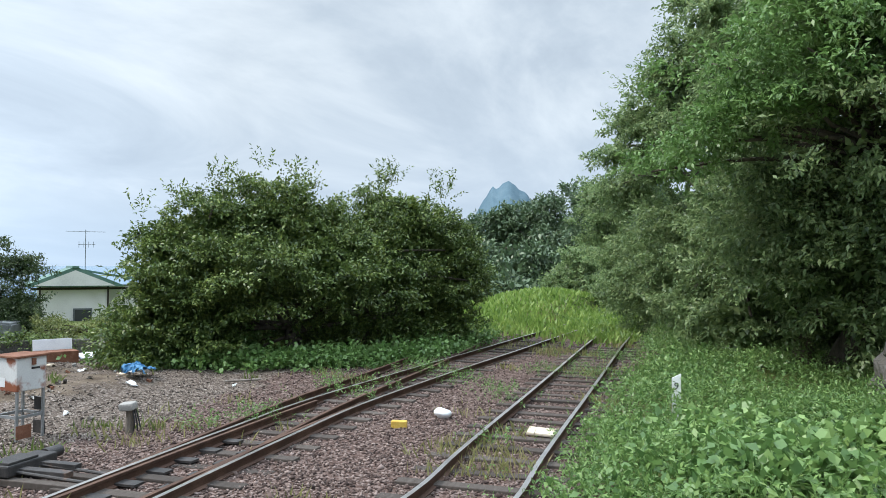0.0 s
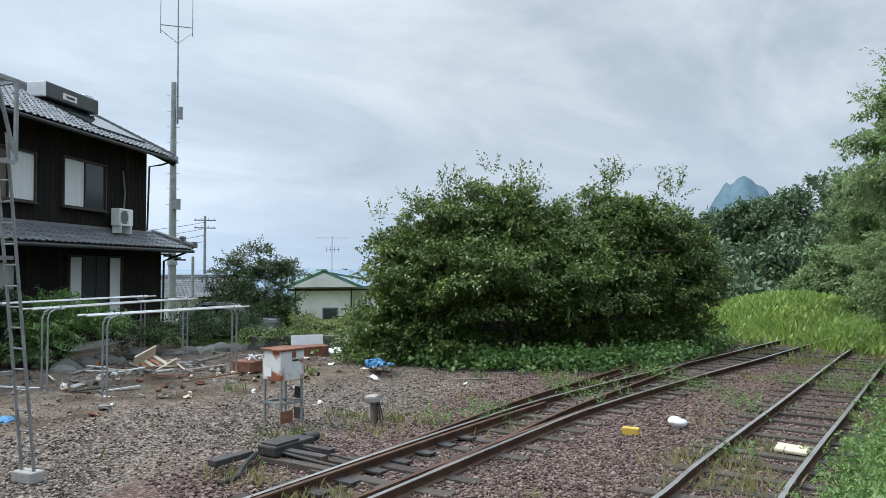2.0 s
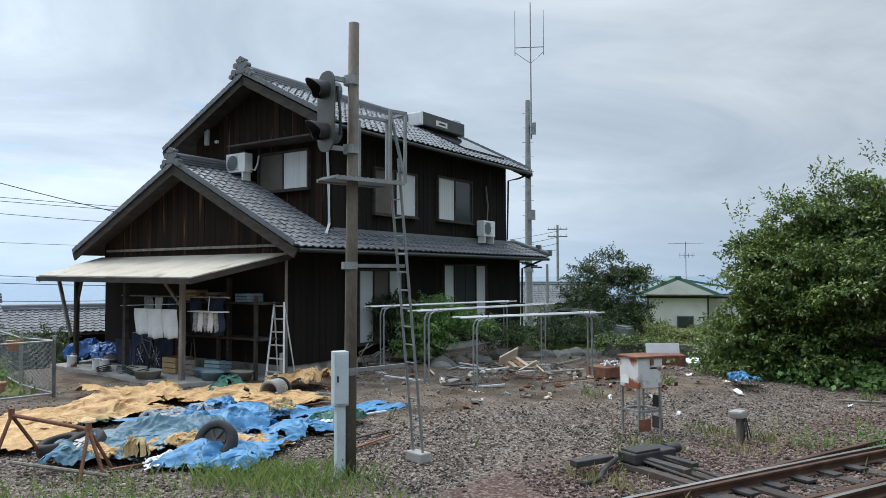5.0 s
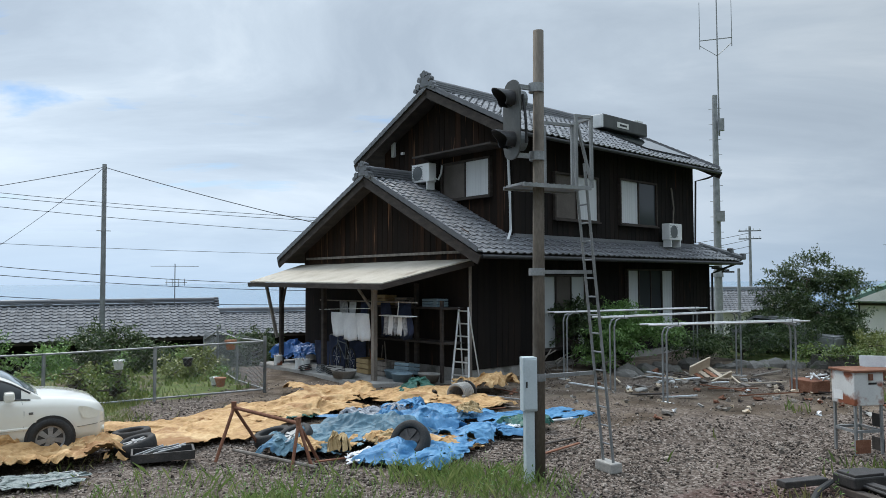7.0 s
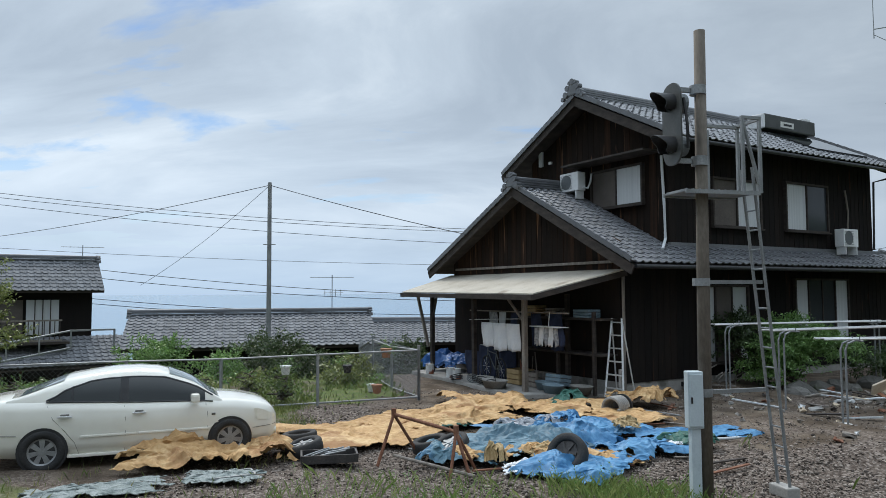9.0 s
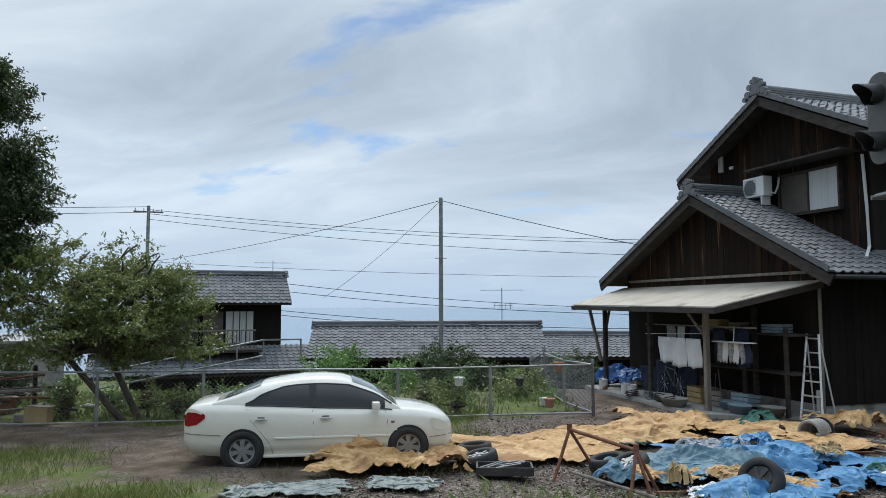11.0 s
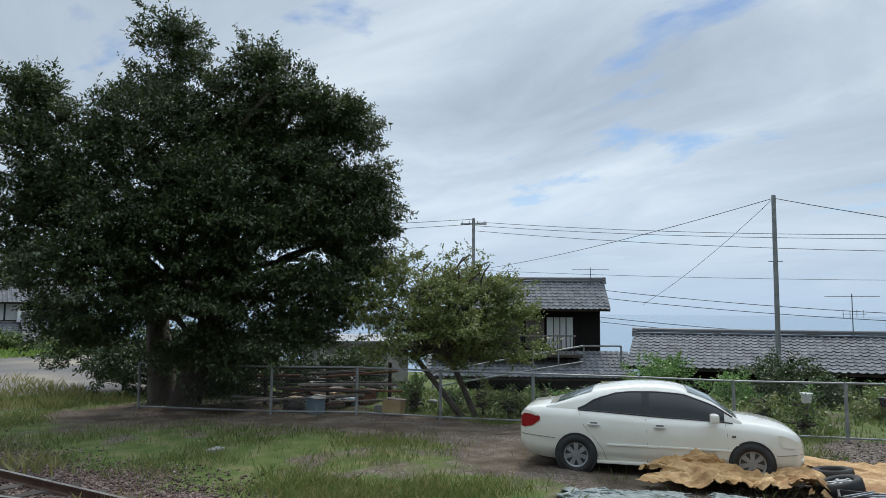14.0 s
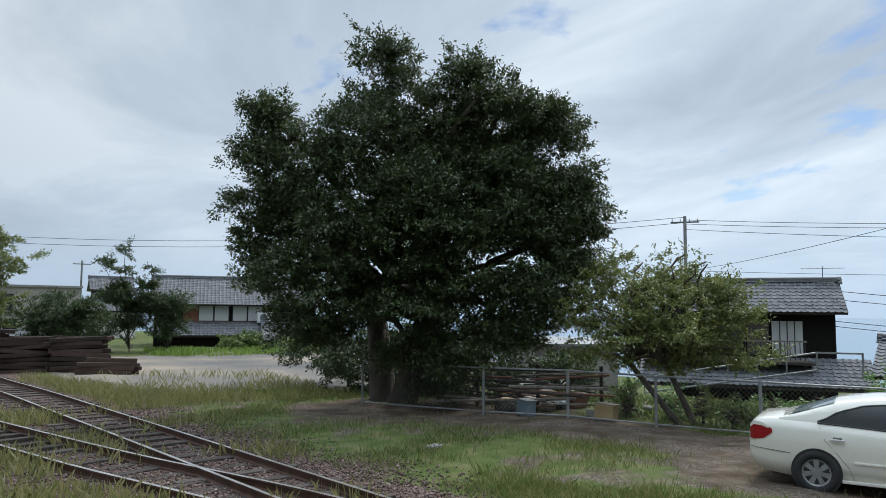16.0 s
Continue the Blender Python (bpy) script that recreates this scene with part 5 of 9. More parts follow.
def wheel(x, s):
    w = part("wheel", bmesh.new(), M["rubber"], car)
    bm = bmesh.new()
    ring = [(0.20, -0.09), (0.29, -0.095), (0.315, -0.06), (0.318, 0.06), (0.29, 0.095), (0.20, 0.09)]
    rows = []
    for k in range(32):
        a = 2 * math.pi * k / 32
        rows.append([bm.verts.new((x + r * math.cos(a), s * 0.775 + o, 0.315 + r * math.sin(a))) for r, o in ring])
    for k in range(32):
        for j in range(6):
            bm.faces.new((rows[k][j], rows[k][(j + 1) % 6], rows[(k + 1) % 32][(j + 1) % 6], rows[(k + 1) % 32][j]))
    bmesh.ops.recalc_face_normals(bm, faces=bm.faces)
    part("tyre", bm, M["rubber"], w, smooth=True)
    bm = bmesh.new()
    rod(bm, (x, s * 0.70, 0.315), (x, s * 0.830, 0.315), 0.195, 0.195, 32)
    part("hub", bm, M["black"], w)
    for k in range(7):
        bm = bmesh.new()
        m = Matrix.Translation((x, s * 0.850, 0.315)) @ Matrix.Rotation(2 * math.pi * k / 7, 4, "Y")
        bmx = [(-0.026, 0.04), (0.026, 0.04), (0.040, 0.175), (-0.040, 0.175)]
        vs = [bm.verts.new(m @ Vector((a, 0, b))) for a, b in bmx]
        vs2 = [bm.verts.new(m @ Vector((a * 1.1, -s * 0.03, b))) for a, b in bmx]
        bm.faces.new(vs)
        for i in range(4):
            bm.faces.new((vs[i], vs2[i], vs2[(i + 1) % 4], vs[(i + 1) % 4]))
        bmesh.ops.recalc_face_normals(bm, faces=bm.faces)
        part("spoke", bm, M["wheelsilver"], w)
    part("hub_cap", rodded((x, s * 0.80, 0.315), (x, s * 0.862, 0.315), 0.06, 0.05, 16), M["wheelsilver"], w)
    bm = bmesh.new()
    rim = [bm.verts.new((x + r * math.cos(a), s * o, 0.315 + r * math.sin(a))) for a in (2 * math.pi * k / 32 for k in range(32)) for r, o in ((0.175, 0.845), (0.205, 0.860))]
    for k in range(32):
        a, b = 2 * k, (2 * k + 2) % 64
        bm.faces.new((rim[a], rim[a + 1], rim[b + 1], rim[b]))
    bmesh.ops.recalc_face_normals(bm, faces=bm.faces)
    part("rim", bm, M["wheelsilver"], w, "silver wheel rim")


for x in (-1.35, 1.35):
    for s in (-1, 1):
        half = car_section(x)[0]
        bm = bmesh.new()
        rod(bm, (x, s * 0.60, 0.32), (x, s * (half + 0.007), 0.32), 0.345, 0.345, 40)
        part("wheel_arch", bm, M["black"], car, "dark wheel arch")
        wheel(x, s)
for s in (-1, 1):
    part("mirror", boxed(0.80, s * 0.93, 1.0, 0.14, 0.20, 0.14, bevel=0.04), M["carpaint"], car)
    bm = bmesh.new()
    rings = []
    for x, z0, z1 in ((-2.285, 0.72, 0.90), (-2.22, 0.715, 0.98), (-2.08, 0.74, 0.965), (-1.95, 0.84, 0.90)):
        h = car_section(x)[0]
        rings.append([bm.verts.new((nose(x), s * (h * 1.0 + 0.006), z)) for z in (z0, z1)])
    for a, b in zip(rings, rings[1:]):
        bm.faces.new((a[0], b[0], b[1], a[1]))
    lamp = part("tail_lamp", bm, M["redlens"], car, "red tail lamp with a clear upper edge")
    bm = bmesh.new()
    rings = []
    for x, z0, z1 in ((-2.28, 0.885, 0.935), (-2.22, 0.94, 1.0), (-2.10, 0.935, 0.985), (-2.0, 0.90, 0.93)):
        h = car_section(x)[0]
        rings.append([bm.verts.new((x, s * (h * 1.0 + 0.009), z)) for z in (z0, z1)])
    for a, b in zip(rings, rings[1:]):
        bm.faces.new((a[0], b[0], b[1], a[1]))
    part("clear_lens", bm, M["clearlens"], lamp)
    bm = bmesh.new()
    rings = []
    for x, z0, z1 in ((1.74, 0.73, 0.765), (1.82, 0.59, 0.765), (1.95, 0.565, 0.735), (2.08, 0.565, 0.69), (2.18, 0.58, 0.65), (2.25, 0.60, 0.63)):
        h = car_section(x)[0]
        rings.append([bm.verts.new((nose(x), s * (h * 1.0 + 0.006), z)) for z in (z0, z1)])
    for a, b in zip(rings, rings[1:]):
        bm.faces.new((a[0], b[0], b[1], a[1]))
    part("headlamp", bm, M["clearlens"], car, "clear headlamp")
    part("side_repeater", boxed(1.09, s * (body_y(1.09, 0.72) + 0.004), 0.72, 0.06, 0.012, 0.035, bevel=0.005), M["seam"], car)
    part("fog_lamp", rodded((nose(2.18), s * 0.60, 0.36), (nose(2.28), s * 0.60, 0.36), 0.06, 0.05, 14), M["clearlens"], car)
    for x in (-1.06, -0.02):
        # raised darker block that stands for the shadow behind the handle
        part("handle_recess", boxed(x, s * 0.838, 0.825, 0.12, 0.03, 0.05, bevel=0.012), M["seam"], car)
        part("door_handle", boxed(x, s * 0.868, 0.812, 0.20, 0.03, 0.03, bevel=0.01), M["alu"], car, "chrome door handle")
    for x0, x1 in ((-0.85, -0.06), (-0.03, 1.05)):
        part("side_moulding", boxed((x0 + x1) / 2, s * 0.846, 0.50, x1 - x0, 0.022, 0.035, bevel=0.008), M["carpaint"], car)
    seam = bmesh.new()
    for pts in ([(-0.22, 0.24), (-0.21, 0.5), (-0.22, 0.75), (-0.24, 0.93)], [(0.96, 0.27), (1.0, 0.5), (1.0, 0.75), (0.97, 0.90)], [(-0.86, 0.24), (-0.92, 0.42), (-1.06, 0.6), (-1.22, 0.78), (-1.30, 0.98)]):
        tube(seam, [(x, s * (body_y(x, z) + 0.0005), z) for x, z in pts], 0.004, 5)
    part("door_seam", seam, M["seam"], car)
    for x0, x1, z0, z1 in ((1.72, 2.27, 0.455, 0.475), (-2.27, -1.70, 0.60, 0.565)):
        pts = [(nose(x0 + (x1 - x0) * k / 7), s * (car_section(x0 + (x1 - x0) * k / 7)[0] + 0.001), z0 + (z1 - z0) * k / 7) for k in range(8)]
        part("bumper_crease", tubed(pts, 0.0045, 5), M["seam"], car)
    part("window_trim", tubed([cabin_point(-1.32 + 2.40 * k / 20, glass_top(-1.32 + 2.40 * k / 20) + 0.03, s, 0.005) for k in range(21)], 0.014, 6), M["black"], car, "black window trim")
    part("window_trim", tubed([cabin_point(-1.32 + 2.40 * k / 16, 0.05, s, 0.006) for k in range(17)], 0.011, 6), M["black"], car, "black window trim")
    part("sill", boxed(-0.02, s * 0.80, 0.215, 2.0, 0.06, 0.05, bevel=0.015), M["carpaint"], car)

# ---------------------------------------------------------------- wire fence
fence = thing("wire_fence", Matrix(), "low grey steel fence with chain-link mesh round the garden", "fence")


def mesh_panel(a, b, h, cell=0.11):
    """Diamond wire between two posts, as thin crossing ribbons."""
    a, b = Vector(a), Vector(b)
    l = (b - a).length
    d = (b - a) / l
    n = Vector((-d.y, d.x, 0)) * 0.0026
    verts, faces = [], []
    k = -int(h / cell)
    while k * cell < l:
        for sgn in (1, -1):
            s0, s1 = k * cell, k * cell + h
            z0, z1 = (0, h) if sgn > 0 else (h, 0)
            lo, hi = max(s0, 0), min(s1, l)
            if hi - lo > 0.02:
                za = z0 + (z1 - z0) * (lo - s0) / h
                zb = z0 + (z1 - z0) * (hi - s0) / h
                p, q = a + d * lo + Vector((0, 0, za + 0.05)), a + d * hi + Vector((0, 0, zb + 0.05))
                i = len(verts)
                w = Vector((0, 0, 0.0026))
                verts += [p - w, q - w, q + w, p + w, p - n, q - n, q + n, p + n]
                faces += [(i, i + 1, i + 2, i + 3), (i + 4, i + 5, i + 6, i + 7)]
        k += 1
    ob = data_part("wire_mesh", [tuple(v) for v in verts], faces, M["galv"], fence)
    ob["kind"] = "stuff"


def fence_run(line, h=1.2, rails=(1.2, 0.08), mesh=True):
    for x, y in line:
        z = float(ground_z(x, y))
        part("post", rodded((x, y, z - 0.2), (x, y, z + h + 0.02), 0.038, seg=8), M["galv"], fence)
    for (ax, ay), (bx, by) in zip(line, line[1:]):
        za, zb = float(ground_z(ax, ay)), float(ground_z(bx, by))
        for r in rails:
            part("rail", rodded((ax, ay, za + r), (bx, by, zb + r), 0.022, seg=6), M["galv"], fence)
        if mesh:
            mesh_panel((ax, ay, (za + zb) / 2), (bx, by, (za + zb) / 2), h - 0.08)


fence_run(FENCE)
fence_run([(-17.45, -3.75), (-20.0, -5.0), (-22.6, -6.2), (-26.5, -7.7)], h=1.3)

# ---------------------------------------------------------------- fittings of the house
bm = boxed(8.85, 2.75, 8.40, 2.9, 0.55, 0.50, bevel=0.04)
heater = part("solar_heater", bm, M["heater"], house, "grey solar water heater with a white end cap")
part("end_cap", boxed(7.35, 2.75, 8.38, 0.14, 0.60, 0.50, bevel=0.05), M["white"], heater)
part("maker_plate", boxed(8.65, 2.47, 8.36, 0.75, 0.012, 0.2), M["plaster"], heater, "pale plate with dark bars")
part("plate_bar", boxed(8.67, 2.461, 8.36, 0.45, 0.006, 0.07), M["black"], heater)
part("top_box", boxed(9.95, 2.80, 8.68, 0.5, 0.45, 0.16, bevel=0.03), M["white"], heater)
slope = math.atan2(HR - HE, W / 2)
part("collector_panel", boxed(0, 0, 0, 2.9, 1.9, 0.09, Matrix.Translation((8.85, 1.55, 7.52)) @ Matrix.Rotation(slope, 4, "X")), M["carglass"], heater)


def air_conditioner(m, label):
    t = thing("air_conditioner", HOUSE @ m, label, "air conditioner", "outdoor units")
    part("case", boxed(0, 0, 0.28, 0.80, 0.30, 0.56, bevel=0.02), M["white"], t)
    bm = bmesh.new()
    for k in range(9):
        box(bm, -0.12, -0.155, 0.08 + k * 0.05, 0.48, 0.012, 0.012)
    rod(bm, (-0.12, -0.150, 0.28), (-0.12, -0.158, 0.28), 0.22, 0.22, 24)
    part("grille", bm, M["steelgrey"], t)
    for x in (-0.30, 0.30):
        part("bracket", boxed(x, 0, -0.12, 0.04, 0.30, 0.24), M["white"], t)
    part("pipe", tubed([(0.42, 0.05, 0.1), (0.55, 0.1, 0.05), (0.56, 0.2, 0.25), (0.5, 0.3, 0.5)], 0.03), M["blind"], t)


air_conditioner(pose(0.22, 4.0, 5.66, 0, 0, -90), "white outdoor air conditioner bracketed to the black gable wall")
air_conditioner(pose(8.35, 0.38, 4.02, 0, 0, 0), "white outdoor air conditioner on the tiled pent roof")
bm = tubed([(L - 0.1, -0.02, HE - 0.08), (L - 0.35, 0.3, HE - 0.25), (L - 0.62, 0.62, HE - 0.35), (L - 0.62, 0.68, 4.0)], 0.035)
part("downpipe", bm, M["black"], house)
part("downpipe", tubed([(0.62, 0.9, 6.3), (0.60, 0.82, 5.0), (0.60, 0.80, 4.05), (0.3, 0.6, 3.85), (0.1, 0.45, 3.75)], 0.038), M["blind"], house, "pale downpipe")
part("downpipe", tubed([(12.1, -0.1, EZ - 0.05), (11.7, 0.4, 3.0), (11.66, 0.66, 2.9), (11.66, 0.68, 0.3)], 0.04), M["black"], house)
part("downpipe", tubed([(-1.06, 0.72, 3.1), (-1.06, 0.72, 0.2)], 0.04), M["greywood"], house)
part("gutter", rodded((0.0, -0.05, HE - 0.06), (L, -0.05, HE - 0.06), 0.055), M["black"], house)
part("gutter", rodded((-1.6, EV - 0.05, EZ - 0.06), (12.2, EV - 0.05, EZ - 0.06), 0.055), M["black"], house)
part("gable_vent", boxed(0.62, 5.97, 7.07, 0.10, 0.16, 0.66, bevel=0.02), M["blind"], house, "pale narrow vent")
part("wall_box", boxed(0.62, 5.5, 6.80, 0.08, 0.12, 0.08), M["white"], house)
part("cable", tubed([(8.9, 0.7, 5.9), (8.98, 0.66, 5.2), (8.85, 0.62, 4.5), (8.8, 0.5, 4.2)], 0.03), M["greywood"], house)
bm = bmesh.new()
for k in range(4):
    box(bm, 11.9, 0.15 + 0.2 * k, 2.95 + 0.07 * k, 0.9, 0.05, 0.06)
part("eave_brackets", bm, M["darkwood"], house)
part("vent_grille", boxed(1.2, 0.50, 0.2, 0.30, 0.6, 0.12), M["black"], house)

# lean-to canopy over the front of the wing
canopy = thing("canopy", HOUSE, "weathered lean-to canopy on old wooden posts over the drying place", "canopy")
slab("roof_sheet", [(-1.0, 0.62, 3.24), (-1.0, 9.0, 3.24), (-3.1, 8.7, 2.68), (-3.3, 1.55, 2.62)], 0.03, M["canopy"], canopy, "pale weathered sheet")
for a, b in (((-3.12, 8.72, 2.58), (-3.32, 1.52, 2.52)), ((-3.3, 1.56, 2.52), (-1.0, 0.66, 3.12)), ((-3.1, 8.7, 2.56), (-1.05, 9.0, 3.1)), ((-2.75, 2.75, 2.60), (-1.05, 2.75, 3.05)), ((-2.7, 5.2, 2.60), (-1.05, 5.2, 3.05))):
    d = Vector(b) - Vector(a)
    m = Matrix.Translation((Vector(a) + Vector(b)) / 2) @ d.to_track_quat("X", "Z").to_matrix().to_4x4()
    part("beam", boxed(0, 0, 0, d.length, 0.08, 0.13, m), M["darkwood"], canopy)
for u, v, r, mat in ((-2.75, 2.58, 0.06, "greywood"), (-2.35, 8.0, 0.06, "darkwood"), (-1.45, 2.4, 0.055, "darkwood"), (-2.55, 5.25, 0.06, "darkwood")):
    part("post", boxed(u, v, 1.32, 2 * r, 2 * r, 2.55, bevel=0.01), M[mat], canopy)
part("brace", rodded((-2.75, 2.64, 1.9), (-2.75, 3.36, 2.52), 0.04, seg=6), M["greywood"], canopy)
part("brace", rodded((-2.38, 8.0, 1.6), (-2.6, 7.3, 2.55), 0.04, seg=6), M["darkwood"], canopy)
part("brace", boxed(0, 0, 0, 0.08, 0.08, 1.78, Matrix.Translation((-2.5, 8.36, 1.72)) @ Matrix.Rotation(-0.40, 4, "X")), M["greywood"], canopy)
slab_ob = thing("concrete_slab", HOUSE, "low concrete slab under the canopy", "slab")
part("concrete_top", prism([(-3.3, 2.2), (-1.0, 0.9), (-1.0, 8.9), (-2.8, 8.6)], "z", -0.15, 0.08, 0.015), M["concrete"], slab_ob)
shelf = thing("wall_shelf", HOUSE, "dark wooden shelves along the wall loaded with tubs", "shelf")
for z, v0, v1 in ((1.95, 0.95, 4.6), (1.05, 0.95, 4.4)):
    part("shelf_board", boxed(-1.35, (v0 + v1) / 2, z, 0.6, v1 - v0, 0.05), M["darkwood"], shelf)
for v in (1.2, 2.6, 4.3):
    part("upright", boxed(-1.62, v, 1.1, 0.08, 0.08, 2.1), M["darkwood"], shelf)
for u, v, z, w, d_, h, mat, name, label in ((-1.4, 1.7, 1.98, 0.4, 0.55, 0.22, "plastic_blue", "tub", "faded blue tub on the shelf"), (-1.4, 2.9, 1.98, 0.4, 0.5, 0.24, "greywood", "wooden_box", "grey wooden box on the shelf"), (-1.4, 3.9, 1.98, 0.4, 0.6, 0.3, "crate", "cardboard_box", "brown cardboard box on the shelf"), (-1.9, 3.9, 0.09, 0.5, 0.6, 0.42, "crate", "crate", "ochre crate on the slab"), (-1.9, 3.2, 0.09, 0.4, 0.5, 0.4, "greywood", "crate", "grey slatted crate on the slab"), (-1.9, 2.3, 0.2, 0.42, 0.5, 0.30, "plastic_blue", "basket", "tilted grey plastic basket")):
    t = thing(name, HOUSE @ pose(u, v, z, 0, 8 if name == "basket" else 0, rng.uniform(-8, 8)), label, name.replace("_", " "))
    bm = bmesh.new()
    for x, y, sx, sy in ((-w / 2, 0, 0.03, d_), (w / 2, 0, 0.03, d_), (0, -d_ / 2, w, 0.03), (0, d_ / 2, w, 0.03)):
        for k in range(3):
            box(bm, x, y, h * (k + 0.5) / 3, sx, sy, h / 3 - 0.02)
    box(bm, 0, 0, 0.02, w, d_, 0.03)
    part("side_slats", bm, M[mat], t)


def tub(x, y, z, r, h, mat, label, parent_m=HOUSE):
    t = thing("wash_tub", parent_m @ Matrix.Translation((x, y, z)), label, "tub", "tubs under the canopy")
    bm = bmesh.new()
    n = 20
    rows = []
    for rr, zz in ((0.0, 0.01), (r * 0.8, 0.01), (r * 0.82, 0.0), (r, h), (r * 1.06, h + 0.01), (r * 1.04, h - 0.01), (r * 0.95, h - 0.02), (r * 0.77, 0.03), (0.0, 0.03)):
        rows.append([bm.verts.new((rr * 0.8 * math.cos(2 * math.pi * k / n), rr * 1.2 * math.sin(2 * math.pi * k / n), zz)) for k in range(n)])
    for a, b in zip(rows, rows[1:]):
        for k in range(n):
            bm.faces.new((a[k], a[(k + 1) % n], b[(k + 1) % n], b[k]))
    bmesh.ops.remove_doubles(bm, verts=bm.verts, dist=0.0005)
    bmesh.ops.recalc_face_normals(bm, faces=bm.faces)
    part("bowl", bm, M[mat], t, smooth=True)


tub(-2.1, 2.55, 0.09, 0.28, 0.20, "plastic_blue", "faded blue wash tub on the slab")
tub(-2.35, 1.95, 0.09, 0.28, 0.20, "plastic_blue", "blue-grey wash tub on the slab")
tub(-1.85, 1.45, 0.09, 0.28, 0.19, "concrete", "grey wash tub on the slab")
tub(-3.0, 3.6, 0.09, 0.36, 0.20, "concrete", "wide grey tub full of hoses and parts")
tub(-2.7, 4.5, 0.09, 0.26, 0.18, "concrete", "small grey tub on the slab")
for v in (5.9, 6.25, 7.5):
    t = thing("paint_can", HOUSE @ Matrix.Translation((-2.75, v, 0.09)), "stained white paint can on the slab", "can", "cans")
    part("can_body", rodded((0, 0, 0), (0, 0, 0.30), 0.13, seg=14), M["boxpaint"], t)
    part("wire_handle", tubed([(0.13, 0, 0.28), (0.10, 0, 0.36), (-0.10, 0, 0.36), (-0.13, 0, 0.28)], 0.006, 5), M["galv"], t)


def hanging_cloth(u, v, z, w, h, mat, label, name="towel"):
    """A cloth hung over a line, with soft folds."""
    verts, faces = [], []
    n, k = 10, 8
    ph = rng.uniform(0, 6)
    for i in range(n + 1):
        for j in range(k + 1):
            s, tt = i / n, j / k
            verts.append((0.035 * math.sin(s * 9 + ph) * tt + 0.02 * math.sin(s * 4 + tt * 3), (s - 0.5) * w * (1 - 0.05 * tt) + 0.02 * math.sin(tt * 5 + ph), -tt * h + 0.02 * math.sin(s * 7 + ph) * tt))
    for i in range(n):
        for j in range(k):
            a = i * (k + 1) + j
            faces.append((a, a + 1, a + k + 2, a + k + 1))
    t = data_part(name, verts, faces, M[mat], None, smooth=True)
    sol = t.modifiers.new("thickness", "SOLIDIFY")
    sol.thickness = 0.008
    t.matrix_world = HOUSE @ Matrix.Translation((u, v, z))
    tagged(t, label, "towel", "laundry")


line = thing("washing_line", HOUSE, "washing pole and line under the canopy", "washing line")
part("pole", rodded((-2.45, 1.2, 2.12), (-2.45, 5.6, 2.12), 0.018, seg=8), M["greywood"], line)
part("cord", rodded((-2.75, 2.75, 1.95), (-2.55, 5.5, 1.85), 0.008, seg=5), M["white"], line)
for v, w, h in ((4.46, 0.52, 0.68), (3.86, 0.58, 0.76), (3.24, 0.56, 0.74)):
    hanging_cloth(-2.62, v, 1.80, w, h, "cloth", "white towel hanging on the line")
for v, w, h, mat, lab in ((4.9, 0.35, 0.55, "cloth_grey", "grey shirt hanging under the canopy"), (4.45, 0.3, 0.5, "blind", "pale shirt hanging under the canopy"), (3.9, 0.3, 0.6, "cloth_navy", "navy trousers hanging under the canopy"), (2.1, 0.5, 0.95, "cloth_navy", "navy work clothes hanging under the canopy"), (2.9, 0.4, 0.9, "cloth_navy", "navy work clothes hanging in the shade")):
    hanging_cloth(-2.1, v, 2.08, w, h, mat, lab, "garment")
for k, mat in enumerate(("cloth_navy", "cloth_grey", "cloth", "cloth_grey", "cloth", "cloth_grey")):
    hanging_cloth(-2.5, 1.43 + 0.19 * k, 1.76, 0.17, 0.48, mat, "small towel pegged on a hanger", "towel")
t = thing("peg_hanger", HOUSE, "square peg hanger holding small towels", "hanger")
part("frame", boxed(-2.5, 1.92, 1.77, 0.3, 1.2, 0.02), M["white"], t)
part("hook", rodded((-2.5, 1.92, 1.78), (-2.46, 1.92, 2.14), 0.012, seg=6), M["white"], t)
t = thing("bicycle", HOUSE @ pose(-1.9, 5.2, 0.09, 0, 0, 80), "dark bicycle leaning under the canopy", "bicycle")
for x in (-0.5, 0.5):
    bm = bmesh.new()
    tube(bm, [(x + 0.31 * math.cos(a), 0, 0.33 + 0.31 * math.sin(a)) for a in [2 * math.pi * k / 24 for k in range(25)]], 0.02, 6)
    w = part("wheel", bm, M["rubber"], t)
    bm = bmesh.new()
    for k in range(8):
        rod(bm, (x, 0, 0.33), (x + 0.3 * math.cos(k * 0.785), 0, 0.33 + 0.3 * math.sin(k * 0.785)), 0.003, seg=4)
    part("spokes", bm, M["alu"], w)
bm = bmesh.new()
for a, b in (((-0.5, 0, 0.33), (-0.1, 0, 0.3)), ((-0.1, 0, 0.3), (-0.2, 0, 0.85)), ((-0.1, 0, 0.3), (0.38, 0, 0.75)), ((-0.2, 0, 0.75), (0.38, 0, 0.8)), ((0.38, 0, 0.95), (0.5, 0, 0.33)), ((-0.2, 0, 0.75), (-0.5, 0, 0.33))):
    rod(bm, a, b, 0.016, seg=6)
part("bicycle_frame", bm, M["steelgrey"], t)
part("handlebar", tubed([(0.30, -0.28, 1.0), (0.38, -0.15, 0.98), (0.38, 0.15, 0.98), (0.30, 0.28, 1.0)], 0.012), M["alu"], t)
part("saddle", boxed(-0.22, 0, 0.88, 0.26, 0.16, 0.06, bevel=0.02), M["black"], t)

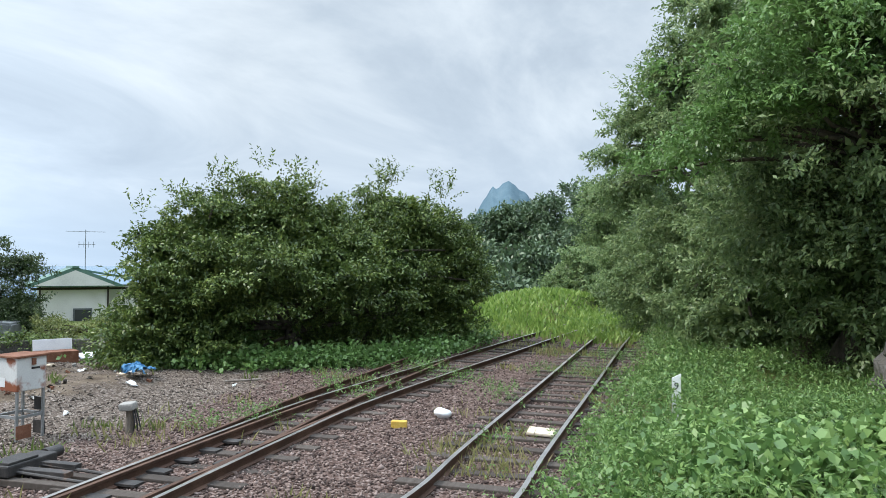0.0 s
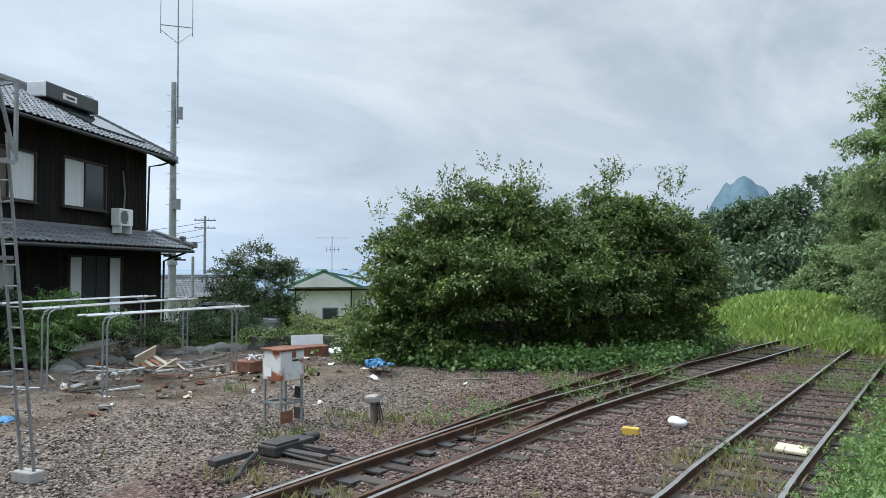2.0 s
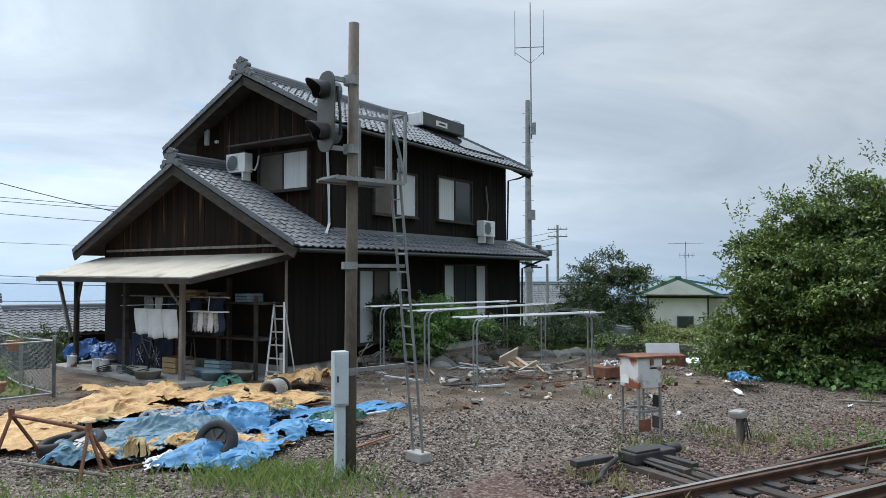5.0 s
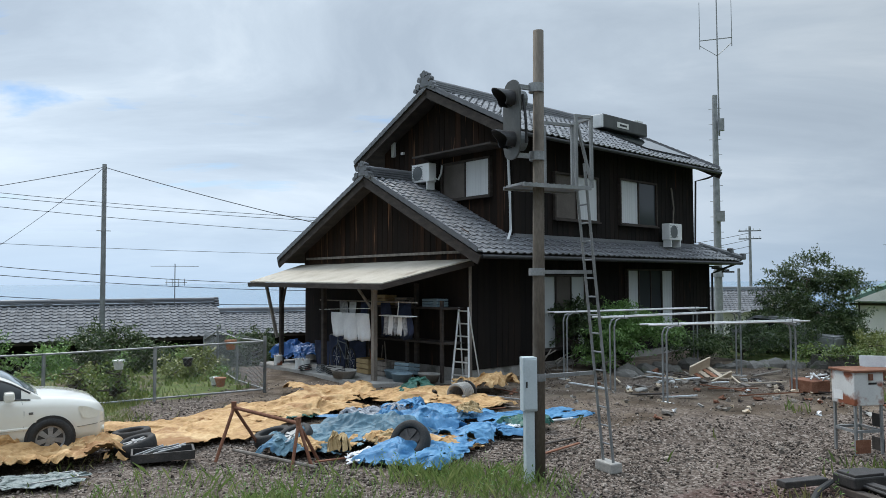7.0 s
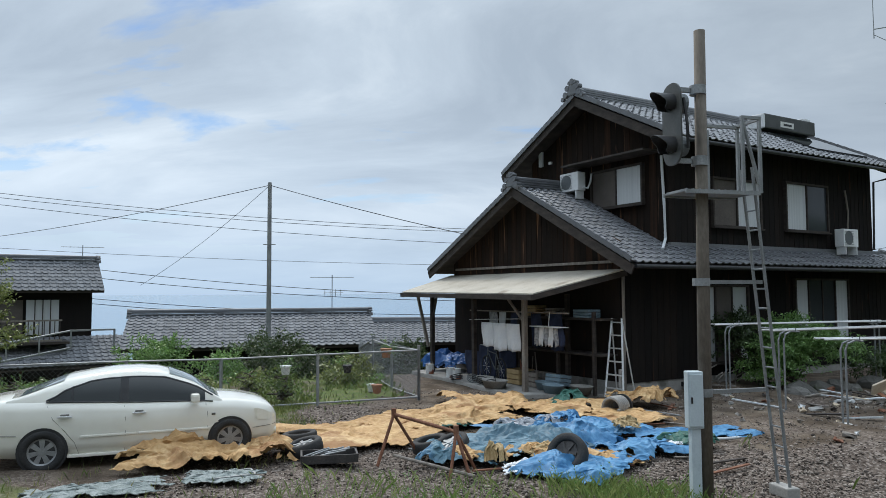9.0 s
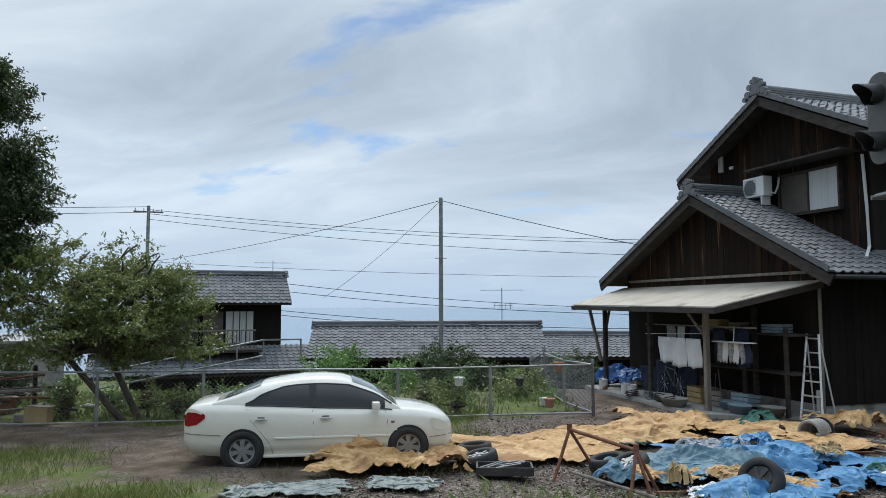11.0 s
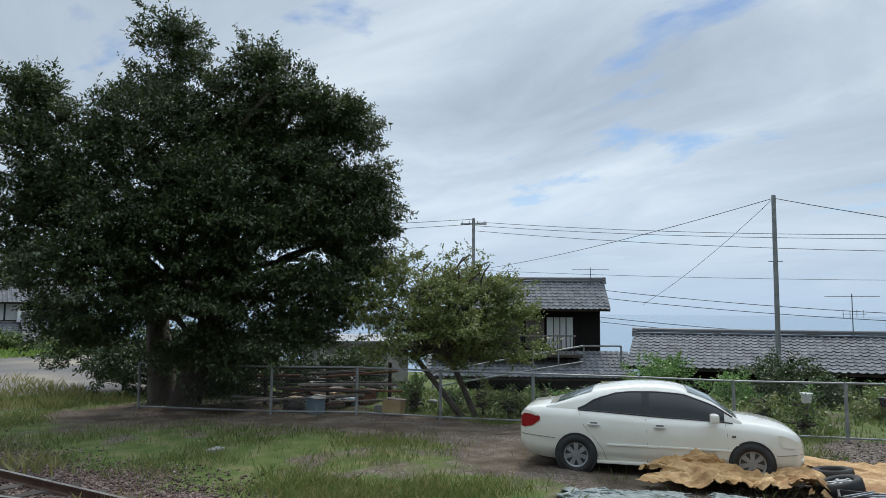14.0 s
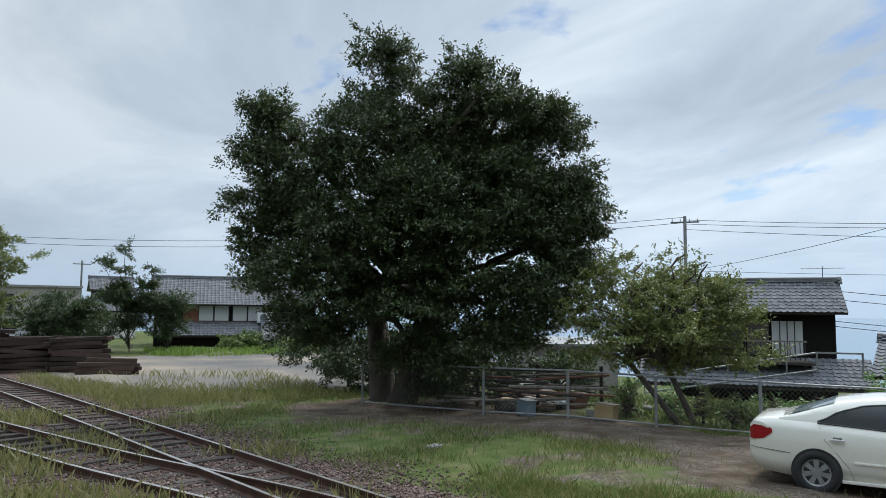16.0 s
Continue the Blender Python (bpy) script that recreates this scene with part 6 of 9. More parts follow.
# poles and sticks standing in the crates, hoses and folded things under the line
for k in range(9):
    u, v = -1.9 + rng.normal(0, 0.1), 3.2 + rng.uniform(0, 0.8)
    t = thing("stick", HOUSE, "old stick standing in a crate", "stick", "sticks in crates")
    part("shaft", rodded((u, v, 0.12), (u + rng.normal(0, 0.10), v + rng.normal(0, 0.25), 0.12 + rng.uniform(0.6, 0.95)), 0.014, seg=6), M[["greywood", "darkwood", "rust"][k % 3]], t)
for k in range(4):
    t = thing("hose_coil", HOUSE @ pose(-2.85 + rng.normal(0, 0.08), 3.9 + 0.55 * k, 0.12, rng.uniform(-25, 25), 0, 0), "coiled dark hose lying on the slab", "hose", "hoses under the canopy")
    part("coil", tubed([((0.19 - 0.004 * (j % 12)) * math.cos(j * 0.52), 0.19 * math.sin(j * 0.52), 0.004 * j) for j in range(37)], 0.014, 6), M[["black", "rubber", "steelgrey", "black"][k]], t)
# step ladder
t = thing("step_ladder", HOUSE @ pose(-1.55, 0.80, 0.08, 0, 0, 4), "aluminium step ladder leaning on the black wall", "ladder")
for s in (-1, 1):
    part("stile", rodded((-0.15, s * 0.29 - 0.32, 0), (0.35, s * 0.16, 1.90), 0.026, seg=6), M["alu"], t)
    part("back_leg", rodded((0.42, s * 0.29 - 0.20, 0), (0.36, s * 0.17, 1.8), 0.02, seg=6), M["alu"], t)
for k in range(6):
    f = (k + 0.7) / 6
    w = 0.29 + (0.16 - 0.29) * f
    part("rung", boxed(-0.15 + 0.5 * f, -0.32 * (1 - f), 1.90 * f, 0.06, 2 * w, 0.03), M["alu"], t)
part("tap_post", boxed(0.1, -0.55, 0.35, 0.09, 0.09, 0.72), M["concrete"], thing("garden_tap", HOUSE @ pose(-1.6, 0.95, 0.05), "grey garden tap post by the wall", "tap"))

# ---------------------------------------------------------------- signal post
SP = (-9.92, 1.41)
sig = thing("railway_signal", pose(SP[0], SP[1], 0, 0, 0, -66), "two-lamp railway signal on a concrete post with ladder and platform", "signal")
part("post", tubed([(0, 0, -0.2), (-0.02, 0.02, 3), (-0.04, 0.04, 6.10)], [0.088, 0.080, 0.072], 16), M["poleconc"], sig, smooth=True)
# local x points the way the lamps face, local y to their right
oval = [(0.21 * math.copysign(abs(math.cos(a)) ** 0.8, math.cos(a)), 4.83 + 0.33 * math.copysign(1, math.sin(a)) * (abs(math.sin(a)) > 0.01) + 0.21 * math.sin(a)) for a in [2 * math.pi * k / 40 for k in range(40)]]
part("backplate", prism(oval, "x", 0.36, 0.385), M["heater"], sig, "dark grey oval backplate")
for z in (5.11, 4.55):
    bm = bmesh.new()
    n = 20
    inner, outer, back = [], [], []
    for k in range(n + 1):
        a = radians(-50 + 280 * k / n)
        reach = 0.14 + 0.15 * max(0, math.sin(a))
        inner.append(bm.verts.new((0.385 + reach, 0.115 * math.cos(a), z + 0.115 * math.sin(a))))
        back.append(bm.verts.new((0.385, 0.13 * math.cos(a), z + 0.13 * math.sin(a))))
        outer.append(bm.verts.new((0.385 + reach, 0.125 * math.cos(a), z + 0.125 * math.sin(a))))
    for k in range(n):
        bm.faces.new((back[k], back[k + 1], outer[k + 1], outer[k]))
        bm.faces.new((outer[k], outer[k + 1], inner[k + 1], inner[k]))
        bm.faces.new((inner[k], inner[k + 1], back[k + 1], back[k]))
    part("hood", bm, M["black"], sig, "black lamp hood")
    part("lens", rodded((0.386, 0, z), (0.41, 0, z), 0.10, 0.09, 20), M["carglass"], sig)
    part("lamp_housing", rodded((0.20, 0, z), (0.36, 0, z), 0.13, 0.15, 16), M["steelgrey"], sig)
for z in (5.30, 4.36):
    part("bracket", boxed(0.18, 0, z, 0.40, 0.05, 0.06), M["galv"], sig)
    part("clamp", rodded((0, 0.03, z - 0.06), (0, 0.03, z + 0.06), 0.105, seg=14), M["galv"], sig)
part("cable", tubed([(0.30, 0.16, 5.15), (0.28, 0.2, 4.8), (0.25, 0.16, 4.5)], 0.02), M["black"], sig)
deck = part("platform", boxed(-0.19, 0, 3.94, 1.10, 0.46, 0.02), M["galv"], sig, "grey steel grating platform")
for y in (-0.25, 0.25):
    part("edge_beam", boxed(-0.19, y, 3.93, 1.10, 0.03, 0.05), M["galv"], deck)
for k in range(12):
    part("grating_bar", boxed(-0.71 + k * 0.094, 0, 3.958, 0.02, 0.46, 0.02), M["galv"], deck)
for x, y, h in ((-0.30, -0.22, 0.82), (-0.52, 0.22, 0.92), (-0.78, -0.22, 0.9), (-0.78, 0.22, 0.9)):
    part("rail_post", boxed(x, y, 3.94 + h / 2 + 0.04, 0.038, 0.038, h + 0.08), M["galv"], sig)
part("handrail", boxed(-0.54, -0.22, 4.90, 0.52, 0.04, 0.04), M["galv"], sig)
part("handrail", boxed(-0.65, 0.22, 4.93, 0.30, 0.04, 0.04), M["galv"], sig)
part("handrail", boxed(-0.78, 0, 4.92, 0.04, 0.48, 0.04), M["galv"], sig)
part("brace", rodded((-0.52, 0.22, 4.9), (-0.76, 0.22, 4.05), 0.025, seg=6), M["galv"], sig)
for y in (-0.11, 0.11):
    part("ladder_stile", rodded((-0.74, y, 4.3), (-1.18, y, 0.05), 0.022, seg=6), M["galv"], sig)
for k in range(15):
    z = 0.35 + k * 0.26
    x = -1.18 + (z - 0.05) / 4.25 * 0.44
    part("ladder_rung", rodded((x, -0.11, z), (x, 0.11, z), 0.012, seg=6), M["galv"], sig)
for z in (2.78, 1.36):
    part("stay", boxed(-0.47, -0.02, z, 0.94, 0.04, 0.05), M["galv"], sig)
    part("clamp", rodded((0, 0.0, z - 0.05), (0, 0.0, z + 0.05), 0.11, seg=14), M["galv"], sig)
part("footing", boxed(-1.18, 0, 0.03, 0.2, 0.36, 0.14, bevel=0.02), M["concrete"], sig)
t = thing("junction_box", pose(SP[0] + 0.08, SP[1] - 0.14, 0, 0, 0, 190), "pale grey equipment box on a steel channel beside the signal post", "equipment box")
part("channel", boxed(0, 0, 0.50, 0.12, 0.12, 1.1), M["boxgrey"], t)
part("case", boxed(0, 0, 1.28, 0.16, 0.20, 0.72, bevel=0.015), M["boxgrey"], t)
part("door", boxed(-0.085, 0, 1.28, 0.02, 0.17, 0.66, bevel=0.006), M["boxgrey"], t)
part("latch", boxed(-0.10, 0.06, 1.28, 0.02, 0.02, 0.08), M["black"], t)

# ---------------------------------------------------------------- relay box, point machine, small trackside things
t = thing("relay_cabinet", pose(-11.12, 6.58, 0.02, 0, 0, 97), "rust-stained white relay cabinet on a tall steel frame", "cabinet")
part("case", boxed(0, 0, 0.98, 0.50, 0.50, 0.50, bevel=0.012), M["boxpaint"], t)
part("lid", boxed(0, 0, 1.245, 0.56, 0.56, 0.035, bevel=0.01), M["rust"], t, "rusty red lid")
part("hasp", boxed(0.02, -0.265, 1.16, 0.06, 0.03, 0.10), M["rust"], t)
part("name_bar", boxed(0.06, -0.252, 1.06, 0.14, 0.006, 0.03), M["black"], t)
part("note", boxed(-0.252, 0.10, 0.86, 0.006, 0.2, 0.14), M["white"], t)
for x in (-0.22, 0.22):
    for y in (-0.22, 0.22):
        part("leg", boxed(x, y, 0.38, 0.034, 0.034, 0.78), M["galv"], t)
for y in (-0.22, 0.22):
    part("stretcher", boxed(0, y, 0.34, 0.46, 0.03, 0.04), M["galv"], t)
for x in (-0.22, 0.22):
    part("stretcher", boxed(x, 0, 0.34, 0.03, 0.46, 0.04), M["galv"], t)
part("plate", boxed(-0.12, -0.245, 0.12, 0.25, 0.012, 0.2), M["rust"], t)
part("plate", boxed(0.24, -0.12, 0.12, 0.012, 0.25, 0.2), M["iron"], t)
part("plate", boxed(0.24, -0.10, 0.48, 0.012, 0.18, 0.2), M["iron"], t)

t = thing("point_machine", pose(-9.08, 5.22, -0.01, 0, 0, 104) @ Matrix.Diagonal((0.82, 0.82, 0.70, 1)), "black greasy point machine on timbers beside the switch", "point machine")
part("motor_case", boxed(0.25, -0.05, 0.24, 0.95, 0.42, 0.20, bevel=0.03), M["iron"], t)
part("case_lid", boxed(0.1, -0.05, 0.36, 0.55, 0.36, 0.05, bevel=0.015), M["iron"], t)
part("motor", rodded((0.72, 0.0, 0.26), (1.02, 0.0, 0.26), 0.11, seg=18), M["iron"], t)
part("lever_arm", boxed(-0.75, 0.2, 0.20, 0.8, 0.2, 0.12, bevel=0.02), M["iron"], t)
for x in (-0.15, 0.3):
    part("bearer", boxed(x, -0.70, 0.06, 0.18, 1.8, 0.12, bevel=0.015), M["sleeper"], t)
    part("drive_rod", rodded((x + 0.1, -0.2, 0.2), (x + 0.12, -1.6, 0.12), 0.03, seg=8), M["iron"], t)
part("channel", boxed(0.05, -0.65, 0.20, 0.16, 0.9, 0.10, bevel=0.01), M["iron"], t)
part("channel", boxed(0.45, -0.55, 0.20, 0.14, 0.7, 0.10, bevel=0.01), M["iron"], t)
part("conduit", tubed([(-0.3, 0.1, 0.2), (-0.7, -0.05, 0.12), (-1.1, -0.35, 0.06), (-1.5, -0.4, 0.03)], 0.045), M["rubber"], t)
# switch blades and slide plates on the siding
sw = thing("switch_blades", Matrix(), "greased switch blades and slide plates inside the siding rails", "switch", kind="structure")
for p, d in curve_points([(-6.6, 3.2), (-7.05, 5.0), (-7.85, 8.4)], 0.55):
    a = math.atan2(d.y, d.x)
    for s in (-0.36, 0.36):
        part("slide_plate", boxed(0, s, 0.045, 0.18, 0.40, 0.03, Matrix.Translation((p.x, p.y, 0)) @ Matrix.Rotation(a, 4, "Z")), M["iron"], sw)
for s0, s1 in ((0.48, 0.40), (-0.40, -0.50)):
    v, f, _, _ = rail_mesh([(p + Vector((-d.y, d.x, 0)) * (s0 + (s1 - s0) * i / 12), d) for i, (p, d) in enumerate(curve_points([(-6.6, 3.2), (-7.05, 5.0), (-7.85, 8.4), (-8.38, 11.0)], 0.6))], 0.0, 0.014)
    data_part("switch_blade", v, f, M["rail"], sw)

t = thing("cable_stump", pose(-10.12, 7.76, 0), "short weathered post with cables and a broken cap", "post")
part("post", rodded((0, 0, -0.1), (0.02, 0.0, 0.36), 0.07, 0.065, 10), M["poleconc"], t)
part("cap", boxed(0.05, 0, 0.40, 0.24, 0.18, 0.12, pose(0, 0, 0, 8, -6, 20), 0.03), M["concrete"], t)
for k in range(3):
    part("cable", tubed([(0.08, 0.03 * k, 0.34), (0.13, 0.04 * k, 0.15), (0.10 + 0.03 * k, 0.05 * k, 0.0)], 0.012), M["black"], t)
t = thing("yellow_block", pose(-6.5, 10.1, 0.06, 0, 0, 25), "faded yellow concrete block on the ballast", "block")
part("block_body", boxed(0, 0, 0, 0.26, 0.13, 0.13, bevel=0.015), M["yellow"], t)


def lump(name, at, r, mat, label, category, squash=0.6):
    bm = bmesh.new()
    bmesh.ops.create_icosphere(bm, subdivisions=3, radius=r)
    for v in bm.verts:
        v.co *= 1 + 0.35 * noise.noise(v.co * (2.2 / r) * 0.4 + Vector(at)) + 0.12 * noise.noise(v.co * (7 / r) * 0.4)
        v.co.z *= squash
    ob = part(name, bm, mat, None, smooth=True)
    ob.location = at
    return tagged(ob, label, category)


lump("plastic_bag", (-6.28, 11.14, 0.09), 0.15, M["white"], "crumpled white plastic bag on the ballast", "bag")
t = thing("floor_mat", pose(-4.25, 10.68, 0.09, 4, 3, 15), "pale tan board lying between the rails", "mat")
part("mat_board", boxed(0, 0, 0, 0.42, 0.34, 0.05, bevel=0.02), M["board"], t)
t = thing("distance_marker", pose(-2.6, 12.6, 0, 0, 0, 12), "small white distance marker with the number 9", "marker")
part("plate", prism([(-0.075, 0), (0.075, 0), (0.075, 0.88), (-0.075, 0.80)], "y", -0.02, 0.02, 0.004), M["white"], t)
txt = bpy.data.curves.new("digit", "FONT")
txt.body, txt.size, txt.extrude, txt.align_x = "9", 0.16, 0.002, "CENTER"
digit = new("digit", txt)
digit.data.materials.append(M["black"])
digit.parent = t
digit.matrix_local = Matrix.Translation((0, -0.024, 0.62)) @ Matrix.Rotation(radians(90), 4, "X")

# ---------------------------------------------------------------- drying racks
def rack(a, b, h, extra, label):
    a, b = Vector((*a, 0)), Vector((*b, 0))
    d = (b - a).normalized()
    n = Vector((-d.y, d.x, 0))
    t = thing("drying_rack", Matrix(), label, "drying rack", "drying racks")
    for p, s in ((a, -1), (b, 1)):
        for o in (-0.07, 0.07):
            q = p + n * o
            part("post", tubed([q, q + Vector((0, 0, h - 0.18)), q + Vector((0, 0, h - 0.06)) - d * s * 0.05, q + Vector((0, 0, h)) - d * s * 0.22], 0.02), M["galv"], t)
        arm = p + Vector((0, 0, h)) - d * s * 0.2
        part("arm", rodded(arm - n * 0.30, arm + n * 0.35, 0.016, seg=6), M["galv"], t)
        for k in range(3):
            part("hook", rodded(arm + n * (-0.2 + 0.2 * k), arm + n * (-0.2 + 0.2 * k) + Vector((0, 0, 0.07)), 0.01, seg=5), M["galv"], t)
        bm = bmesh.new()
        box(bm, 0, 0, 0.03, 0.62, 0.5, 0.10, Matrix.Translation(p) @ Matrix.Rotation(rng.uniform(0, 1.5), 4, "Z"), 0.03)
        box(bm, 0, 0, 0.10, 0.34, 0.3, 0.10, Matrix.Translation(p) @ Matrix.Rotation(rng.uniform(0, 1.5), 4, "Z"), 0.03)
        part("base", bm, M["concrete" if extra else "white"], t)
    for o in (-0.18, 0.12):
        part("pole", rodded(a + n * o - d * 0.5 + Vector((0, 0, h + 0.03)), b + n * o + d * 0.3 + Vector((0, 0, h + 0.03 + 0.02 * o)), 0.018, seg=8), M["alu"], t, "white metal pole")


rack((-18.75, 3.65), (-20.9, 7.9), 1.82, True, "steel laundry rack with white poles by the house")
rack((-16.5, 4.25), (-19.0, 8.3), 1.80, True, "steel laundry rack with white poles in the yard")
rack((-14.92, 4.9), (-15.85, 8.1), 1.72, False, "steel laundry rack on white concrete feet in the yard")

# ---------------------------------------------------------------- tarpaulins and junk


def crease(x, y, k):
    """Sharp ridges between smooth hollows, nought to one."""
    return 1 - min(1.0, 1.6 * abs(noise.noise(Vector((x, y, k)))))


def tarp(at, sx, sy, turn, h, mat, label, seed, freq=1.3, name="tarpaulin", n=80):
    """A crumpled sheet lying on the ground: broad swells, long creases, fine wrinkles and a torn outline."""
    own = np.random.default_rng(100 + seed)
    ang = own.uniform(0, math.pi)
    ca, sa = math.cos(ang), math.sin(ang)
    verts, faces = [], []
    for i in range(n + 1):
        for j in range(n + 1):
            a, b = i / n * 2 - 1, j / n * 2 - 1
            x, y = a * sx / 2, b * sy / 2
            wx = x + 0.18 * noise.noise(Vector((x * 1.5, y * 1.5, seed)))
            wy = y + 0.18 * noise.noise(Vector((x * 1.5, y * 1.5, seed + 7)))
            p, q = (wx * ca + wy * sa) * freq, (wy * ca - wx * sa) * freq
            swell = max(0.0, 0.35 + noise.noise(Vector((p * 0.55, q * 0.7, seed * 2.3))))
            edge_ = 1 - max(abs(a), abs(b)) ** 5
            z = h * edge_ * (0.36 * swell + 0.26 * crease(p * 0.5, q * 1.3, seed) * (0.3 + swell))
            z += (0.03 + 0.09 * h) * crease(p * 0.9, q * 2.3, seed + 3) + (0.02 + 0.05 * h) * crease(p * 2.2 + q, q * 3.4, seed + 5) + (0.012 + 0.02 * h) * crease(q * 6.0, p * 4.2, seed + 8) + 0.015
            x += 0.25 * noise.noise(Vector((b * 2.1, seed, a))) * sx / 2 + 0.05 * noise.noise(Vector((b * 9, seed, a * 3)))
            y += 0.25 * noise.noise(Vector((a * 2.1, seed + 9, b))) * sy / 2 + 0.05 * noise.noise(Vector((a * 9, seed + 4, b * 3)))
            verts.append((x, y, z))
    for i in range(n):
        for j in range(n):
            a, b = (i + 0.5) / n * 2 - 1, (j + 0.5) / n * 2 - 1
            torn = noise.noise(Vector((a * 2.6 + seed, b * 2.6, seed * 1.7))) + 0.4 * noise.noise(Vector((a * 8 + seed, b * 8, 2)))
            if max(abs(a), abs(b)) + 0.55 * torn > 1.0:
                continue
            k = i * (n + 1) + j
            faces.append((k, k + n + 1, k + n + 2, k + 1))
    ob = data_part(name, verts, faces, M[mat], None)
    sol = ob.modifiers.new("thickness", "SOLIDIFY")
    sol.thickness = 0.010
    ob.matrix_world = Matrix.Translation((at[0], at[1], float(ground_z(at[0], at[1])) + (at[2] if len(at) > 2 else 0))) @ Matrix.Rotation(radians(turn), 4, "Z")
    return tagged(ob, label, "tarpaulin")


for at, sx, sy, tn, h, mat, lab, sd, fq in (
        ((-13.6, -0.7), 2.2, 2.2, 20, 0.50, "bluetarp", "crumpled faded blue tarpaulin heaped on the gravel", 1, 1.5),
        ((-12.4, -1.2), 1.9, 1.9, 50, 0.75, "bluetarp_old", "blue tarpaulin thrown over junk", 2, 1.4),
        ((-11.2, -0.1), 1.3, 2.0, 60, 0.42, "bluetarp", "torn blue tarpaulin trailing over the gravel", 3, 1.8),
        ((-12.6, 0.85), 1.2, 1.5, 35, 0.34, "bluetarp", "small heap of blue tarpaulin by the signal post", 4, 1.7),
        ((-13.9, 2.0), 1.0, 2.2, 25, 0.2, "bluetarp", "flat blue tarpaulin beside the signal post", 5, 1.5),
        ((-11.7, -2.0), 1.1, 1.3, 0, 0.6, "bluetarp_old", "pale blue sheet over a heap of junk", 6, 1.8),
        ((-14.3, 0.5), 1.2, 1.6, 15, 0.30, "bluetarp", "scrap of blue tarpaulin among ochre sheets", 7, 1.8),
        ((-17.0, -2.2), 2.4, 2.2, 10, 0.48, "orangetarp", "ochre tarpaulin lying in heavy folds", 8, 1.2),
        ((-15.2, -2.4), 1.8, 2.2, 40, 0.36, "orangetarp", "brown folded tarpaulin on the ground", 9, 1.4),
        ((-13.2, -4.2), 2.4, 3.0, 25, 0.20, "orangetarp", "flat ochre tarpaulin on the ground", 10, 1.3),
        ((-14.6, -3.3), 2.0, 1.8, 70, 0.22, "orangetarp", "ochre sheet spread on the ground", 11, 1.5),
        ((-10.9, -5.8), 1.1, 2.5, 28, 0.85, "orangetarp", "crumpled ochre tarpaulin before the white car", 12, 1.6),
        ((-16.7, -0.2), 1.9, 2.0, 50, 0.34, "orangetarp", "ochre tarpaulin near the canopy", 13, 1.3),
        ((-15.5, 0.9), 1.4, 1.6, 20, 0.20, "orangetarp", "flat scrap of ochre sheet", 14, 1.6),
        ((-17.3, 1.4), 1.2, 1.2, 30, 1.6, "orangetarp", "brown tarpaulin draped over a heap", 15, 1.1),
        ((-12.0, 0.3), 1.2, 1.2, 10, 0.20, "orangetarp", "scrap of ochre sheet among blue tarpaulins", 16, 2.0),
        ((-17.3, -0.45), 0.7, 1.4, 40, 0.45, "greentarp", "bundle of dark green netting", 17, 1.7),
        ((-9.1, -6.6), 0.8, 1.8, 30, 0.06, "cloth_net", "pale grey-green net lying flat in the grass", 18, 2.2),
        ((-10.0, -5.2), 0.7, 1.0, 10, 0.10, "cloth_net", "crumpled grey-white net in the grass", 19, 2.2),
        ((-10.9, -0.9), 0.5, 0.7, 10, 0.25, "cloth", "white plastic sheet beside the tyre", 20, 2.4),
        ((-12.8, 1.6), 0.5, 0.6, 10, 0.2, "cloth", "white and red scrap of packaging", 21, 2.4),
        ((-13.95, 10.88, 0.03), 0.5, 0.8, 30, 0.40, "bluetarp", "small blue rag of tarpaulin on the gravel", 22, 2.4)):
    tarp(at, sx, sy, tn, h, mat, lab, sd, fq)
tb = tarp((0, 0), 1.3, 1.9, 0, 1.7, "bluesheet", "blue tarpaulin sheltering things at the corner of the canopy", 15, 1.4)
tb.matrix_world = HOUSE @ pose(-1.7, 7.9, 0.08)


def tyre(at, tilt, turn, rim, label):
    t = thing("tyre", Matrix.Translation(at) @ Matrix.Rotation(radians(turn), 4, "Z") @ Matrix.Rotation(radians(tilt), 4, "X"), label, "tyre", "old tyres")
    bm = bmesh.new()
    ring = [(0.19, -0.07), (0.21, -0.095), (0.28, -0.10), (0.305, -0.075), (0.31, 0.0), (0.305, 0.075), (0.28, 0.10), (0.21, 0.095), (0.19, 0.07), (0.22, 0.0)]
    rows = [[bm.verts.new((r * math.cos(a), r * math.sin(a), o)) for r, o in ring] for a in (2 * math.pi * k / 28 for k in range(28))]
    for k in range(28):
        for j in range(len(ring)):
            bm.faces.new((rows[k][j], rows[k][(j + 1) % len(ring)], rows[(k + 1) % 28][(j + 1) % len(ring)], rows[(k + 1) % 28][j]))
    bmesh.ops.recalc_face_normals(bm, faces=bm.faces)
    part("carcass", bm, M["rubber"], t, smooth=True)
    if rim:
        bm = rodded((0, 0, -0.05), (0, 0, 0.055), 0.195, 0.185, 24)
        for k in range(6):
            m = Matrix.Rotation(k * math.pi / 3, 4, "Z")
            box(bm, 0.10, 0, 0.060, 0.15, 0.045, 0.03, m)
        rod(bm, (0, 0, 0.05), (0, 0, 0.085), 0.05, 0.04, 12)
        part("rim", bm, M[rim], t)


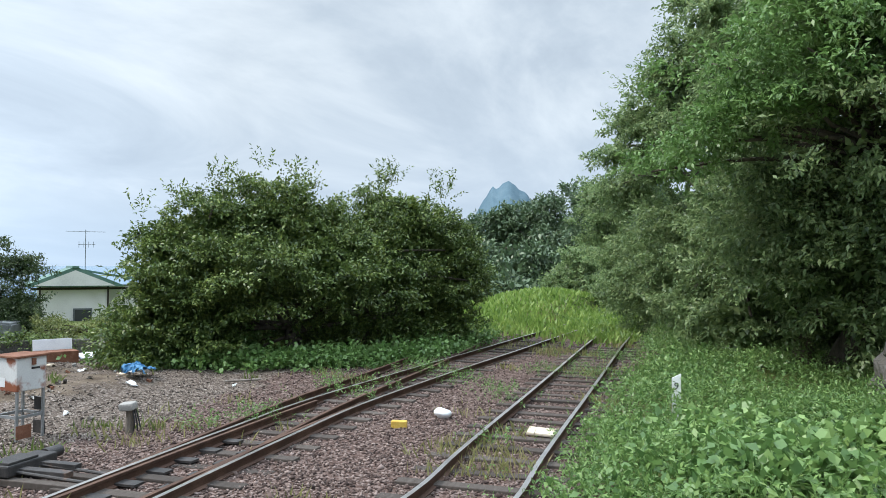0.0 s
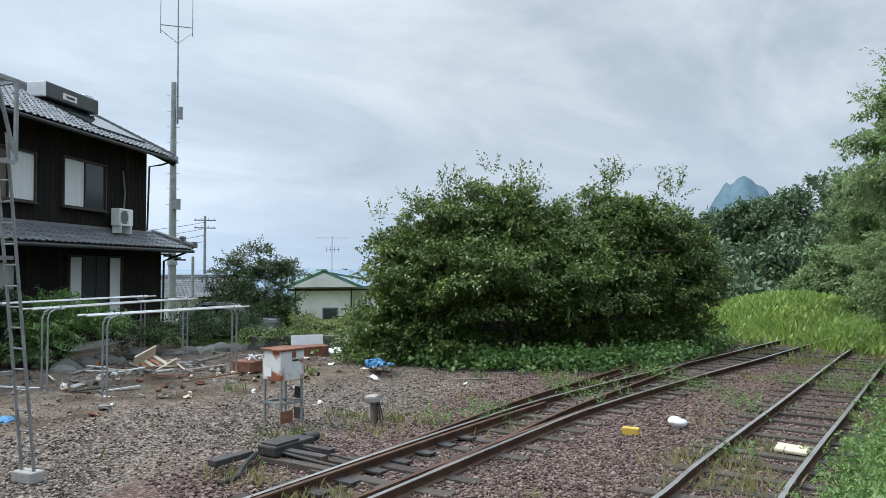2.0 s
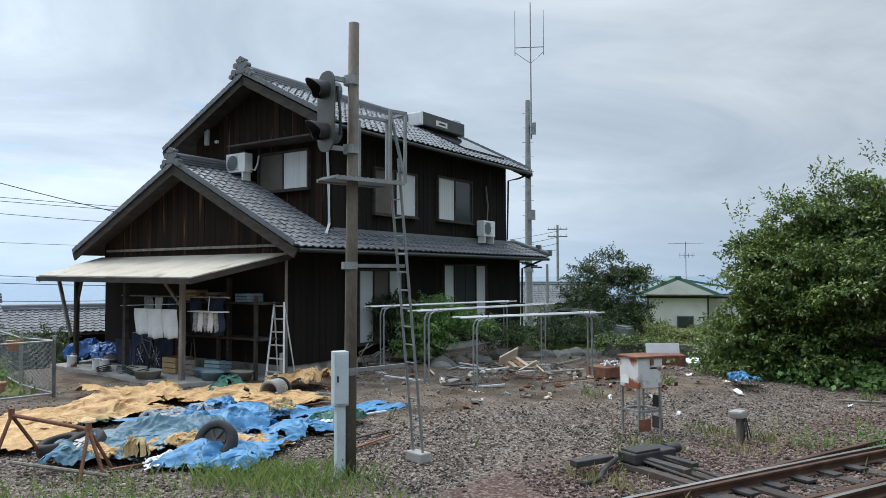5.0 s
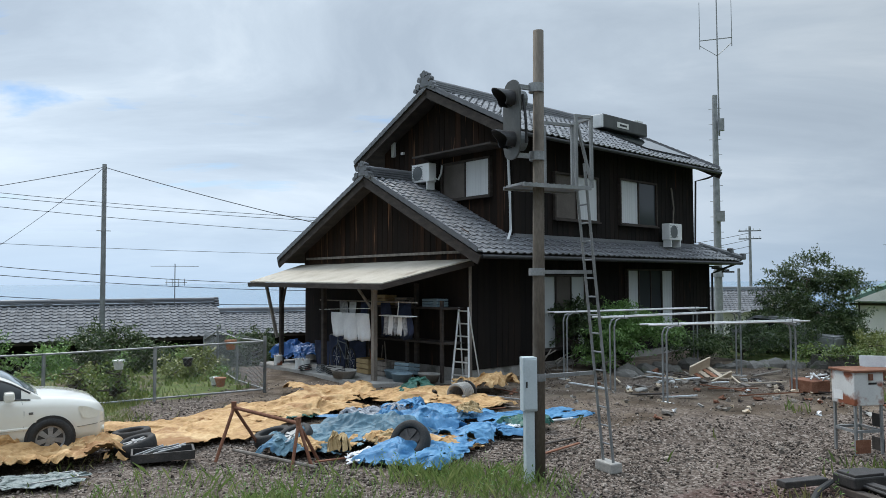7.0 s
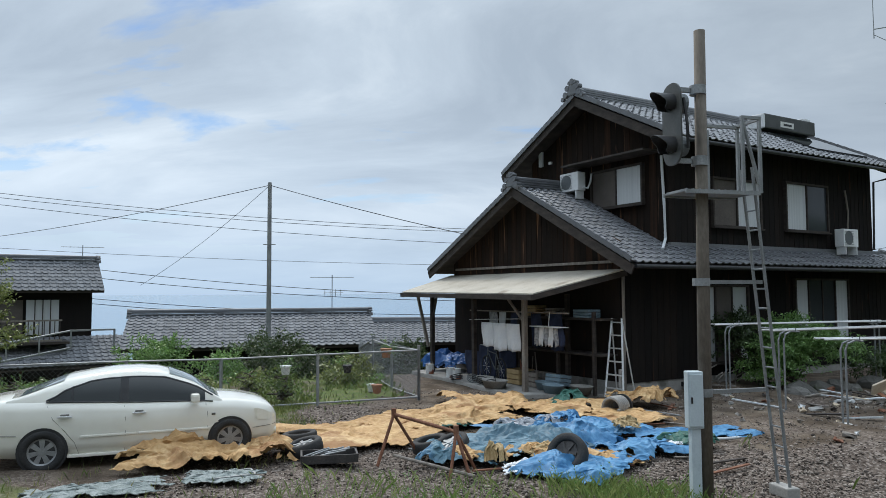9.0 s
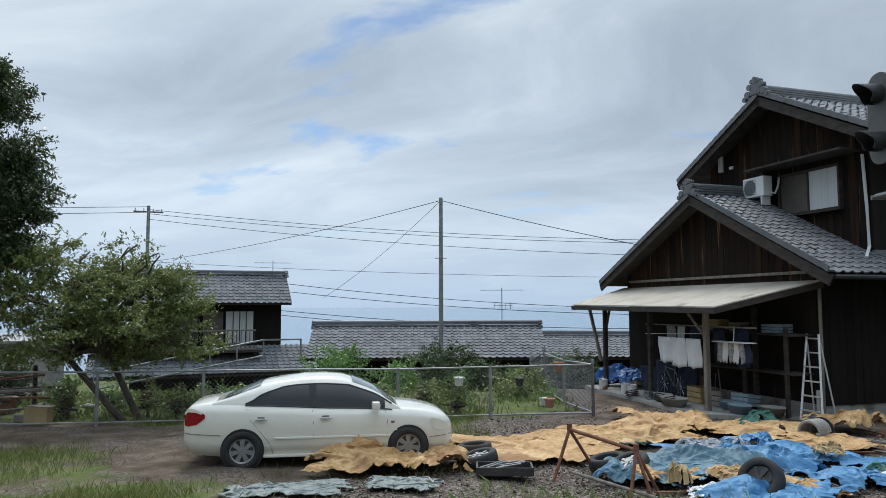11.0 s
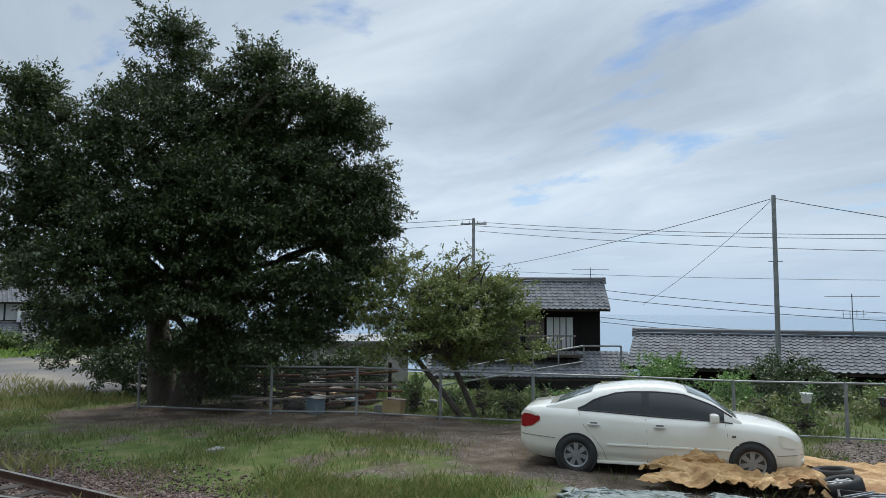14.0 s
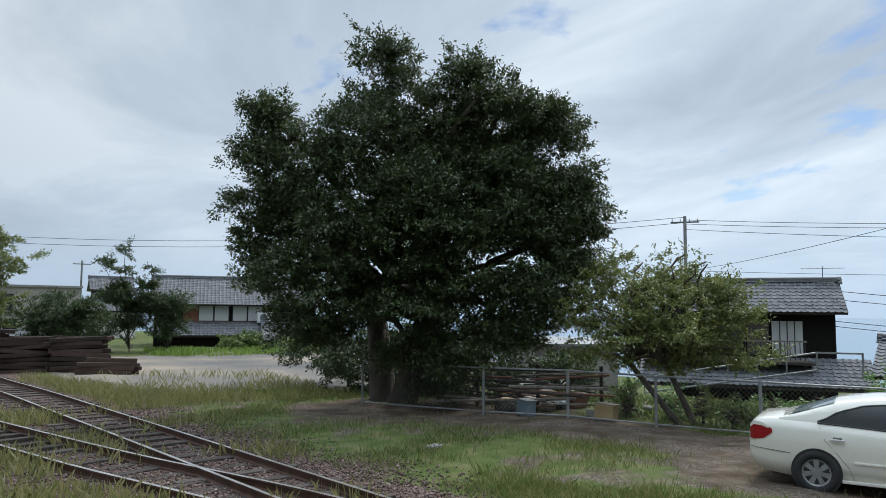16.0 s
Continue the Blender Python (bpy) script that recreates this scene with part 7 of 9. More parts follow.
tyre((-11.15, -0.32, 0.26), 60, 62, "iron", "old tyre on a dark rim leaning on blue tarpaulin")
tyre((-12.1, -2.55, 0.15), 12, 20, None, "old tyre lying on the ground")
tyre((-11.75, -2.15, 0.20), 25, 40, "galv", "old wheel with a silver rim lying tilted")
tyre((-12.5, -4.95, 0.12), 5, 0, None, "old tyre lying by the car")
tyre((-11.6, -4.55, 0.15), 14, 30, "galv", "old wheel with a silver rim lying by the car")
t = thing("hose_drum", pose(-16.0, 0.75, 0.22, 90, 0, 55), "drum of grey hose on the tarpaulin", "hose drum")
part("hose", tubed([(0.2 * math.cos(k * 0.314), 0.2 * math.sin(k * 0.314), -0.2 + 0.0033 * k) for k in range(121)], 0.034, 6), M["concrete"], t)
part("flange", rodded((0, 0, -0.3), (0, 0, -0.26), 0.25, seg=20), M["black"], t)
t = thing("rusty_trestle", Matrix(), "rusty pipe trestle standing in the weeds", "trestle")
A, Bq = Vector((-11.45, -3.02, 0.74)), Vector((-10.75, -1.93, 0.62))
part("top_pipe", rodded(A, Bq, 0.028, seg=10), M["rust"], t)
for top, foot in ((A, (-11.1, -3.2, 0)), (A, (-12.0, -2.72, 0)), (Bq, (-10.45, -1.98, 0)), (Bq, (-11.0, -1.66, 0)), (Bq, (-10.6, -1.72, 0.05))):
    part("leg", rodded(foot, top, 0.025, seg=8), M["rust"], t)
for end in (A, Bq):
    part("collar", rodded(end - Vector((0, 0, 0.05)), end + Vector((0, 0, 0.09)), 0.04, seg=10), M["rust"], t)
part("cross_pipe", rodded((-11.35, -3.0, 0.12), (-10.3, -1.6, 0.10), 0.026, seg=8), M["greywood"], t)
for at, s, tn, lab in (((-11.2, -4.0, 0.06), (0.45, 0.85, 0.105), 20, "shallow rusty tray of scrap metal"), ((-10.1, -5.1, 0.04), (0.35, 0.6, 0.03), 35, "grey window screen lying in the grass")):
    t = thing("scrap_tray", pose(*at, 0, 0, tn), lab, "tray")
    bm = bmesh.new()
    for x, y, sx, sy in ((-s[0] / 2, 0, 0.03, s[1]), (s[0] / 2, 0, 0.03, s[1]), (0, -s[1] / 2, s[0], 0.03), (0, s[1] / 2, s[0], 0.03)):
        box(bm, x, y, s[2] / 2, sx, sy, s[2] + 0.02)
    box(bm, 0, 0, 0.01, s[0], s[1], 0.015)
    part("tray_body", bm, M["iron" if s[2] > 0.1 else "galv"], t)
    for k in range(7 if s[2] > 0.1 else 0):
        part("scrap", rodded((rng.uniform(-0.2, 0.2), rng.uniform(-0.45, 0), s[2]), (rng.uniform(-0.2, 0.2), rng.uniform(0, 0.45), s[2] + 0.06), 0.012, seg=6), M["galv"], t)
for a, b, mat, lab in (((-12.6, 0.6, 0.12), (-14.4, 4.1, 0.06), "blind", "long pale blue pole lying on the gravel"), ((-16.9, 3.0, 0.08), (-15.6, 5.2, 0.05), "blind", "pale pipe lying in the yard"), ((-18.3, 8.2, 0.1), (-17.6, 9.4, 0.12), "greywood", "grey plank lying in the yard"), ((-17.0, 2.2, 0.08), (-17.4, 3.0, 0.1), "greywood", "grey stick in the rubble"), ((-14.3, 11.8, 0.05), (-15.2, 12.6, 0.12), "darkwood", "dark branch by the thicket"), ((-12.3, 11.9, 0.05), (-11.6, 12.3, 0.1), "greywood", "broken board near the siding")):
    t = thing("pole_on_ground" if "p" in lab[:9] else "plank", Matrix(), lab, "pole")
    part("shaft", rodded(a, b, 0.025, seg=8), M[mat], t)

# broken furniture and rubble in the yard
t = thing("broken_crate", pose(-18.5, 7.3, 0.15, 20, 25, 30), "broken pale wooden crate on the rubble", "crate")
for k in range(5):
    part("slat", boxed(0, -0.3 + 0.15 * k, 0, 0.75, 0.10, 0.02), M["terracotta" if k % 2 else "board"], t)
for x in (-0.35, 0.35):
    part("batten", boxed(x, 0, 0.15, 0.04, 0.7, 0.30), M["board"], t)
t = thing("rusty_brazier", pose(-15.95, 8.5, 0.1, 0, 0, 15), "rusty box full of scrap in the yard", "box")
part("tray", boxed(0, 0, 0.22, 0.65, 0.5, 0.26, bevel=0.02), M["rust"], t)
for k in range(6):
    part("scrap", rodded((rng.uniform(-0.4, 0.3), rng.uniform(-0.2, 0.2), 0.36), (rng.uniform(-0.3, 0.6), rng.uniform(-0.2, 0.2), 0.48), 0.02, seg=6), M["blind"], t)
t = thing("old_cabinet", pose(-18.3, 11.75, 0.02, 0, 0, 70), "overturned brown cabinet with a white lid", "cabinet")
part("case", boxed(0, 0, 0.18, 1.0, 0.55, 0.36, bevel=0.02), M["rust"], t)
part("lid", boxed(0.0, 0.22, 0.52, 0.95, 0.04, 0.36, pose(0, 0.02, 0, -12), 0.01), M["cloth"], t, "white lid")
t = thing("white_board", pose(-18.0, 12.7, 0.22, 10, -6, 70), "white board lying on the rubble", "board")
part("panel", boxed(0, 0, 0, 0.85, 0.5, 0.03), M["cloth"], t)
for k in range(150):
    x, y = (rng.normal(-15.8, 2.2), rng.normal(7.2, 2.6))
    if y > 12 or x > -10.8 or y < 2.6:
        continue
    mat = M[["white", "concrete", "greywood", "board", "darkwood", "rust", "greywood"][k % 7]]
    bm = bmesh.new()
    s = rng.uniform(0.04, 0.10) if k > 30 else rng.uniform(0.10, 0.22)
    bmesh.ops.create_cube(bm, size=1, matrix=Matrix.Diagonal((s, s * rng.uniform(0.5, 1.4), rng.uniform(0.02, 0.07), 1)))
    bmesh.ops.subdivide_edges(bm, edges=bm.edges, cuts=1)
    for v in bm.verts:
        v.co += Vector(rng.normal(0, 0.018, 3))
    ob = part("rubble_piece", bm, mat)
    ob.matrix_world = pose(x, y, float(ground_z(x, y)) + 0.03, rng.uniform(-15, 15), rng.uniform(-15, 15), rng.uniform(0, 360))
    tagged(ob, "broken piece of rubbish lying on the gravel", "rubble", "rubble in the yard")
# bicycle-like heap by the garden door
t = thing("pipe_heap", HOUSE @ pose(1.5, 0.0, 0.05, 0, 0, 10), "heap of bent grey pipes by the house wall", "scrap")
for k in range(9):
    a = Vector((rng.uniform(-0.7, 0.7), rng.uniform(-0.3, 0.3), rng.uniform(0.03, 0.15)))
    part("pipe", tubed([a, a + Vector((rng.uniform(-0.2, 0.4), 0.1, rng.uniform(0.1, 0.4))), a + Vector((rng.uniform(0.1, 0.7), 0.05, rng.uniform(0.15, 0.6)))], 0.018, 6), M["greywood"], t)

# sticks, laths and broken boards between the racks
for k in range(34):
    x, y = rng.normal(-17.6, 1.3), rng.normal(6.6, 1.9)
    a, l = rng.uniform(0, 6.28), rng.uniform(0.4, 1.3)
    g = float(ground_z(x, y))
    t = thing("stick", pose(x, y, g + 0.05, rng.uniform(-6, 6), rng.uniform(-6, 6), math.degrees(a)), "broken lath lying in the rubble", "stick", "laths in the rubble")
    part("lath", boxed(0, 0, 0, l, rng.uniform(0.03, 0.09), 0.025), M[["greywood", "board", "darkwood", "blind", "rust"][k % 5]], t)
t = thing("grey_car_cover", pose(-24.6, 12.6, 0.0, 0, 0, 40), "grey car glimpsed behind the garden hedge", "car")
part("body", prism([(-1.7, 0.35), (1.7, 0.35), (1.75, 0.8), (0.9, 0.92), (0.3, 1.38), (-0.9, 1.42), (-1.5, 1.0), (-1.75, 0.95)], "y", -0.75, 0.75, 0.06), M["galv"], t)
part("side_window", prism([(-1.2, 0.98), (0.55, 0.98), (0.2, 1.30), (-0.85, 1.34)], "y", -0.765, 0.765), M["carglass"], t)

# covered things under the canopy
for v, w, h in ((4.75, 0.8, 0.85), (5.75, 0.9, 0.95), (6.6, 0.8, 0.75)):
    hanging_cloth(-1.72, v, h + 0.08, w, h, "cloth_navy", "dark sheet draped over things under the canopy", "dust_sheet")
scrap = np.random.default_rng(77)
for k in range(18):
    tarp((scrap.uniform(-14.6, -11.0), scrap.uniform(-2.6, 1.9), 0.04 + 0.02 * (k % 5)), scrap.uniform(0.4, 0.9), scrap.uniform(0.3, 0.7), scrap.uniform(0, 180), scrap.uniform(0.2, 0.5), ("orangetarp", "cloth_grey", "bluetarp", "orangetarp", "crate", "greentarp")[k % 6], ("torn scrap of ochre sheet", "grey rag among the tarpaulins", "torn scrap of blue tarpaulin", "torn scrap of ochre sheet", "piece of brown cardboard", "scrap of green netting")[k % 6], 40 + k, 2.4, "scrap_sheet", 22)
for k in range(26):
    x, y, a = scrap.uniform(-17.0, -10.4), scrap.uniform(-3.2, 2.4), scrap.uniform(0, 3.14)
    l = scrap.uniform(0.15, 0.6)
    t = thing("broken_lath", pose(x, y, float(ground_z(x, y)) + 0.06, 0, scrap.uniform(-8, 8), math.degrees(a)), "broken lath lying among the tarpaulins", "lath", "laths in the yard")
    part("lath_body", boxed(0, 0, 0, 2 * l, scrap.uniform(0.03, 0.07), 0.02, bevel=0.004), M[("greywood", "rust", "darkwood", "galv")[k % 4]], t)

# ---------------------------------------------------------------- garden by the house
def boulder(x, y, r, z=0.0, squash=0.75):
    bm = bmesh.new()
    bmesh.ops.create_icosphere(bm, subdivisions=2, radius=r)
    o = Vector(rng.uniform(0, 50, 3))
    for v in bm.verts:
        v.co *= 1 + 0.45 * noise.noise(v.co * (0.9 / r) + o)
        v.co.z *= squash
    ob = part("garden_stone", bm, M["rock"])
    ob.matrix_world = pose(x, y, z + r * squash * 0.6, 0, 0, rng.uniform(0, 360))
    tagged(ob, "rough dark boulder edging the raised garden", "stone", "garden edging stones")


for k in range(16):
    f = k / 15
    x, y = np.interp(f, [0, 0.3, 0.5, 1], [-18.9, -20.6, -20.9, -20.3]), np.interp(f, [0, 0.3, 0.5, 1], [5.2, 7.3, 8.7, 11.2])
    boulder(x + rng.normal(0, 0.1), y + rng.normal(0, 0.1), rng.uniform(0.22, 0.36))
t = thing("retaining_wall", Matrix(), "low stained concrete retaining wall of the garden", "wall")
pts = [(-20.3, 11.0), (-19.4, 12.6), (-18.3, 13.4), (-16.9, 13.3)]
for (ax, ay), (bx, by) in zip(pts, pts[1:]):
    l = math.hypot(bx - ax, by - ay)
    part("wall_section", boxed(0, 0, 0.28, l + 0.05, 0.16, 0.55, Matrix.Translation(((ax + bx) / 2, (ay + by) / 2, 0)) @ Matrix.Rotation(math.atan2(by - ay, bx - ax), 4, "Z"), 0.02), M["rock"], t)
part("pillar", boxed(-18.35, 13.25, 0.32, 0.28, 0.28, 0.72, bevel=0.02), M["concrete"], t)


def shrub(name, at, blobs, sprigs, leaf, mat, label, count=6, category="shrub"):
    return tree(name, at, [(at[0] + b[0], at[1] + b[1], at[2] + b[2], b[3], b[3], b[4]) for b in blobs], sprigs, leaf, M[mat], label, category, 0.04, 8, count, trunk_h=0.3, bumps=10, bump_size=0.4, shell=0.35, floor=-0.02)


shrub("garden_shrub", (-20.3, 5.6, 0.1), [(0, 0, 1.0, 0.85, 0.75), (-0.5, 0.8, 0.95, 0.8, 0.6), (0.3, -0.5, 0.8, 0.6, 0.6), (-0.3, 0.3, 1.5, 0.55, 0.45)], 2600, 0.09, "leaf_fresh", "bright green clipped shrub before the house")
shrub("garden_shrub", (-21.0, 4.4, 0.1), [(0, 0, 1.3, 0.55, 0.75), (0.2, 0.4, 0.9, 0.5, 0.6)], 1100, 0.09, "leaf_dark", "dark thin shrub by the garden door")
shrub("low_hedge", (-22.3, 9.9, 0.2), [(0, 0, 0.6, 1.1, 0.45), (-0.9, 1.5, 0.6, 1.1, 0.45), (0.8, -1.3, 0.55, 1.0, 0.4)], 2200, 0.09, "leaf_dark", "low clipped garden hedge")
shrub("garden_shrub", (-21.3, 14.6, 0.3), [(0, 0, 0.3, 0.8, 0.35), (1.3, 0.5, 0.25, 0.8, 0.3), (-1.3, -0.6, 0.3, 0.8, 0.35)], 1500, 0.09, "leaf_olive", "loose olive shrub behind the retaining wall")
shrub("garden_shrub", (-17.4, 14.6, 0.2), [(0, 0, 0.6, 0.7, 0.6), (0.9, 0.2, 0.5, 0.8, 0.6), (1.8, 0.2, 0.5, 0.8, 0.5)], 1800, 0.12, "leaf_fresh", "fresh green shrub at the foot of the thicket")
# creepers along the foot of the thicket and the fence
cx, cy = [], []
for k in range(5200):
    f = rng.uniform(0, 1)
    x = np.interp(f, [0, 0.25, 0.5, 0.75, 1], [-17.0, -14.6, -12.2, -11.0, -11.6]) + rng.normal(0, 0.35)
    y = np.interp(f, [0, 0.25, 0.5, 0.75, 1], [12.9, 13.4, 14.9, 17.6, 23.0]) + rng.normal(0, 0.45)
    cx.append(x), cy.append(y)
cx, cy = np.array(cx), np.array(cy)
P_ = np.stack([cx, cy, ground_z(cx, cy) + np.abs(rng.normal(0, 0.16, len(cx)))], -1)
D_ = rng.normal(0, 0.5, P_.shape) + np.array([0.2, -0.3, 0.7])
D_ /= np.linalg.norm(D_, axis=1, keepdims=True)
ob = leaf_mesh("creeper", P_, D_, 4, 0.13, M["leaf_fresh"], wide=0.8, reach=1.6)
tagged(ob, "leafy creepers along the foot of the thicket", "creeper", kind="stuff")

# ---------------------------------------------------------------- undergrowth by the main track


def scatter(n, inside, lo, hi):
    """n random places inside a rectangle for which inside(x, y) gives a chance."""
    xs_, ys_ = rng.uniform(lo[0], hi[0], n), rng.uniform(lo[1], hi[1], n)
    k = rng.uniform(0, 1, n) < inside(xs_, ys_)
    return xs_[k], ys_[k]


def t2_side(x, y):
    """Metres to the right of the main track's middle."""
    ty = np.array([p[1] for p in T2])
    tx = np.array([p[0] for p in T2])
    return x - np.interp(y, ty, tx)


x, y = scatter(75000, lambda x, y: smoothstep(0.75, 1.5, t2_side(x, y) + 0.25 * wave(x, y, 1.4, 3)) * np.clip((14 / (np.hypot(x, y) + 3)) ** 2, 0.12, 1), (-9.5, 6.5), (6, 34))
hgt = (0.12 + 0.55 * smoothstep(0.9, 2.4, t2_side(x, y))) * (0.7 + 0.5 * wave(x, y, 1.2, 8)) + rng.uniform(-0.1, 0.12, len(x))
P_ = np.stack([x, y, ground_z(x, y) + np.clip(hgt, 0.02, 2) * rng.uniform(0.25, 1, len(x)) ** 0.5], -1)
D_ = rng.normal(0, 0.45, P_.shape) + np.array([0, 0, 0.8])
D_ /= np.linalg.norm(D_, axis=1, keepdims=True)
fine = rng.uniform(0, 1, len(x)) < 0.75 + 0.4 * wave(x, y, 0.7, 12)
tagged(leaf_mesh("undergrowth", P_[fine], D_[fine], 7, 0.085, M["leaf_pale"], wide=0.30, reach=2.6), "dense green weeds and ferns beside the main track", "undergrowth", kind="stuff")
tagged(leaf_mesh("undergrowth", P_[~fine], D_[~fine], 5, 0.105, M["leaf_pale"], wide=0.55, reach=1.6), "broader-leaved weeds beside the main track", "undergrowth", kind="stuff")
x, y = scatter(5000, lambda x, y: smoothstep(2.0, 3.0, t2_side(x, y) + 0.3 * wave(x, y, 1.4, 3)) * (y < 10.6 + 0.7 * wave(x, y, 1.0, 2)), (-2.8, 7.0), (2.5, 11.5))
P_ = np.stack([x, y, ground_z(x, y) + 0.35 + 0.35 * rng.uniform(0, 1, len(x)) + 0.2 * wave(x, y, 1.7, 2)], -1)
D_ = rng.normal(0, 0.5, P_.shape) + np.array([-0.1, -0.25, 0.6])
D_ /= np.linalg.norm(D_, axis=1, keepdims=True)
tagged(leaf_mesh("broad_leaf_weeds", P_, D_, 5, 0.135, M["leaf_pale"], wide=0.78, reach=1.6), "large heart-shaped leaves of weeds on the verge", "weeds", kind="stuff")
# dark stone facing of the bank under the trees
t = thing("stone_bank", Matrix(), "mossy dark stone facing of the bank under the trees", "stone wall")
for r in range(6):
    for c in range(8):
        yy = 12.6 + c * 0.55 + (r % 2) * 0.27
        bm = bmesh.new()
        bmesh.ops.create_icosphere(bm, subdivisions=1, radius=0.33)
        o = Vector(rng.uniform(0, 50, 3))
        for v in bm.verts:
            v.co *= 1 + 0.3 * noise.noise(v.co * 2.5 + o)
            v.co.x *= 0.6
        ob = part("stone", bm, M["rock"], t)
        ob.location = (0.75 + 0.16 * r - 0.165 * (yy - 14) + rng.normal(0, 0.03), yy, 0.25 + r * 0.46)

# grass and weeds


def blades(x, y, height, mat, label, name, width=0.008):
    n = len(x)
    z = ground_z(x, y)
    a = rng.uniform(0, 2 * math.pi, n)
    h = height * rng.uniform(0.5, 1.3, n)
    lean = rng.normal(0, 0.35, (n, 2)) * h[:, None]
    w = width * rng.uniform(0.7, 1.5, n) * (1 + np.hypot(x, y) / 16)
    dx, dy = np.cos(a) * w, np.sin(a) * w
    v = np.stack([np.stack([x - dx, y - dy, z], -1), np.stack([x + dx, y + dy, z], -1), np.stack([x + lean[:, 0] * 0.4 + dx * 0.7, y + lean[:, 1] * 0.4 + dy * 0.7, z + h * 0.6], -1), np.stack([x + lean[:, 0], y + lean[:, 1], z + h], -1)], 1).reshape(-1, 3)
    me = bpy.data.meshes.new(name)
    k = n
    me.vertices.add(k * 4)
    me.vertices.foreach_set("co", v.astype(np.float32).ravel())
    me.loops.add(k * 4)
    me.loops.foreach_set("vertex_index", np.arange(k * 4, dtype=np.int32))
    me.polygons.add(k)
    me.polygons.foreach_set("loop_start", np.arange(0, k * 4, 4, dtype=np.int32))
    me.update(calc_edges=True)
    me.materials.append(mat)
    return tagged(new(name, me), label, "grass", kind="stuff")


def patchy(x, y, k=6):
    return np.clip(0.55 + 0.8 * wave(x, y, 0.9, k) + 0.4 * wave(x, y, 2.3, k + 1), 0.02, 1)


def rail_clear(x, y, d=1.1):
    return smoothstep(d - 0.2, d + 0.6, np.minimum(track_distance(x, y, T1), track_distance(x, y, T4)))


x, y = scatter(520000, lambda x, y: zones(x, y)[1] * (1 - 0.95 * zones(x, y)[2]) * patchy(x, y) * np.clip((13 / np.hypot(x, y)) ** 1.2, 0, 1) * (beyond_fence(x, y) < 1.0), (-17, -30), (1, -4))
half_ = 2 * len(x) // 3
blades(x[:half_], y[:half_], 0.13, M["grass"], "rough green grass in the yard", "grass", 0.0026)
blades(x[half_:], y[half_:], 0.13, M["grass_dry"], "straw-coloured grass in the yard", "grass", 0.0024)
x, y = scatter(7000, lambda x, y: smoothstep(0.9, 1.4, track_distance(x, y, T1)) * smoothstep(3.6, 2.3, track_distance(x, y, T1)) * patchy(x, y, 9) * (x < -4), (-12, -7), (-6, 2.2))
blades(x, y, 0.22, M["grass_long"], "long grass along the siding", "grass", 0.003)
x, y = scatter(22000, lambda x, y: (0.25 + 0.75 * smoothstep(1.5, 0.2, y)) * 0.55 * (0.10 + 0.9 * smoothstep(0.25, 0.8, wave(x, y, 1.0, 40) + 0.35 * wave(x, y, 2.6, 3) + 0.15)), (-10.4, -4.2), (-8.0, 1.9))
blades(x, y, 0.20, M["grass_long"], "long weeds and grass in front of the tarpaulins", "grass", 0.0013)
k_ = rng.uniform(0, 1, len(x)) < 0.07
P_ = np.stack([x[k_], y[k_], ground_z(x[k_], y[k_]) + rng.uniform(0, 0.25, k_.sum())], -1)
tagged(leaf_mesh("yard_weeds", P_, unit(rng.normal(0, 0.35, P_.shape) + np.array([0, 0, 0.9])), 6, 0.045, M["leaf_fresh"], wide=0.35, reach=2.6), "small leafy weeds before the tarpaulins", "weeds", kind="stuff")
x, y = scatter(90000, lambda x, y: zones(x, y)[1] * np.clip((24 / np.hypot(x, y)) ** 2, 0, 1) * (t2_side(x, y) < 0.9) * smoothstep(20, 27, y), (-24, 20), (-4, 60))
blades(x, y, 0.26, M["grass_bright"], "bright green grass on the mound", "grass", 0.02)
x, y = scatter(26000, lambda x, y: smoothstep(0.5, 1.5, beyond_fence(x, y)) * sea_garden(x, y) * patchy(x, y, 3) * (beyond_fence(x, y) < 11), (-30, -24), (-8, -2))
blades(x, y, 0.16, M["grass"], "garden grass behind the fence", "grass", 0.014)
# weeds between and beside the rails
x, y = scatter(26000, lambda x, y: smoothstep(3.4, 0.9, np.minimum(track_distance(x, y, T1), track_distance(x, y, T2))) * np.clip(1.6 * wave(x, y, 0.9, 21) + 0.9 * wave(x, y, 2.7, 5) - 0.75, 0, 1) * (t2_side(x, y) < 1.0), (-13, 4.5), (-2.6, 32))
P_ = np.stack([x, y, ground_z(x, y) + rng.uniform(0, 0.22, len(x))], -1)
D_ = rng.normal(0, 0.35, P_.shape) + np.array([0, 0, 0.9])
D_ /= np.linalg.norm(D_, axis=1, keepdims=True)
tagged(leaf_mesh("track_weeds", P_, D_, 5, 0.06, M["leaf_fresh"], wide=0.35, reach=2.2), "small weeds growing through the ballast", "weeds", kind="stuff")
x, y = scatter(60000, lambda x, y: smoothstep(3.4, 0.9, np.minimum(track_distance(x, y, T1), track_distance(x, y, T2))) * np.clip(1.3 * wave(x, y, 0.8, 17) + 0.9 * wave(x, y, 2.1, 8) - 0.55, 0, 1) * (t2_side(x, y) < 1.2), (-14, 4), (-2.4, 34))
blades(x, y, 0.16, M["grass_dry"], "dry grass tufts in the ballast", "grass", 0.006)
x, y = scatter(14000, lambda x, y: np.clip(1.5 * wave(x, y, 1.3, 27) + 1.0 * wave(x, y, 3.1, 2) - 1.45, 0, 1), (-16, 2.5), (-8.5, 13))
blades(x, y, 0.18, M["grass"], "scattered grass tufts on the gravel", "grass", 0.007)
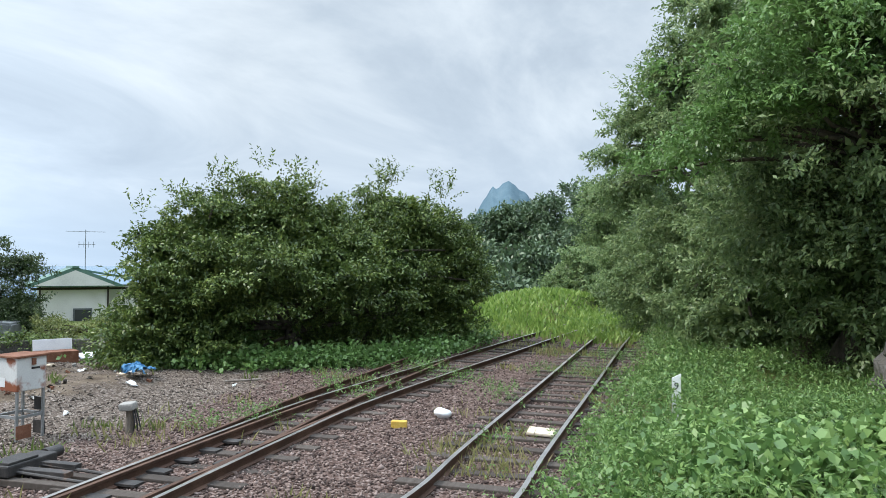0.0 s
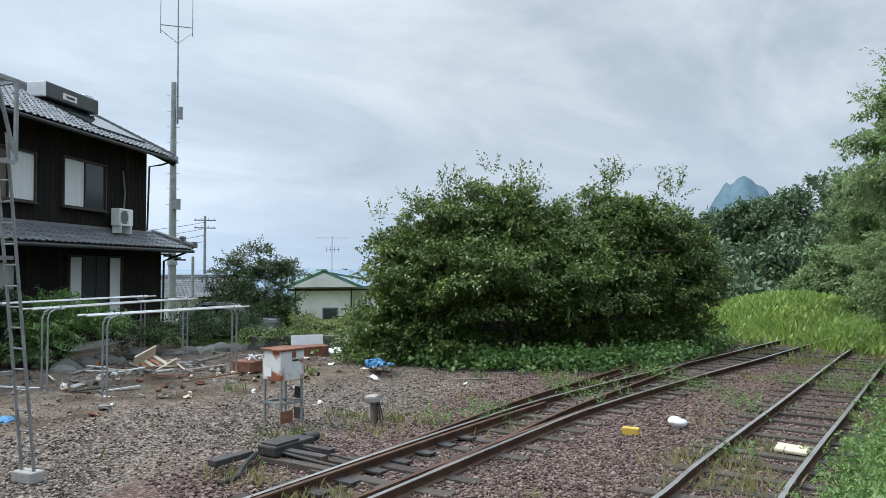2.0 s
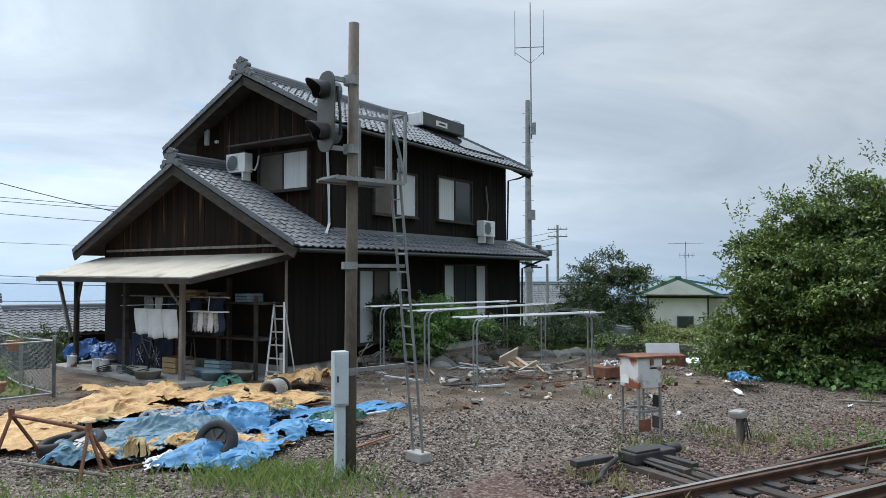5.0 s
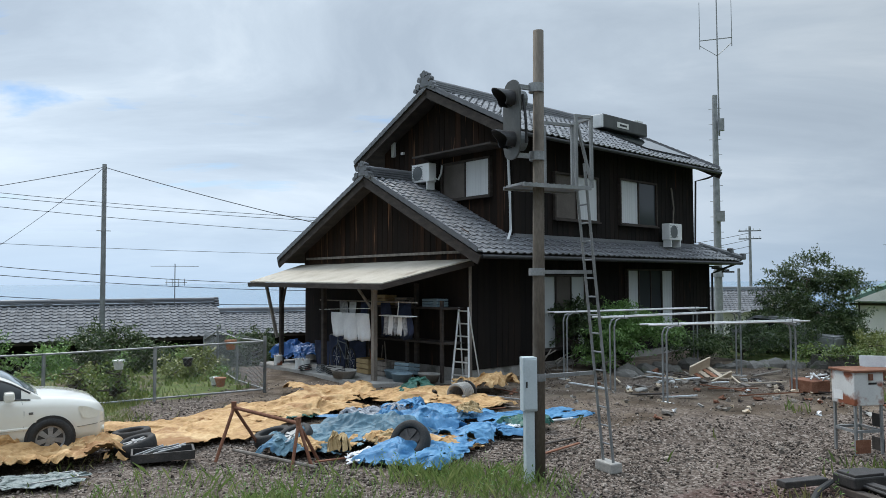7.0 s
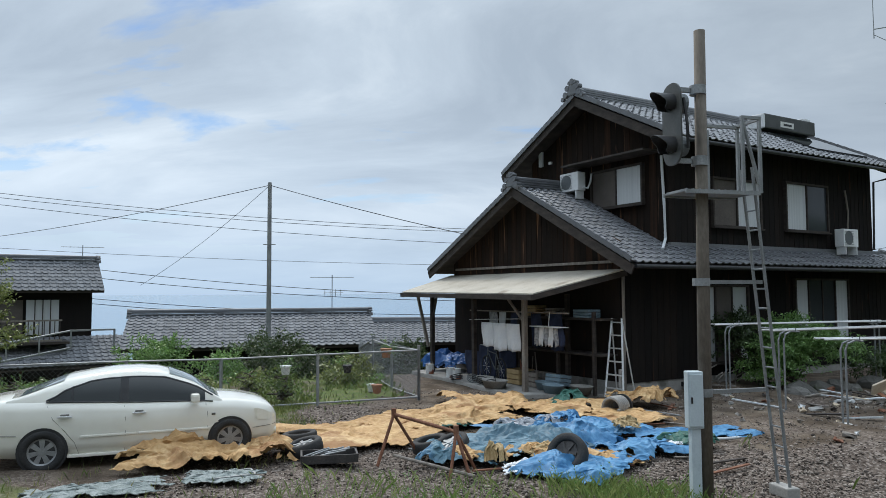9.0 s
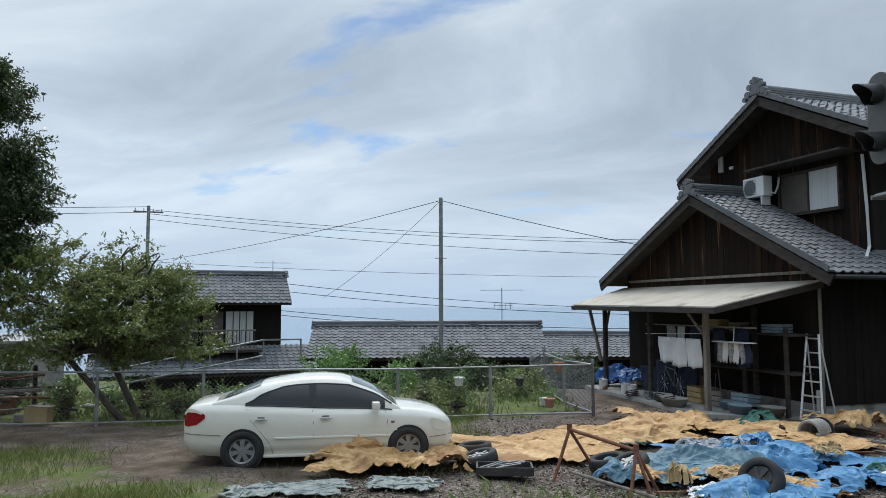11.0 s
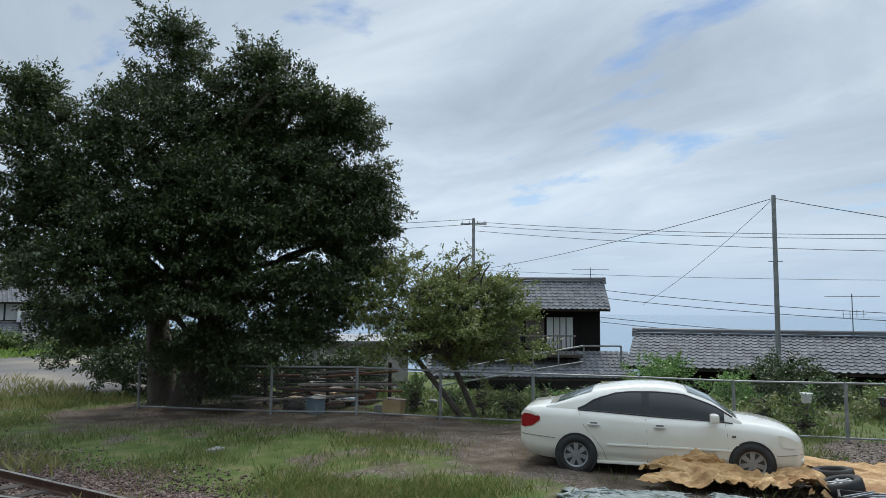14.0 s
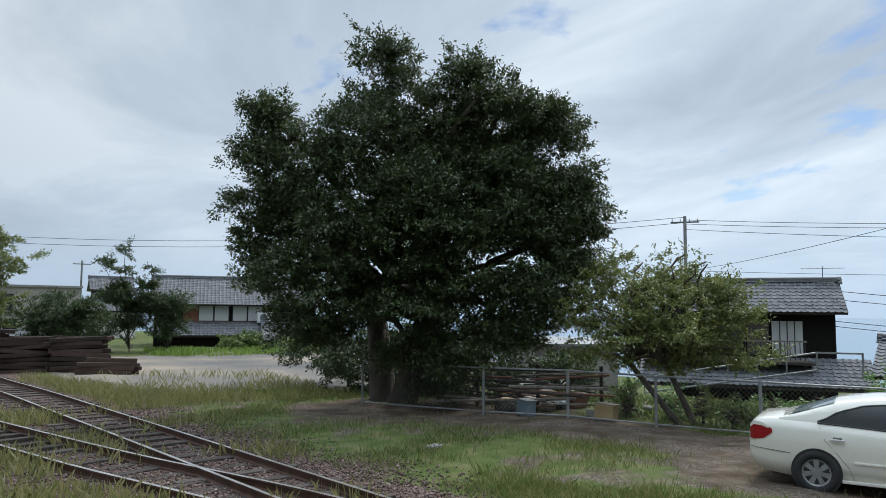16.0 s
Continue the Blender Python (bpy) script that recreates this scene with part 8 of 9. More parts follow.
x, y = scatter(20000, lambda x, y: np.clip(wave(x, y, 0.7, 14) + 0.3, 0, 1) * rail_clear(x, y, 0.2), (-4, -22), (3, -9))
blades(x, y, 0.22, M["grass_dry"], "straw grass between the tracks", "grass", 0.008)


x, y = scatter(34000, lambda x, y: np.clip(0.5 + wave(x, y, 0.8, 33), 0.1, 1) * rail_clear(x, y, 1.0) * smoothstep(-33.5, -31.5, y) * (1 - zones(x, y)[3] * 0.9), (-8, -34), (4, -22))
blades(x, y, 0.26, M["grass_dry"], "tall yellowing grass before the sleeper stack", "grass", 0.0032)
x, y = scatter(14000, lambda x, y: smoothstep(-45, -46.5, y + 0.5 * wave(x, y, 0.7, 5)) * np.clip(0.5 + wave(x, y, 0.8, 13), 0.05, 1), (-30, -52), (-5, -44))
blades(x, y, 0.30, M["grass_bright"], "bright grass along the far edge of the lot", "grass", 0.012)

# loose stones


def stones(x, y, size, mat, label, name):
    """Angular pebbles, eight faces each."""
    n = len(x)
    base = np.array([(1, 0, 0), (-1, 0, 0), (0, 1, 0), (0, -1, 0), (0, 0, 1), (0, 0, -1)], float)
    tri = np.array([(0, 2, 4), (2, 1, 4), (1, 3, 4), (3, 0, 4), (2, 0, 5), (1, 2, 5), (3, 1, 5), (0, 3, 5)])
    s = size * rng.lognormal(0, 0.35, (n, 1, 1))
    v = base[None] * rng.uniform(0.6, 1.2, (n, 6, 3)) * s + rng.normal(0, 0.22, (n, 6, 3)) * s
    a = rng.uniform(0, 2 * math.pi, n)
    c_, s_ = np.cos(a)[:, None], np.sin(a)[:, None]
    v = np.stack([v[..., 0] * c_ - v[..., 1] * s_, v[..., 0] * s_ + v[..., 1] * c_, v[..., 2] * 0.7], -1)
    v += np.stack([x, y, ground_z(x, y) + size * 0.35], -1)[:, None]
    f = (tri[None] + (np.arange(n) * 6)[:, None, None]).reshape(-1)
    me = bpy.data.meshes.new(name)
    me.vertices.add(n * 6)
    me.vertices.foreach_set("co", v.astype(np.float32).ravel())
    me.loops.add(n * 24)
    me.loops.foreach_set("vertex_index", f.astype(np.int32))
    me.polygons.add(n * 8)
    me.polygons.foreach_set("loop_start", np.arange(0, n * 24, 3, dtype=np.int32))
    me.update(calc_edges=True)
    me.materials.append(mat)
    return tagged(new(name, me), label, "stones", kind="stuff")


x, y = scatter(120000, lambda x, y: zones(x, y)[0] * (1 - zones(x, y)[1]) * np.clip((11 / np.hypot(x, y)) ** 1.6, 0, 1), (-13, 3.5), (-2, 30))
stones(x, y, 0.021, M["ballast"], "reddish brown track ballast", "ballast_stones")
x, y = scatter(70000, lambda x, y: zones(x, y)[0] * np.clip((12 / np.hypot(x, y)) ** 1.6, 0, 1), (-7, -26), (3, -8))
stones(x, y, 0.021, M["ballast"], "brown track ballast at the turnout", "ballast_stones")
x, y = scatter(110000, lambda x, y: (1 - zones(x, y)[0]) * (1 - zones(x, y)[1]) * (1 - 0.6 * zones(x, y)[2]) * np.clip((11 / np.hypot(x, y)) ** 1.6, 0, 1) * np.clip(0.75 + wave(x, y, 0.8, 4), 0.25, 1), (-20, -6), (-7, 14))
stones(x, y, 0.018, M["stone"], "grey-brown crushed stone of the yard", "gravel_stones")

# ---------------------------------------------------------------- neighbouring houses, poles and distance


def far_house(yaw, d, turn, label, half, vr, zr, ve, ze, z0, wall, name="neighbour_house", hip=0.0):
    x, y = heading(yaw, d)
    t = thing(name, pose(x, y, 0, 0, 0, yaw + turn), label, "house", "neighbour houses")
    rf = part("roof", boxed(0, vr, zr - 0.2, 2 * half - 0.5, 0.1, 0.1), M["darkwood"], t, "grey tiled roof")
    slab("roof_boarding", [(-half, vr, zr), (half, vr, zr), (half, ve, ze), (-half, ve, ze)], 0.08, M["darkwood"], rf)
    slab("roof_boarding", [(-half, vr, zr), (half, vr, zr), (half, 2 * vr - ve, ze), (-half, 2 * vr - ve, ze)], 0.08, M["tile"], rf)
    tiled(rf, -half, half, vr, zr, ve, ze, 0, mat="tile_old")
    ridge(-half, half, vr, zr, rf, 2)
    ridge_end(-half, vr, zr, rf, 0.6)
    ridge_end(half, vr, zr, rf, 0.6)
    part("wall", prism([(ve + 0.6, z0), (2 * vr - ve - 0.6, z0), (2 * vr - ve - 0.6, ze), (vr, zr - 0.15), (ve + 0.6, ze)], "x", -half + 0.4, half - 0.4), wall, t)
    return t


hc = far_house(113.5, 31, 1, "low neighbouring house with a grey tiled roof", 4.75, 0, 1.76, -2.6, 0.62, -3.2, M["charred"])
hb = far_house(130.0, 37.5, 3, "neighbouring two-storey house with a balcony and tiled roofs", 3.75, 0, 4.15, -1.9, 2.78, -3.2, M["charred"])
tiled(hb, -5.0, 4.6, -1.4, 0.75, -3.4, -0.35, 0, mat="tile_old")
slab("roof_boarding", [(-5.0, -1.4, 0.7), (3.8, -1.4, 0.7), (4.6, -3.4, -0.4), (-5.0, -3.4, -0.4)], 0.06, M["darkwood"], hb)
bm = bmesh.new()
box(bm, -1.2, -2.3, 0.60, 7.0, 1.0, 0.10)
part("balcony_floor", bm, M["darkwood"], hb)
for z in (1.55, 0.72):
    part("balcony_rail", boxed(-1.5, -2.75, z, 7.0, 0.06, 0.07), M["greywood"], hb)
for k in range(36):
    part("baluster", boxed(-4.9 + 0.195 * k, -2.75, 1.13, 0.035 if k % 9 else 0.09, 0.03, 0.82), M["darkwood"], hb)
for u, w, mat in ((-2.6, 1.6, "shutter"), (-0.9, 0.9, "winglass"), (0.2, 0.9, "shutter"), (1.4, 1.25, "frostglass")):
    part("window", boxed(u, -1.36, 1.65, w, 0.05, 1.5), M[mat], hb)
for u in (1.1, 1.4, 1.7):
    part("window_bar", boxed(u, -1.40, 1.65, 0.04, 0.03, 1.5), M["darkwood"], hb)
for a, b in (((-4.6, -3.9, -0.1), (2.2, -3.9, 1.15)), ((-4.6, -3.9, -0.75), (2.2, -3.9, 0.45))):
    part("stair_rail", rodded(a, b, 0.04, seg=6), M["galv"], hb)
for k in range(7):
    x_ = -4.6 + 6.8 * k / 6
    part("stair_post", rodded((x_, -3.9, -0.85 + 1.25 * k / 6), (x_, -3.9, -0.1 + 1.25 * k / 6), 0.035, seg=6), M["galv"], hb)
part("landing_rail", boxed(3.0, -3.9, 1.15, 1.7, 0.07, 0.07), M["galv"], hb)
part("landing_post", boxed(3.85, -3.9, 0.7, 0.07, 0.07, 0.95), M["galv"], hb)
ha = far_house(168.0, 60, 2, "neighbouring house with a wide grey roof across the lot", 6.2, 0, 5.05, -3.4, 3.05, -0.5, M["charred"])
part("brown_shutter", boxed(-3.3, -2.84, 2.45, 1.1, 0.08, 1.25), M["rust"], ha, "brown wooden shutter")
part("window", boxed(-4.6, -2.84, 2.45, 0.9, 0.08, 1.2), M["winglass"], ha)
for u in (-1.7, 0.7):
    w = part("window", boxed(u, -2.84, 2.45, 2.2, 0.08, 1.25), M["winglass"], ha)
    for k in (-0.55, 0.55):
        part("pane", boxed(u + k, -2.90, 2.45, 0.98, 0.03, 1.1), M["frostglass"], w)
    part("sill", boxed(u, -2.95, 1.80, 2.4, 0.16, 0.06), M["greywood"], w)
tiled(ha, -5.6, 2.2, -2.85, 1.75, -4.7, 0.85, 0, "pent_tiles", "tile_old")
slab("pent_boarding", [(-5.6, -2.85, 1.73), (2.2, -2.85, 1.73), (2.2, -4.7, 0.83), (-5.6, -4.7, 0.83)], 0.1, M["darkwood"], ha)
part("ground_floor_wall", boxed(-1.7, -3.5, 0.2, 7.4, 1.4, 1.5), M["charred"], ha)
tiled(ha, 1.6, 6.5, -3.0, 2.0, -6.4, 0.55, 0, "porch_tiles", "tile_old")
slab("porch_boarding", [(1.6, -3.0, 1.98), (6.5, -3.0, 1.98), (6.5, -6.4, 0.53), (1.6, -6.4, 0.53)], 0.1, M["darkwood"], ha)
part("porch_wall", boxed(4.0, -4.6, 0.2, 4.4, 2.8, 1.3), M["concrete"], ha)
unit_box = thing("air_conditioner", ha.matrix_world @ pose(1.95, -3.15, 1.75), "white outdoor air conditioner under the eave across the lot", "air conditioner", "outdoor units")
part("case", boxed(0, 0, 0.4, 1.1, 0.45, 0.8, bevel=0.03), M["white"], unit_box)
part("grille", rodded((-0.1, -0.22, 0.4), (-0.1, -0.24, 0.4), 0.27, seg=20), M["steelgrey"], unit_box)
hd = far_house(176.6, 80, 5, "distant house with two tiers of grey roof behind shrubs", 2.0, 0, 5.7, -2.2, 4.5, -0.5, M["render_grey"])
tiled(hd, -3.4, 2.4, -2.0, 3.5, -4.4, 2.5, 0, "lower_tiles", "tile_old")
slab("lower_boarding", [(-3.4, -2.0, 3.48), (2.4, -2.0, 3.48), (2.4, -4.4, 2.48), (-3.4, -4.4, 2.48)], 0.1, M["darkwood"], hd)
part("upper_window", boxed(-0.8, -2.05, 4.0, 2.2, 0.1, 0.8), M["winglass"], hd)
part("lower_wall", boxed(-0.5, -2.9, 1.0, 5.0, 1.8, 3.0), M["plaster"], hd)
for u, mat in ((-2.6, "winglass"), (-0.4, "frostglass"), (1.8, "winglass")):
    part("window", boxed(u, -3.82, 1.6, 1.5, 0.1, 1.1), M[mat], hd)
x, y = heading(-178.2, 66)
t = thing("grey_building", pose(x, y, 0, 0, 0, -175), "plain grey rendered building at the end of the lot", "building", "neighbour houses")
part("wall", boxed(0, 0, 2.1, 7.0, 5.0, 4.4, bevel=0.03), M["render_grey"], t)
part("parapet", boxed(0, 0, 4.35, 7.3, 5.3, 0.16), M["concrete"], t)
for u, z, w, h, mat in ((1.7, 3.1, 1.3, 1.3, "winglass"), (-1.6, 3.1, 1.3, 1.3, "winglass"), (-1.6, 1.0, 1.8, 1.8, "winglass"), (1.6, 0.7, 2.4, 1.6, "greywood")):
    win = part("window", boxed(u, -2.52, z, w, 0.1, h), M[mat], t)
    part("window_sill", boxed(u, -2.60, z - h / 2, w + 0.2, 0.12, 0.08), M["concrete"], win)
    part("window_frame", boxed(u, -2.585, z, 0.06, 0.05, h), M["alu"], win)
part("porch_roof", boxed(0.6, -4.0, 1.75, 6.5, 2.8, 0.14, pose(0, 0, 0, 14)), M["tile"], t)
shrub("round_shrub", (*heading(180.0, 47), 0), [(0, 0, 2.5, 1.5, 1.6), (0.9, 0.2, 2.0, 1.3, 1.3), (-0.9, 0.1, 2.1, 1.3, 1.4), (0, 0, 1.2, 1.6, 1.1)], 3600, 0.15, "leaf_dark", "round dark shrub beside the lot", category="shrub")
shrub("garden_shrub", (*heading(177.6, 50), 0), [(0, 0, 1.0, 1.2, 0.9), (1.4, 0.2, 0.9, 1.2, 0.8)], 1200, 0.15, "leaf_dark", "low dark shrub at the edge of the lot")
shrub("young_pine", (*heading(175.3, 50), 0), [(0, 0, 3.0, 1.2, 0.9), (0.7, 0, 3.9, 0.9, 0.6), (-0.8, 0, 4.2, 0.7, 0.35), (-1.1, 0, 5.3, 0.25, 0.4), (0.9, 0, 5.2, 0.7, 0.35), (1.5, 0, 5.6, 0.45, 0.25), (0.5, 0, 6.3, 0.28, 0.6), (0.3, 0, 1.9, 1.3, 0.8)], 2600, 0.16, "leaf_dark", "young pine tree with a crooked top beside the lot", category="tree")
shrub("garden_tree", (*heading(172.8, 50), 0), [(0, 0, 1.9, 1.0, 1.3), (0.5, 0, 2.9, 1.0, 0.7), (-0.5, 0, 3.2, 0.7, 0.7), (1.5, 0, 3.3, 0.7, 0.35)], 1800, 0.15, "leaf_dark", "small thin tree before the neighbouring house", category="tree")
shrub("roadside_tree", (*heading(184.2, 50), 0), [(0, 0, 5.4, 2.0, 1.8), (0.8, 0, 6.6, 1.2, 1.0), (0, 0, 3.2, 1.8, 1.8)], 2600, 0.18, "leaf_olive", "pale green leafy tree beside the far road", category="tree")
for yw, d, w in ((166.8, 53, 1.3), (163.0, 52, 1.2), (160.5, 49, 1.2), (157, 46, 1.1)):
    shrub("low_shrub", (*heading(yw, d), 0), [(0, 0, 0.5, w, 0.5), (w, 0.3, 0.4, w, 0.4)], 800, 0.15, "leaf_bush", "low green shrub at the edge of the lot")
# garden shrubs before the neighbouring roofs
for yw, d, z, w, mat in ((120.6, 27.5, 0.1, 0.9, "leaf_fresh"), (112.6, 26, 0.2, 1.3, "leaf_dark"), (110.0, 26, -0.1, 1.0, "leaf_dark"), (104.0, 30, -0.3, 1.4, "leaf_dark"), (102.0, 31, -0.3, 1.3, "leaf_dark"), (116, 24, -0.5, 0.9, "leaf_fresh"), (107, 23, -0.4, 0.9, "leaf_olive")):
    x, y = heading(yw, d)
    g = float(ground_z(x, y))
    shrub("garden_shrub", (x, y, g), [(0, 0, z - g + 0.5, w, 0.7), (0.6, 0.2, z - g + 0.1, w, 0.8), (-0.5, 0, (z - g) * 0.5, w, 0.9)], 1100, 0.12, mat, "leafy shrub in the garden behind the fence")
# bits of greenery and pots along the fence
for k in range(16):
    f = rng.uniform(0.12, 1)
    i = min(int(f * 6), 5)
    x, y = FENCE[i][0] + (FENCE[i + 1][0] - FENCE[i][0]) * (f * 6 - i) - rng.uniform(0.3, 2.2), FENCE[i][1] + (FENCE[i + 1][1] - FENCE[i][1]) * (f * 6 - i) - rng.uniform(0.1, 1.0)
    shrub("fence_weed", (x, y, float(ground_z(x, y))), [(0, 0, 0.4, rng.uniform(0.2, 0.42), rng.uniform(0.25, 0.55))], 160, 0.085, ["leaf_fresh", "leaf_olive", "leaf_bush"][k % 3], "leafy weed growing along the wire fence", category="weed")
for x, y, z, r, mat, lab in ((-16.5, -6.75, 0.75, 0.12, "white", "white flower pot hung on the fence"), (-17.0, -5.4, 0.75, 0.11, "black", "black flower pot hung on the fence"), (-18.9, -4.9, 0.95, 0.14, "terracotta", "terracotta flower pot on the fence"), (-18.3, -5.0, 0.1, 0.13, "terracotta", "terracotta flower pot on the ground"), (-19.3, -5.4, 0.0, 0.12, "white", "white flower pot on the ground")):
    t = thing("flower_pot", pose(x, y, z), lab, "flower pot", "flower pots")
    bm = rodded((0, 0, 0), (0, 0, 1.5 * r), r * 0.7, r, 16)
    rod(bm, (0, 0, 1.4 * r), (0, 0, 1.7 * r), r * 1.1, r * 1.1, 16)
    part("pot", bm, M[mat], t)
    p, d = crown_points([(0, 0, 2.2 * r, r, r, r)], 40, 5)
    leaf_mesh("plant", p, d, 4, 0.06, M["leaf_fresh"], t)["kind"] = "stuff"

# the white outbuilding
x, y = heading(56.0, 40)
t = thing("white_house", pose(x, y, 0, 0, 0, 60), "white rendered house with a green metal roof", "house", "neighbour houses")
part("wall", boxed(0, 0, 0.4, 2.9, 3.6, 2.5), M["plaster"], t)
part("corner_trim", boxed(1.42, -1.82, 0.4, 0.07, 0.07, 2.5), M["darkwood"], t)
part("corner_trim", boxed(-1.42, -1.82, 0.4, 0.07, 0.07, 2.5), M["darkwood"], t)
part("side_wing", boxed(2.7, 0.6, 0.4, 2.6, 3.2, 2.4), M["plaster"], t)
part("fascia", boxed(0.4, -1.84, 1.52, 4.4, 0.06, 0.10), M["darkwood"], t)
part("roof", prism([(-2.2, 1.62), (2.2, 1.62), (0, 2.55)], "y", -2.2, 2.2), M["greenroof"], t)
part("gable_panel", prism([(-1.7, 1.66), (1.7, 1.66), (0, 2.38)], "y", -2.22, -2.205), M["plaster"], t)
slab("side_roof", [(0.2, -1.4, 2.45), (4.4, -1.4, 1.7), (4.4, 2.4, 1.7), (0.2, 2.4, 2.45)], 0.08, M["greenroof"], t)
part("ridge_cap", boxed(0, 0, 2.52, 0.3, 4.5, 0.12, bevel=0.03), M["greenroof"], t)
w = part("window", boxed(0.35, -1.83, 0.15, 0.8, 0.08, 0.9), M["steelgrey"], t)
part("pane", boxed(0.35, -1.88, 0.15, 0.68, 0.03, 0.78), M["winglass"], w)


def aerial(x, y, z0, z1, yaw, label):
    t = thing("tv_aerial", pose(x, y, 0, 0, 0, yaw), label, "aerial", "aerials")
    part("mast", rodded((0, 0, z0), (0, 0, z1), 0.02, seg=6), M["steelgrey"], t)
    part("boom", rodded((-0.9, 0, z1 - 0.1), (0.9, 0, z1 - 0.1), 0.012, seg=5), M["steelgrey"], t)
    part("lower_boom", rodded((-0.35, 0, z1 - 0.75), (0.45, 0, z1 - 0.75), 0.012, seg=5), M["steelgrey"], t)
    for k in range(4):
        part("element", rodded((-0.3 + 0.22 * k, 0, z1 - 0.9), (-0.3 + 0.22 * k, 0, z1 - 0.6), 0.009, seg=4), M["steelgrey"], t)
    for k in range(6):
        part("element", rodded((-0.8 + 0.3 * k, -0.3, z1 - 0.1), (-0.8 + 0.3 * k, 0.3, z1 - 0.1), 0.009, seg=4), M["steelgrey"], t)


aerial(*heading(55.2, 41), 1.7, 4.4, 55, "thin television aerial over the white house")
aerial(*heading(107.7, 31.0), 0.8, 3.4, 107, "television aerial on the low tiled roof")
aerial(*heading(125.3, 37.5), 3.2, 4.9, 125, "television aerial on the balcony house")

# radio mast behind the house
x, y = heading(66.9, 45)
t = thing("radio_mast", pose(x, y, 0, 0, 0, 67), "tall grey steel radio mast with whip aerials", "mast")
part("lower_pole", tubed([(0, 0, -1), (0, 0, 6), (0, 0, 13.4)], [0.24, 0.20, 0.14], 12), M["galv"], t)
for z in (3.0, 8.9):
    part("collar", rodded((0, 0, z - 0.2), (0, 0, z + 0.2), 0.30, 0.26, 12), M["galv"], t)
part("upper_pole", rodded((0.22, 0, 11), (0.2, 0, 19.5), 0.05, 0.03, 8), M["galv"], t)
part("crossbar", rodded((-0.75, 0, 16.7), (1.0, 0, 16.7), 0.03, seg=6), M["galv"], t)
for x_ in (-0.75, 1.0):
    part("whip", rodded((x_, 0, 16.2), (x_, 0, 19.0), 0.028, 0.018, 6), M["galv"], t)
    part("strut", rodded((x_, 0, 16.4), (0.2, 0, 15.7), 0.02, seg=5), M["galv"], t)
part("equipment_box", boxed(0.2, -0.25, 6.3, 0.45, 0.3, 0.6), M["galv"], t)
part("equipment_box", boxed(0.35, -0.2, 11.6, 0.3, 0.25, 0.7), M["galv"], t)
for k in range(10):
    part("step_bolt", rodded((-0.35, 0, 4.5 + 0.9 * k), (0.35, 0, 4.5 + 0.9 * k), 0.015, seg=4), M["galv"], t)


def utility_pole(yaw, d, z0, z1, label, arms=1, r=0.13):
    x, y = heading(yaw, d)
    t = thing("utility_pole", pose(x, y, 0, 0, 0, yaw), label, "utility pole", "utility poles")
    part("shaft", tubed([(0, 0, z0), (0, 0, (z0 + z1) / 2), (0, 0, z1)], [r, r * 0.85, r * 0.7], 10), M["galv"], t)
    for k in range(arms):
        part("crossarm", boxed(0, 0, z1 - 0.35 - 0.6 * k, 1.6, 0.08, 0.08), M["steelgrey"], t)
        for s in (-0.7, -0.25, 0.25, 0.7):
            part("insulator", rodded((s, 0, z1 - 0.30 - 0.6 * k), (s, 0, z1 - 0.15 - 0.6 * k), 0.04, 0.03, 6), M["cloth"], t)
    return t


up_ = utility_pole(112.5, 27, -3.2, 6.65, "slim grey service pole behind the low roof", 0, 0.10)
part("step", rodded((-0.22, 0, 4.4), (0.22, 0, 4.4), 0.015, seg=5), M["steelgrey"], up_)
utility_pole(134.2, 45, -4, 8.4, "utility pole behind the garden tree", 1)
utility_pole(64.7, 60, -3, 6.7, "distant utility pole beyond the house", 2)
utility_pole(65.5, 52, -3, 3.4, "distant short pole beyond the house", 0)
utility_pole(178.5, 80, -1, 7.4, "distant wooden pole beside the lot", 1, 0.12)


def wire(a, b, sag, r=0.012):
    (ya, da, za), (yb, db, zb) = a, b
    ax, ay = heading(ya, da)
    bx, by = heading(yb, db)
    pts = [(ax + (bx - ax) * t_, ay + (by - ay) * t_, za + (zb - za) * t_ - sag * 4 * t_ * (1 - t_)) for t_ in [k / 16 for k in range(17)]]
    t = thing("overhead_wire", Matrix(), "black overhead wire sagging between poles", "wire", "overhead wires")
    part("strand", tubed(pts, r, 5), M["wire"], t)


top = (112.5, 27, 6.55)
wire(top, (134.2, 45, rise(3.2, 45)), 0.25)
wire(top, (97.3, 22.5, rise(4.5, 22.5)), 0.06)
wire(top, (121.5, 34, rise(0.6, 34)), 0.2, 0.008)
for e0, e1 in ((7.0, 4.6), (6.7, 4.4), (6.3, 3.4)):
    wire((134.2, 45, rise(e0, 45)), (88, 45, rise(e1, 45)), 0.5, 0.014)
wire((138, 42, rise(3.4, 42)), (90, 42, rise(2.0, 42)), 0.3, 0.010)
for e0, e1 in ((1.9, -0.35), (1.3, -0.75), (-0.2, -1.7), (-0.55, -2.1)):
    wire((126, 46, rise(e0, 46)), (92, 46, rise(e1, 46)), 0.4, 0.018)
for e0, e1 in ((7.2, 4.9), (6.8, 4.5)):
    wire((134.2, 45, rise(e0, 45)), (190, 70, rise(e1, 70)), 1.2, 0.016)
for k in range(4):
    wire((64.7, 60, 6.2 - 0.5 * k), (76, 50, 4.6 - 0.5 * k), 0.3, 0.018)

# grey-roofed house glimpsed behind the black one
hg = far_house(66.0, 55, 12, "distant grey-roofed house behind the black house", 3.6, 0, 1.9, -2.4, 0.6, -3, M["plaster"])

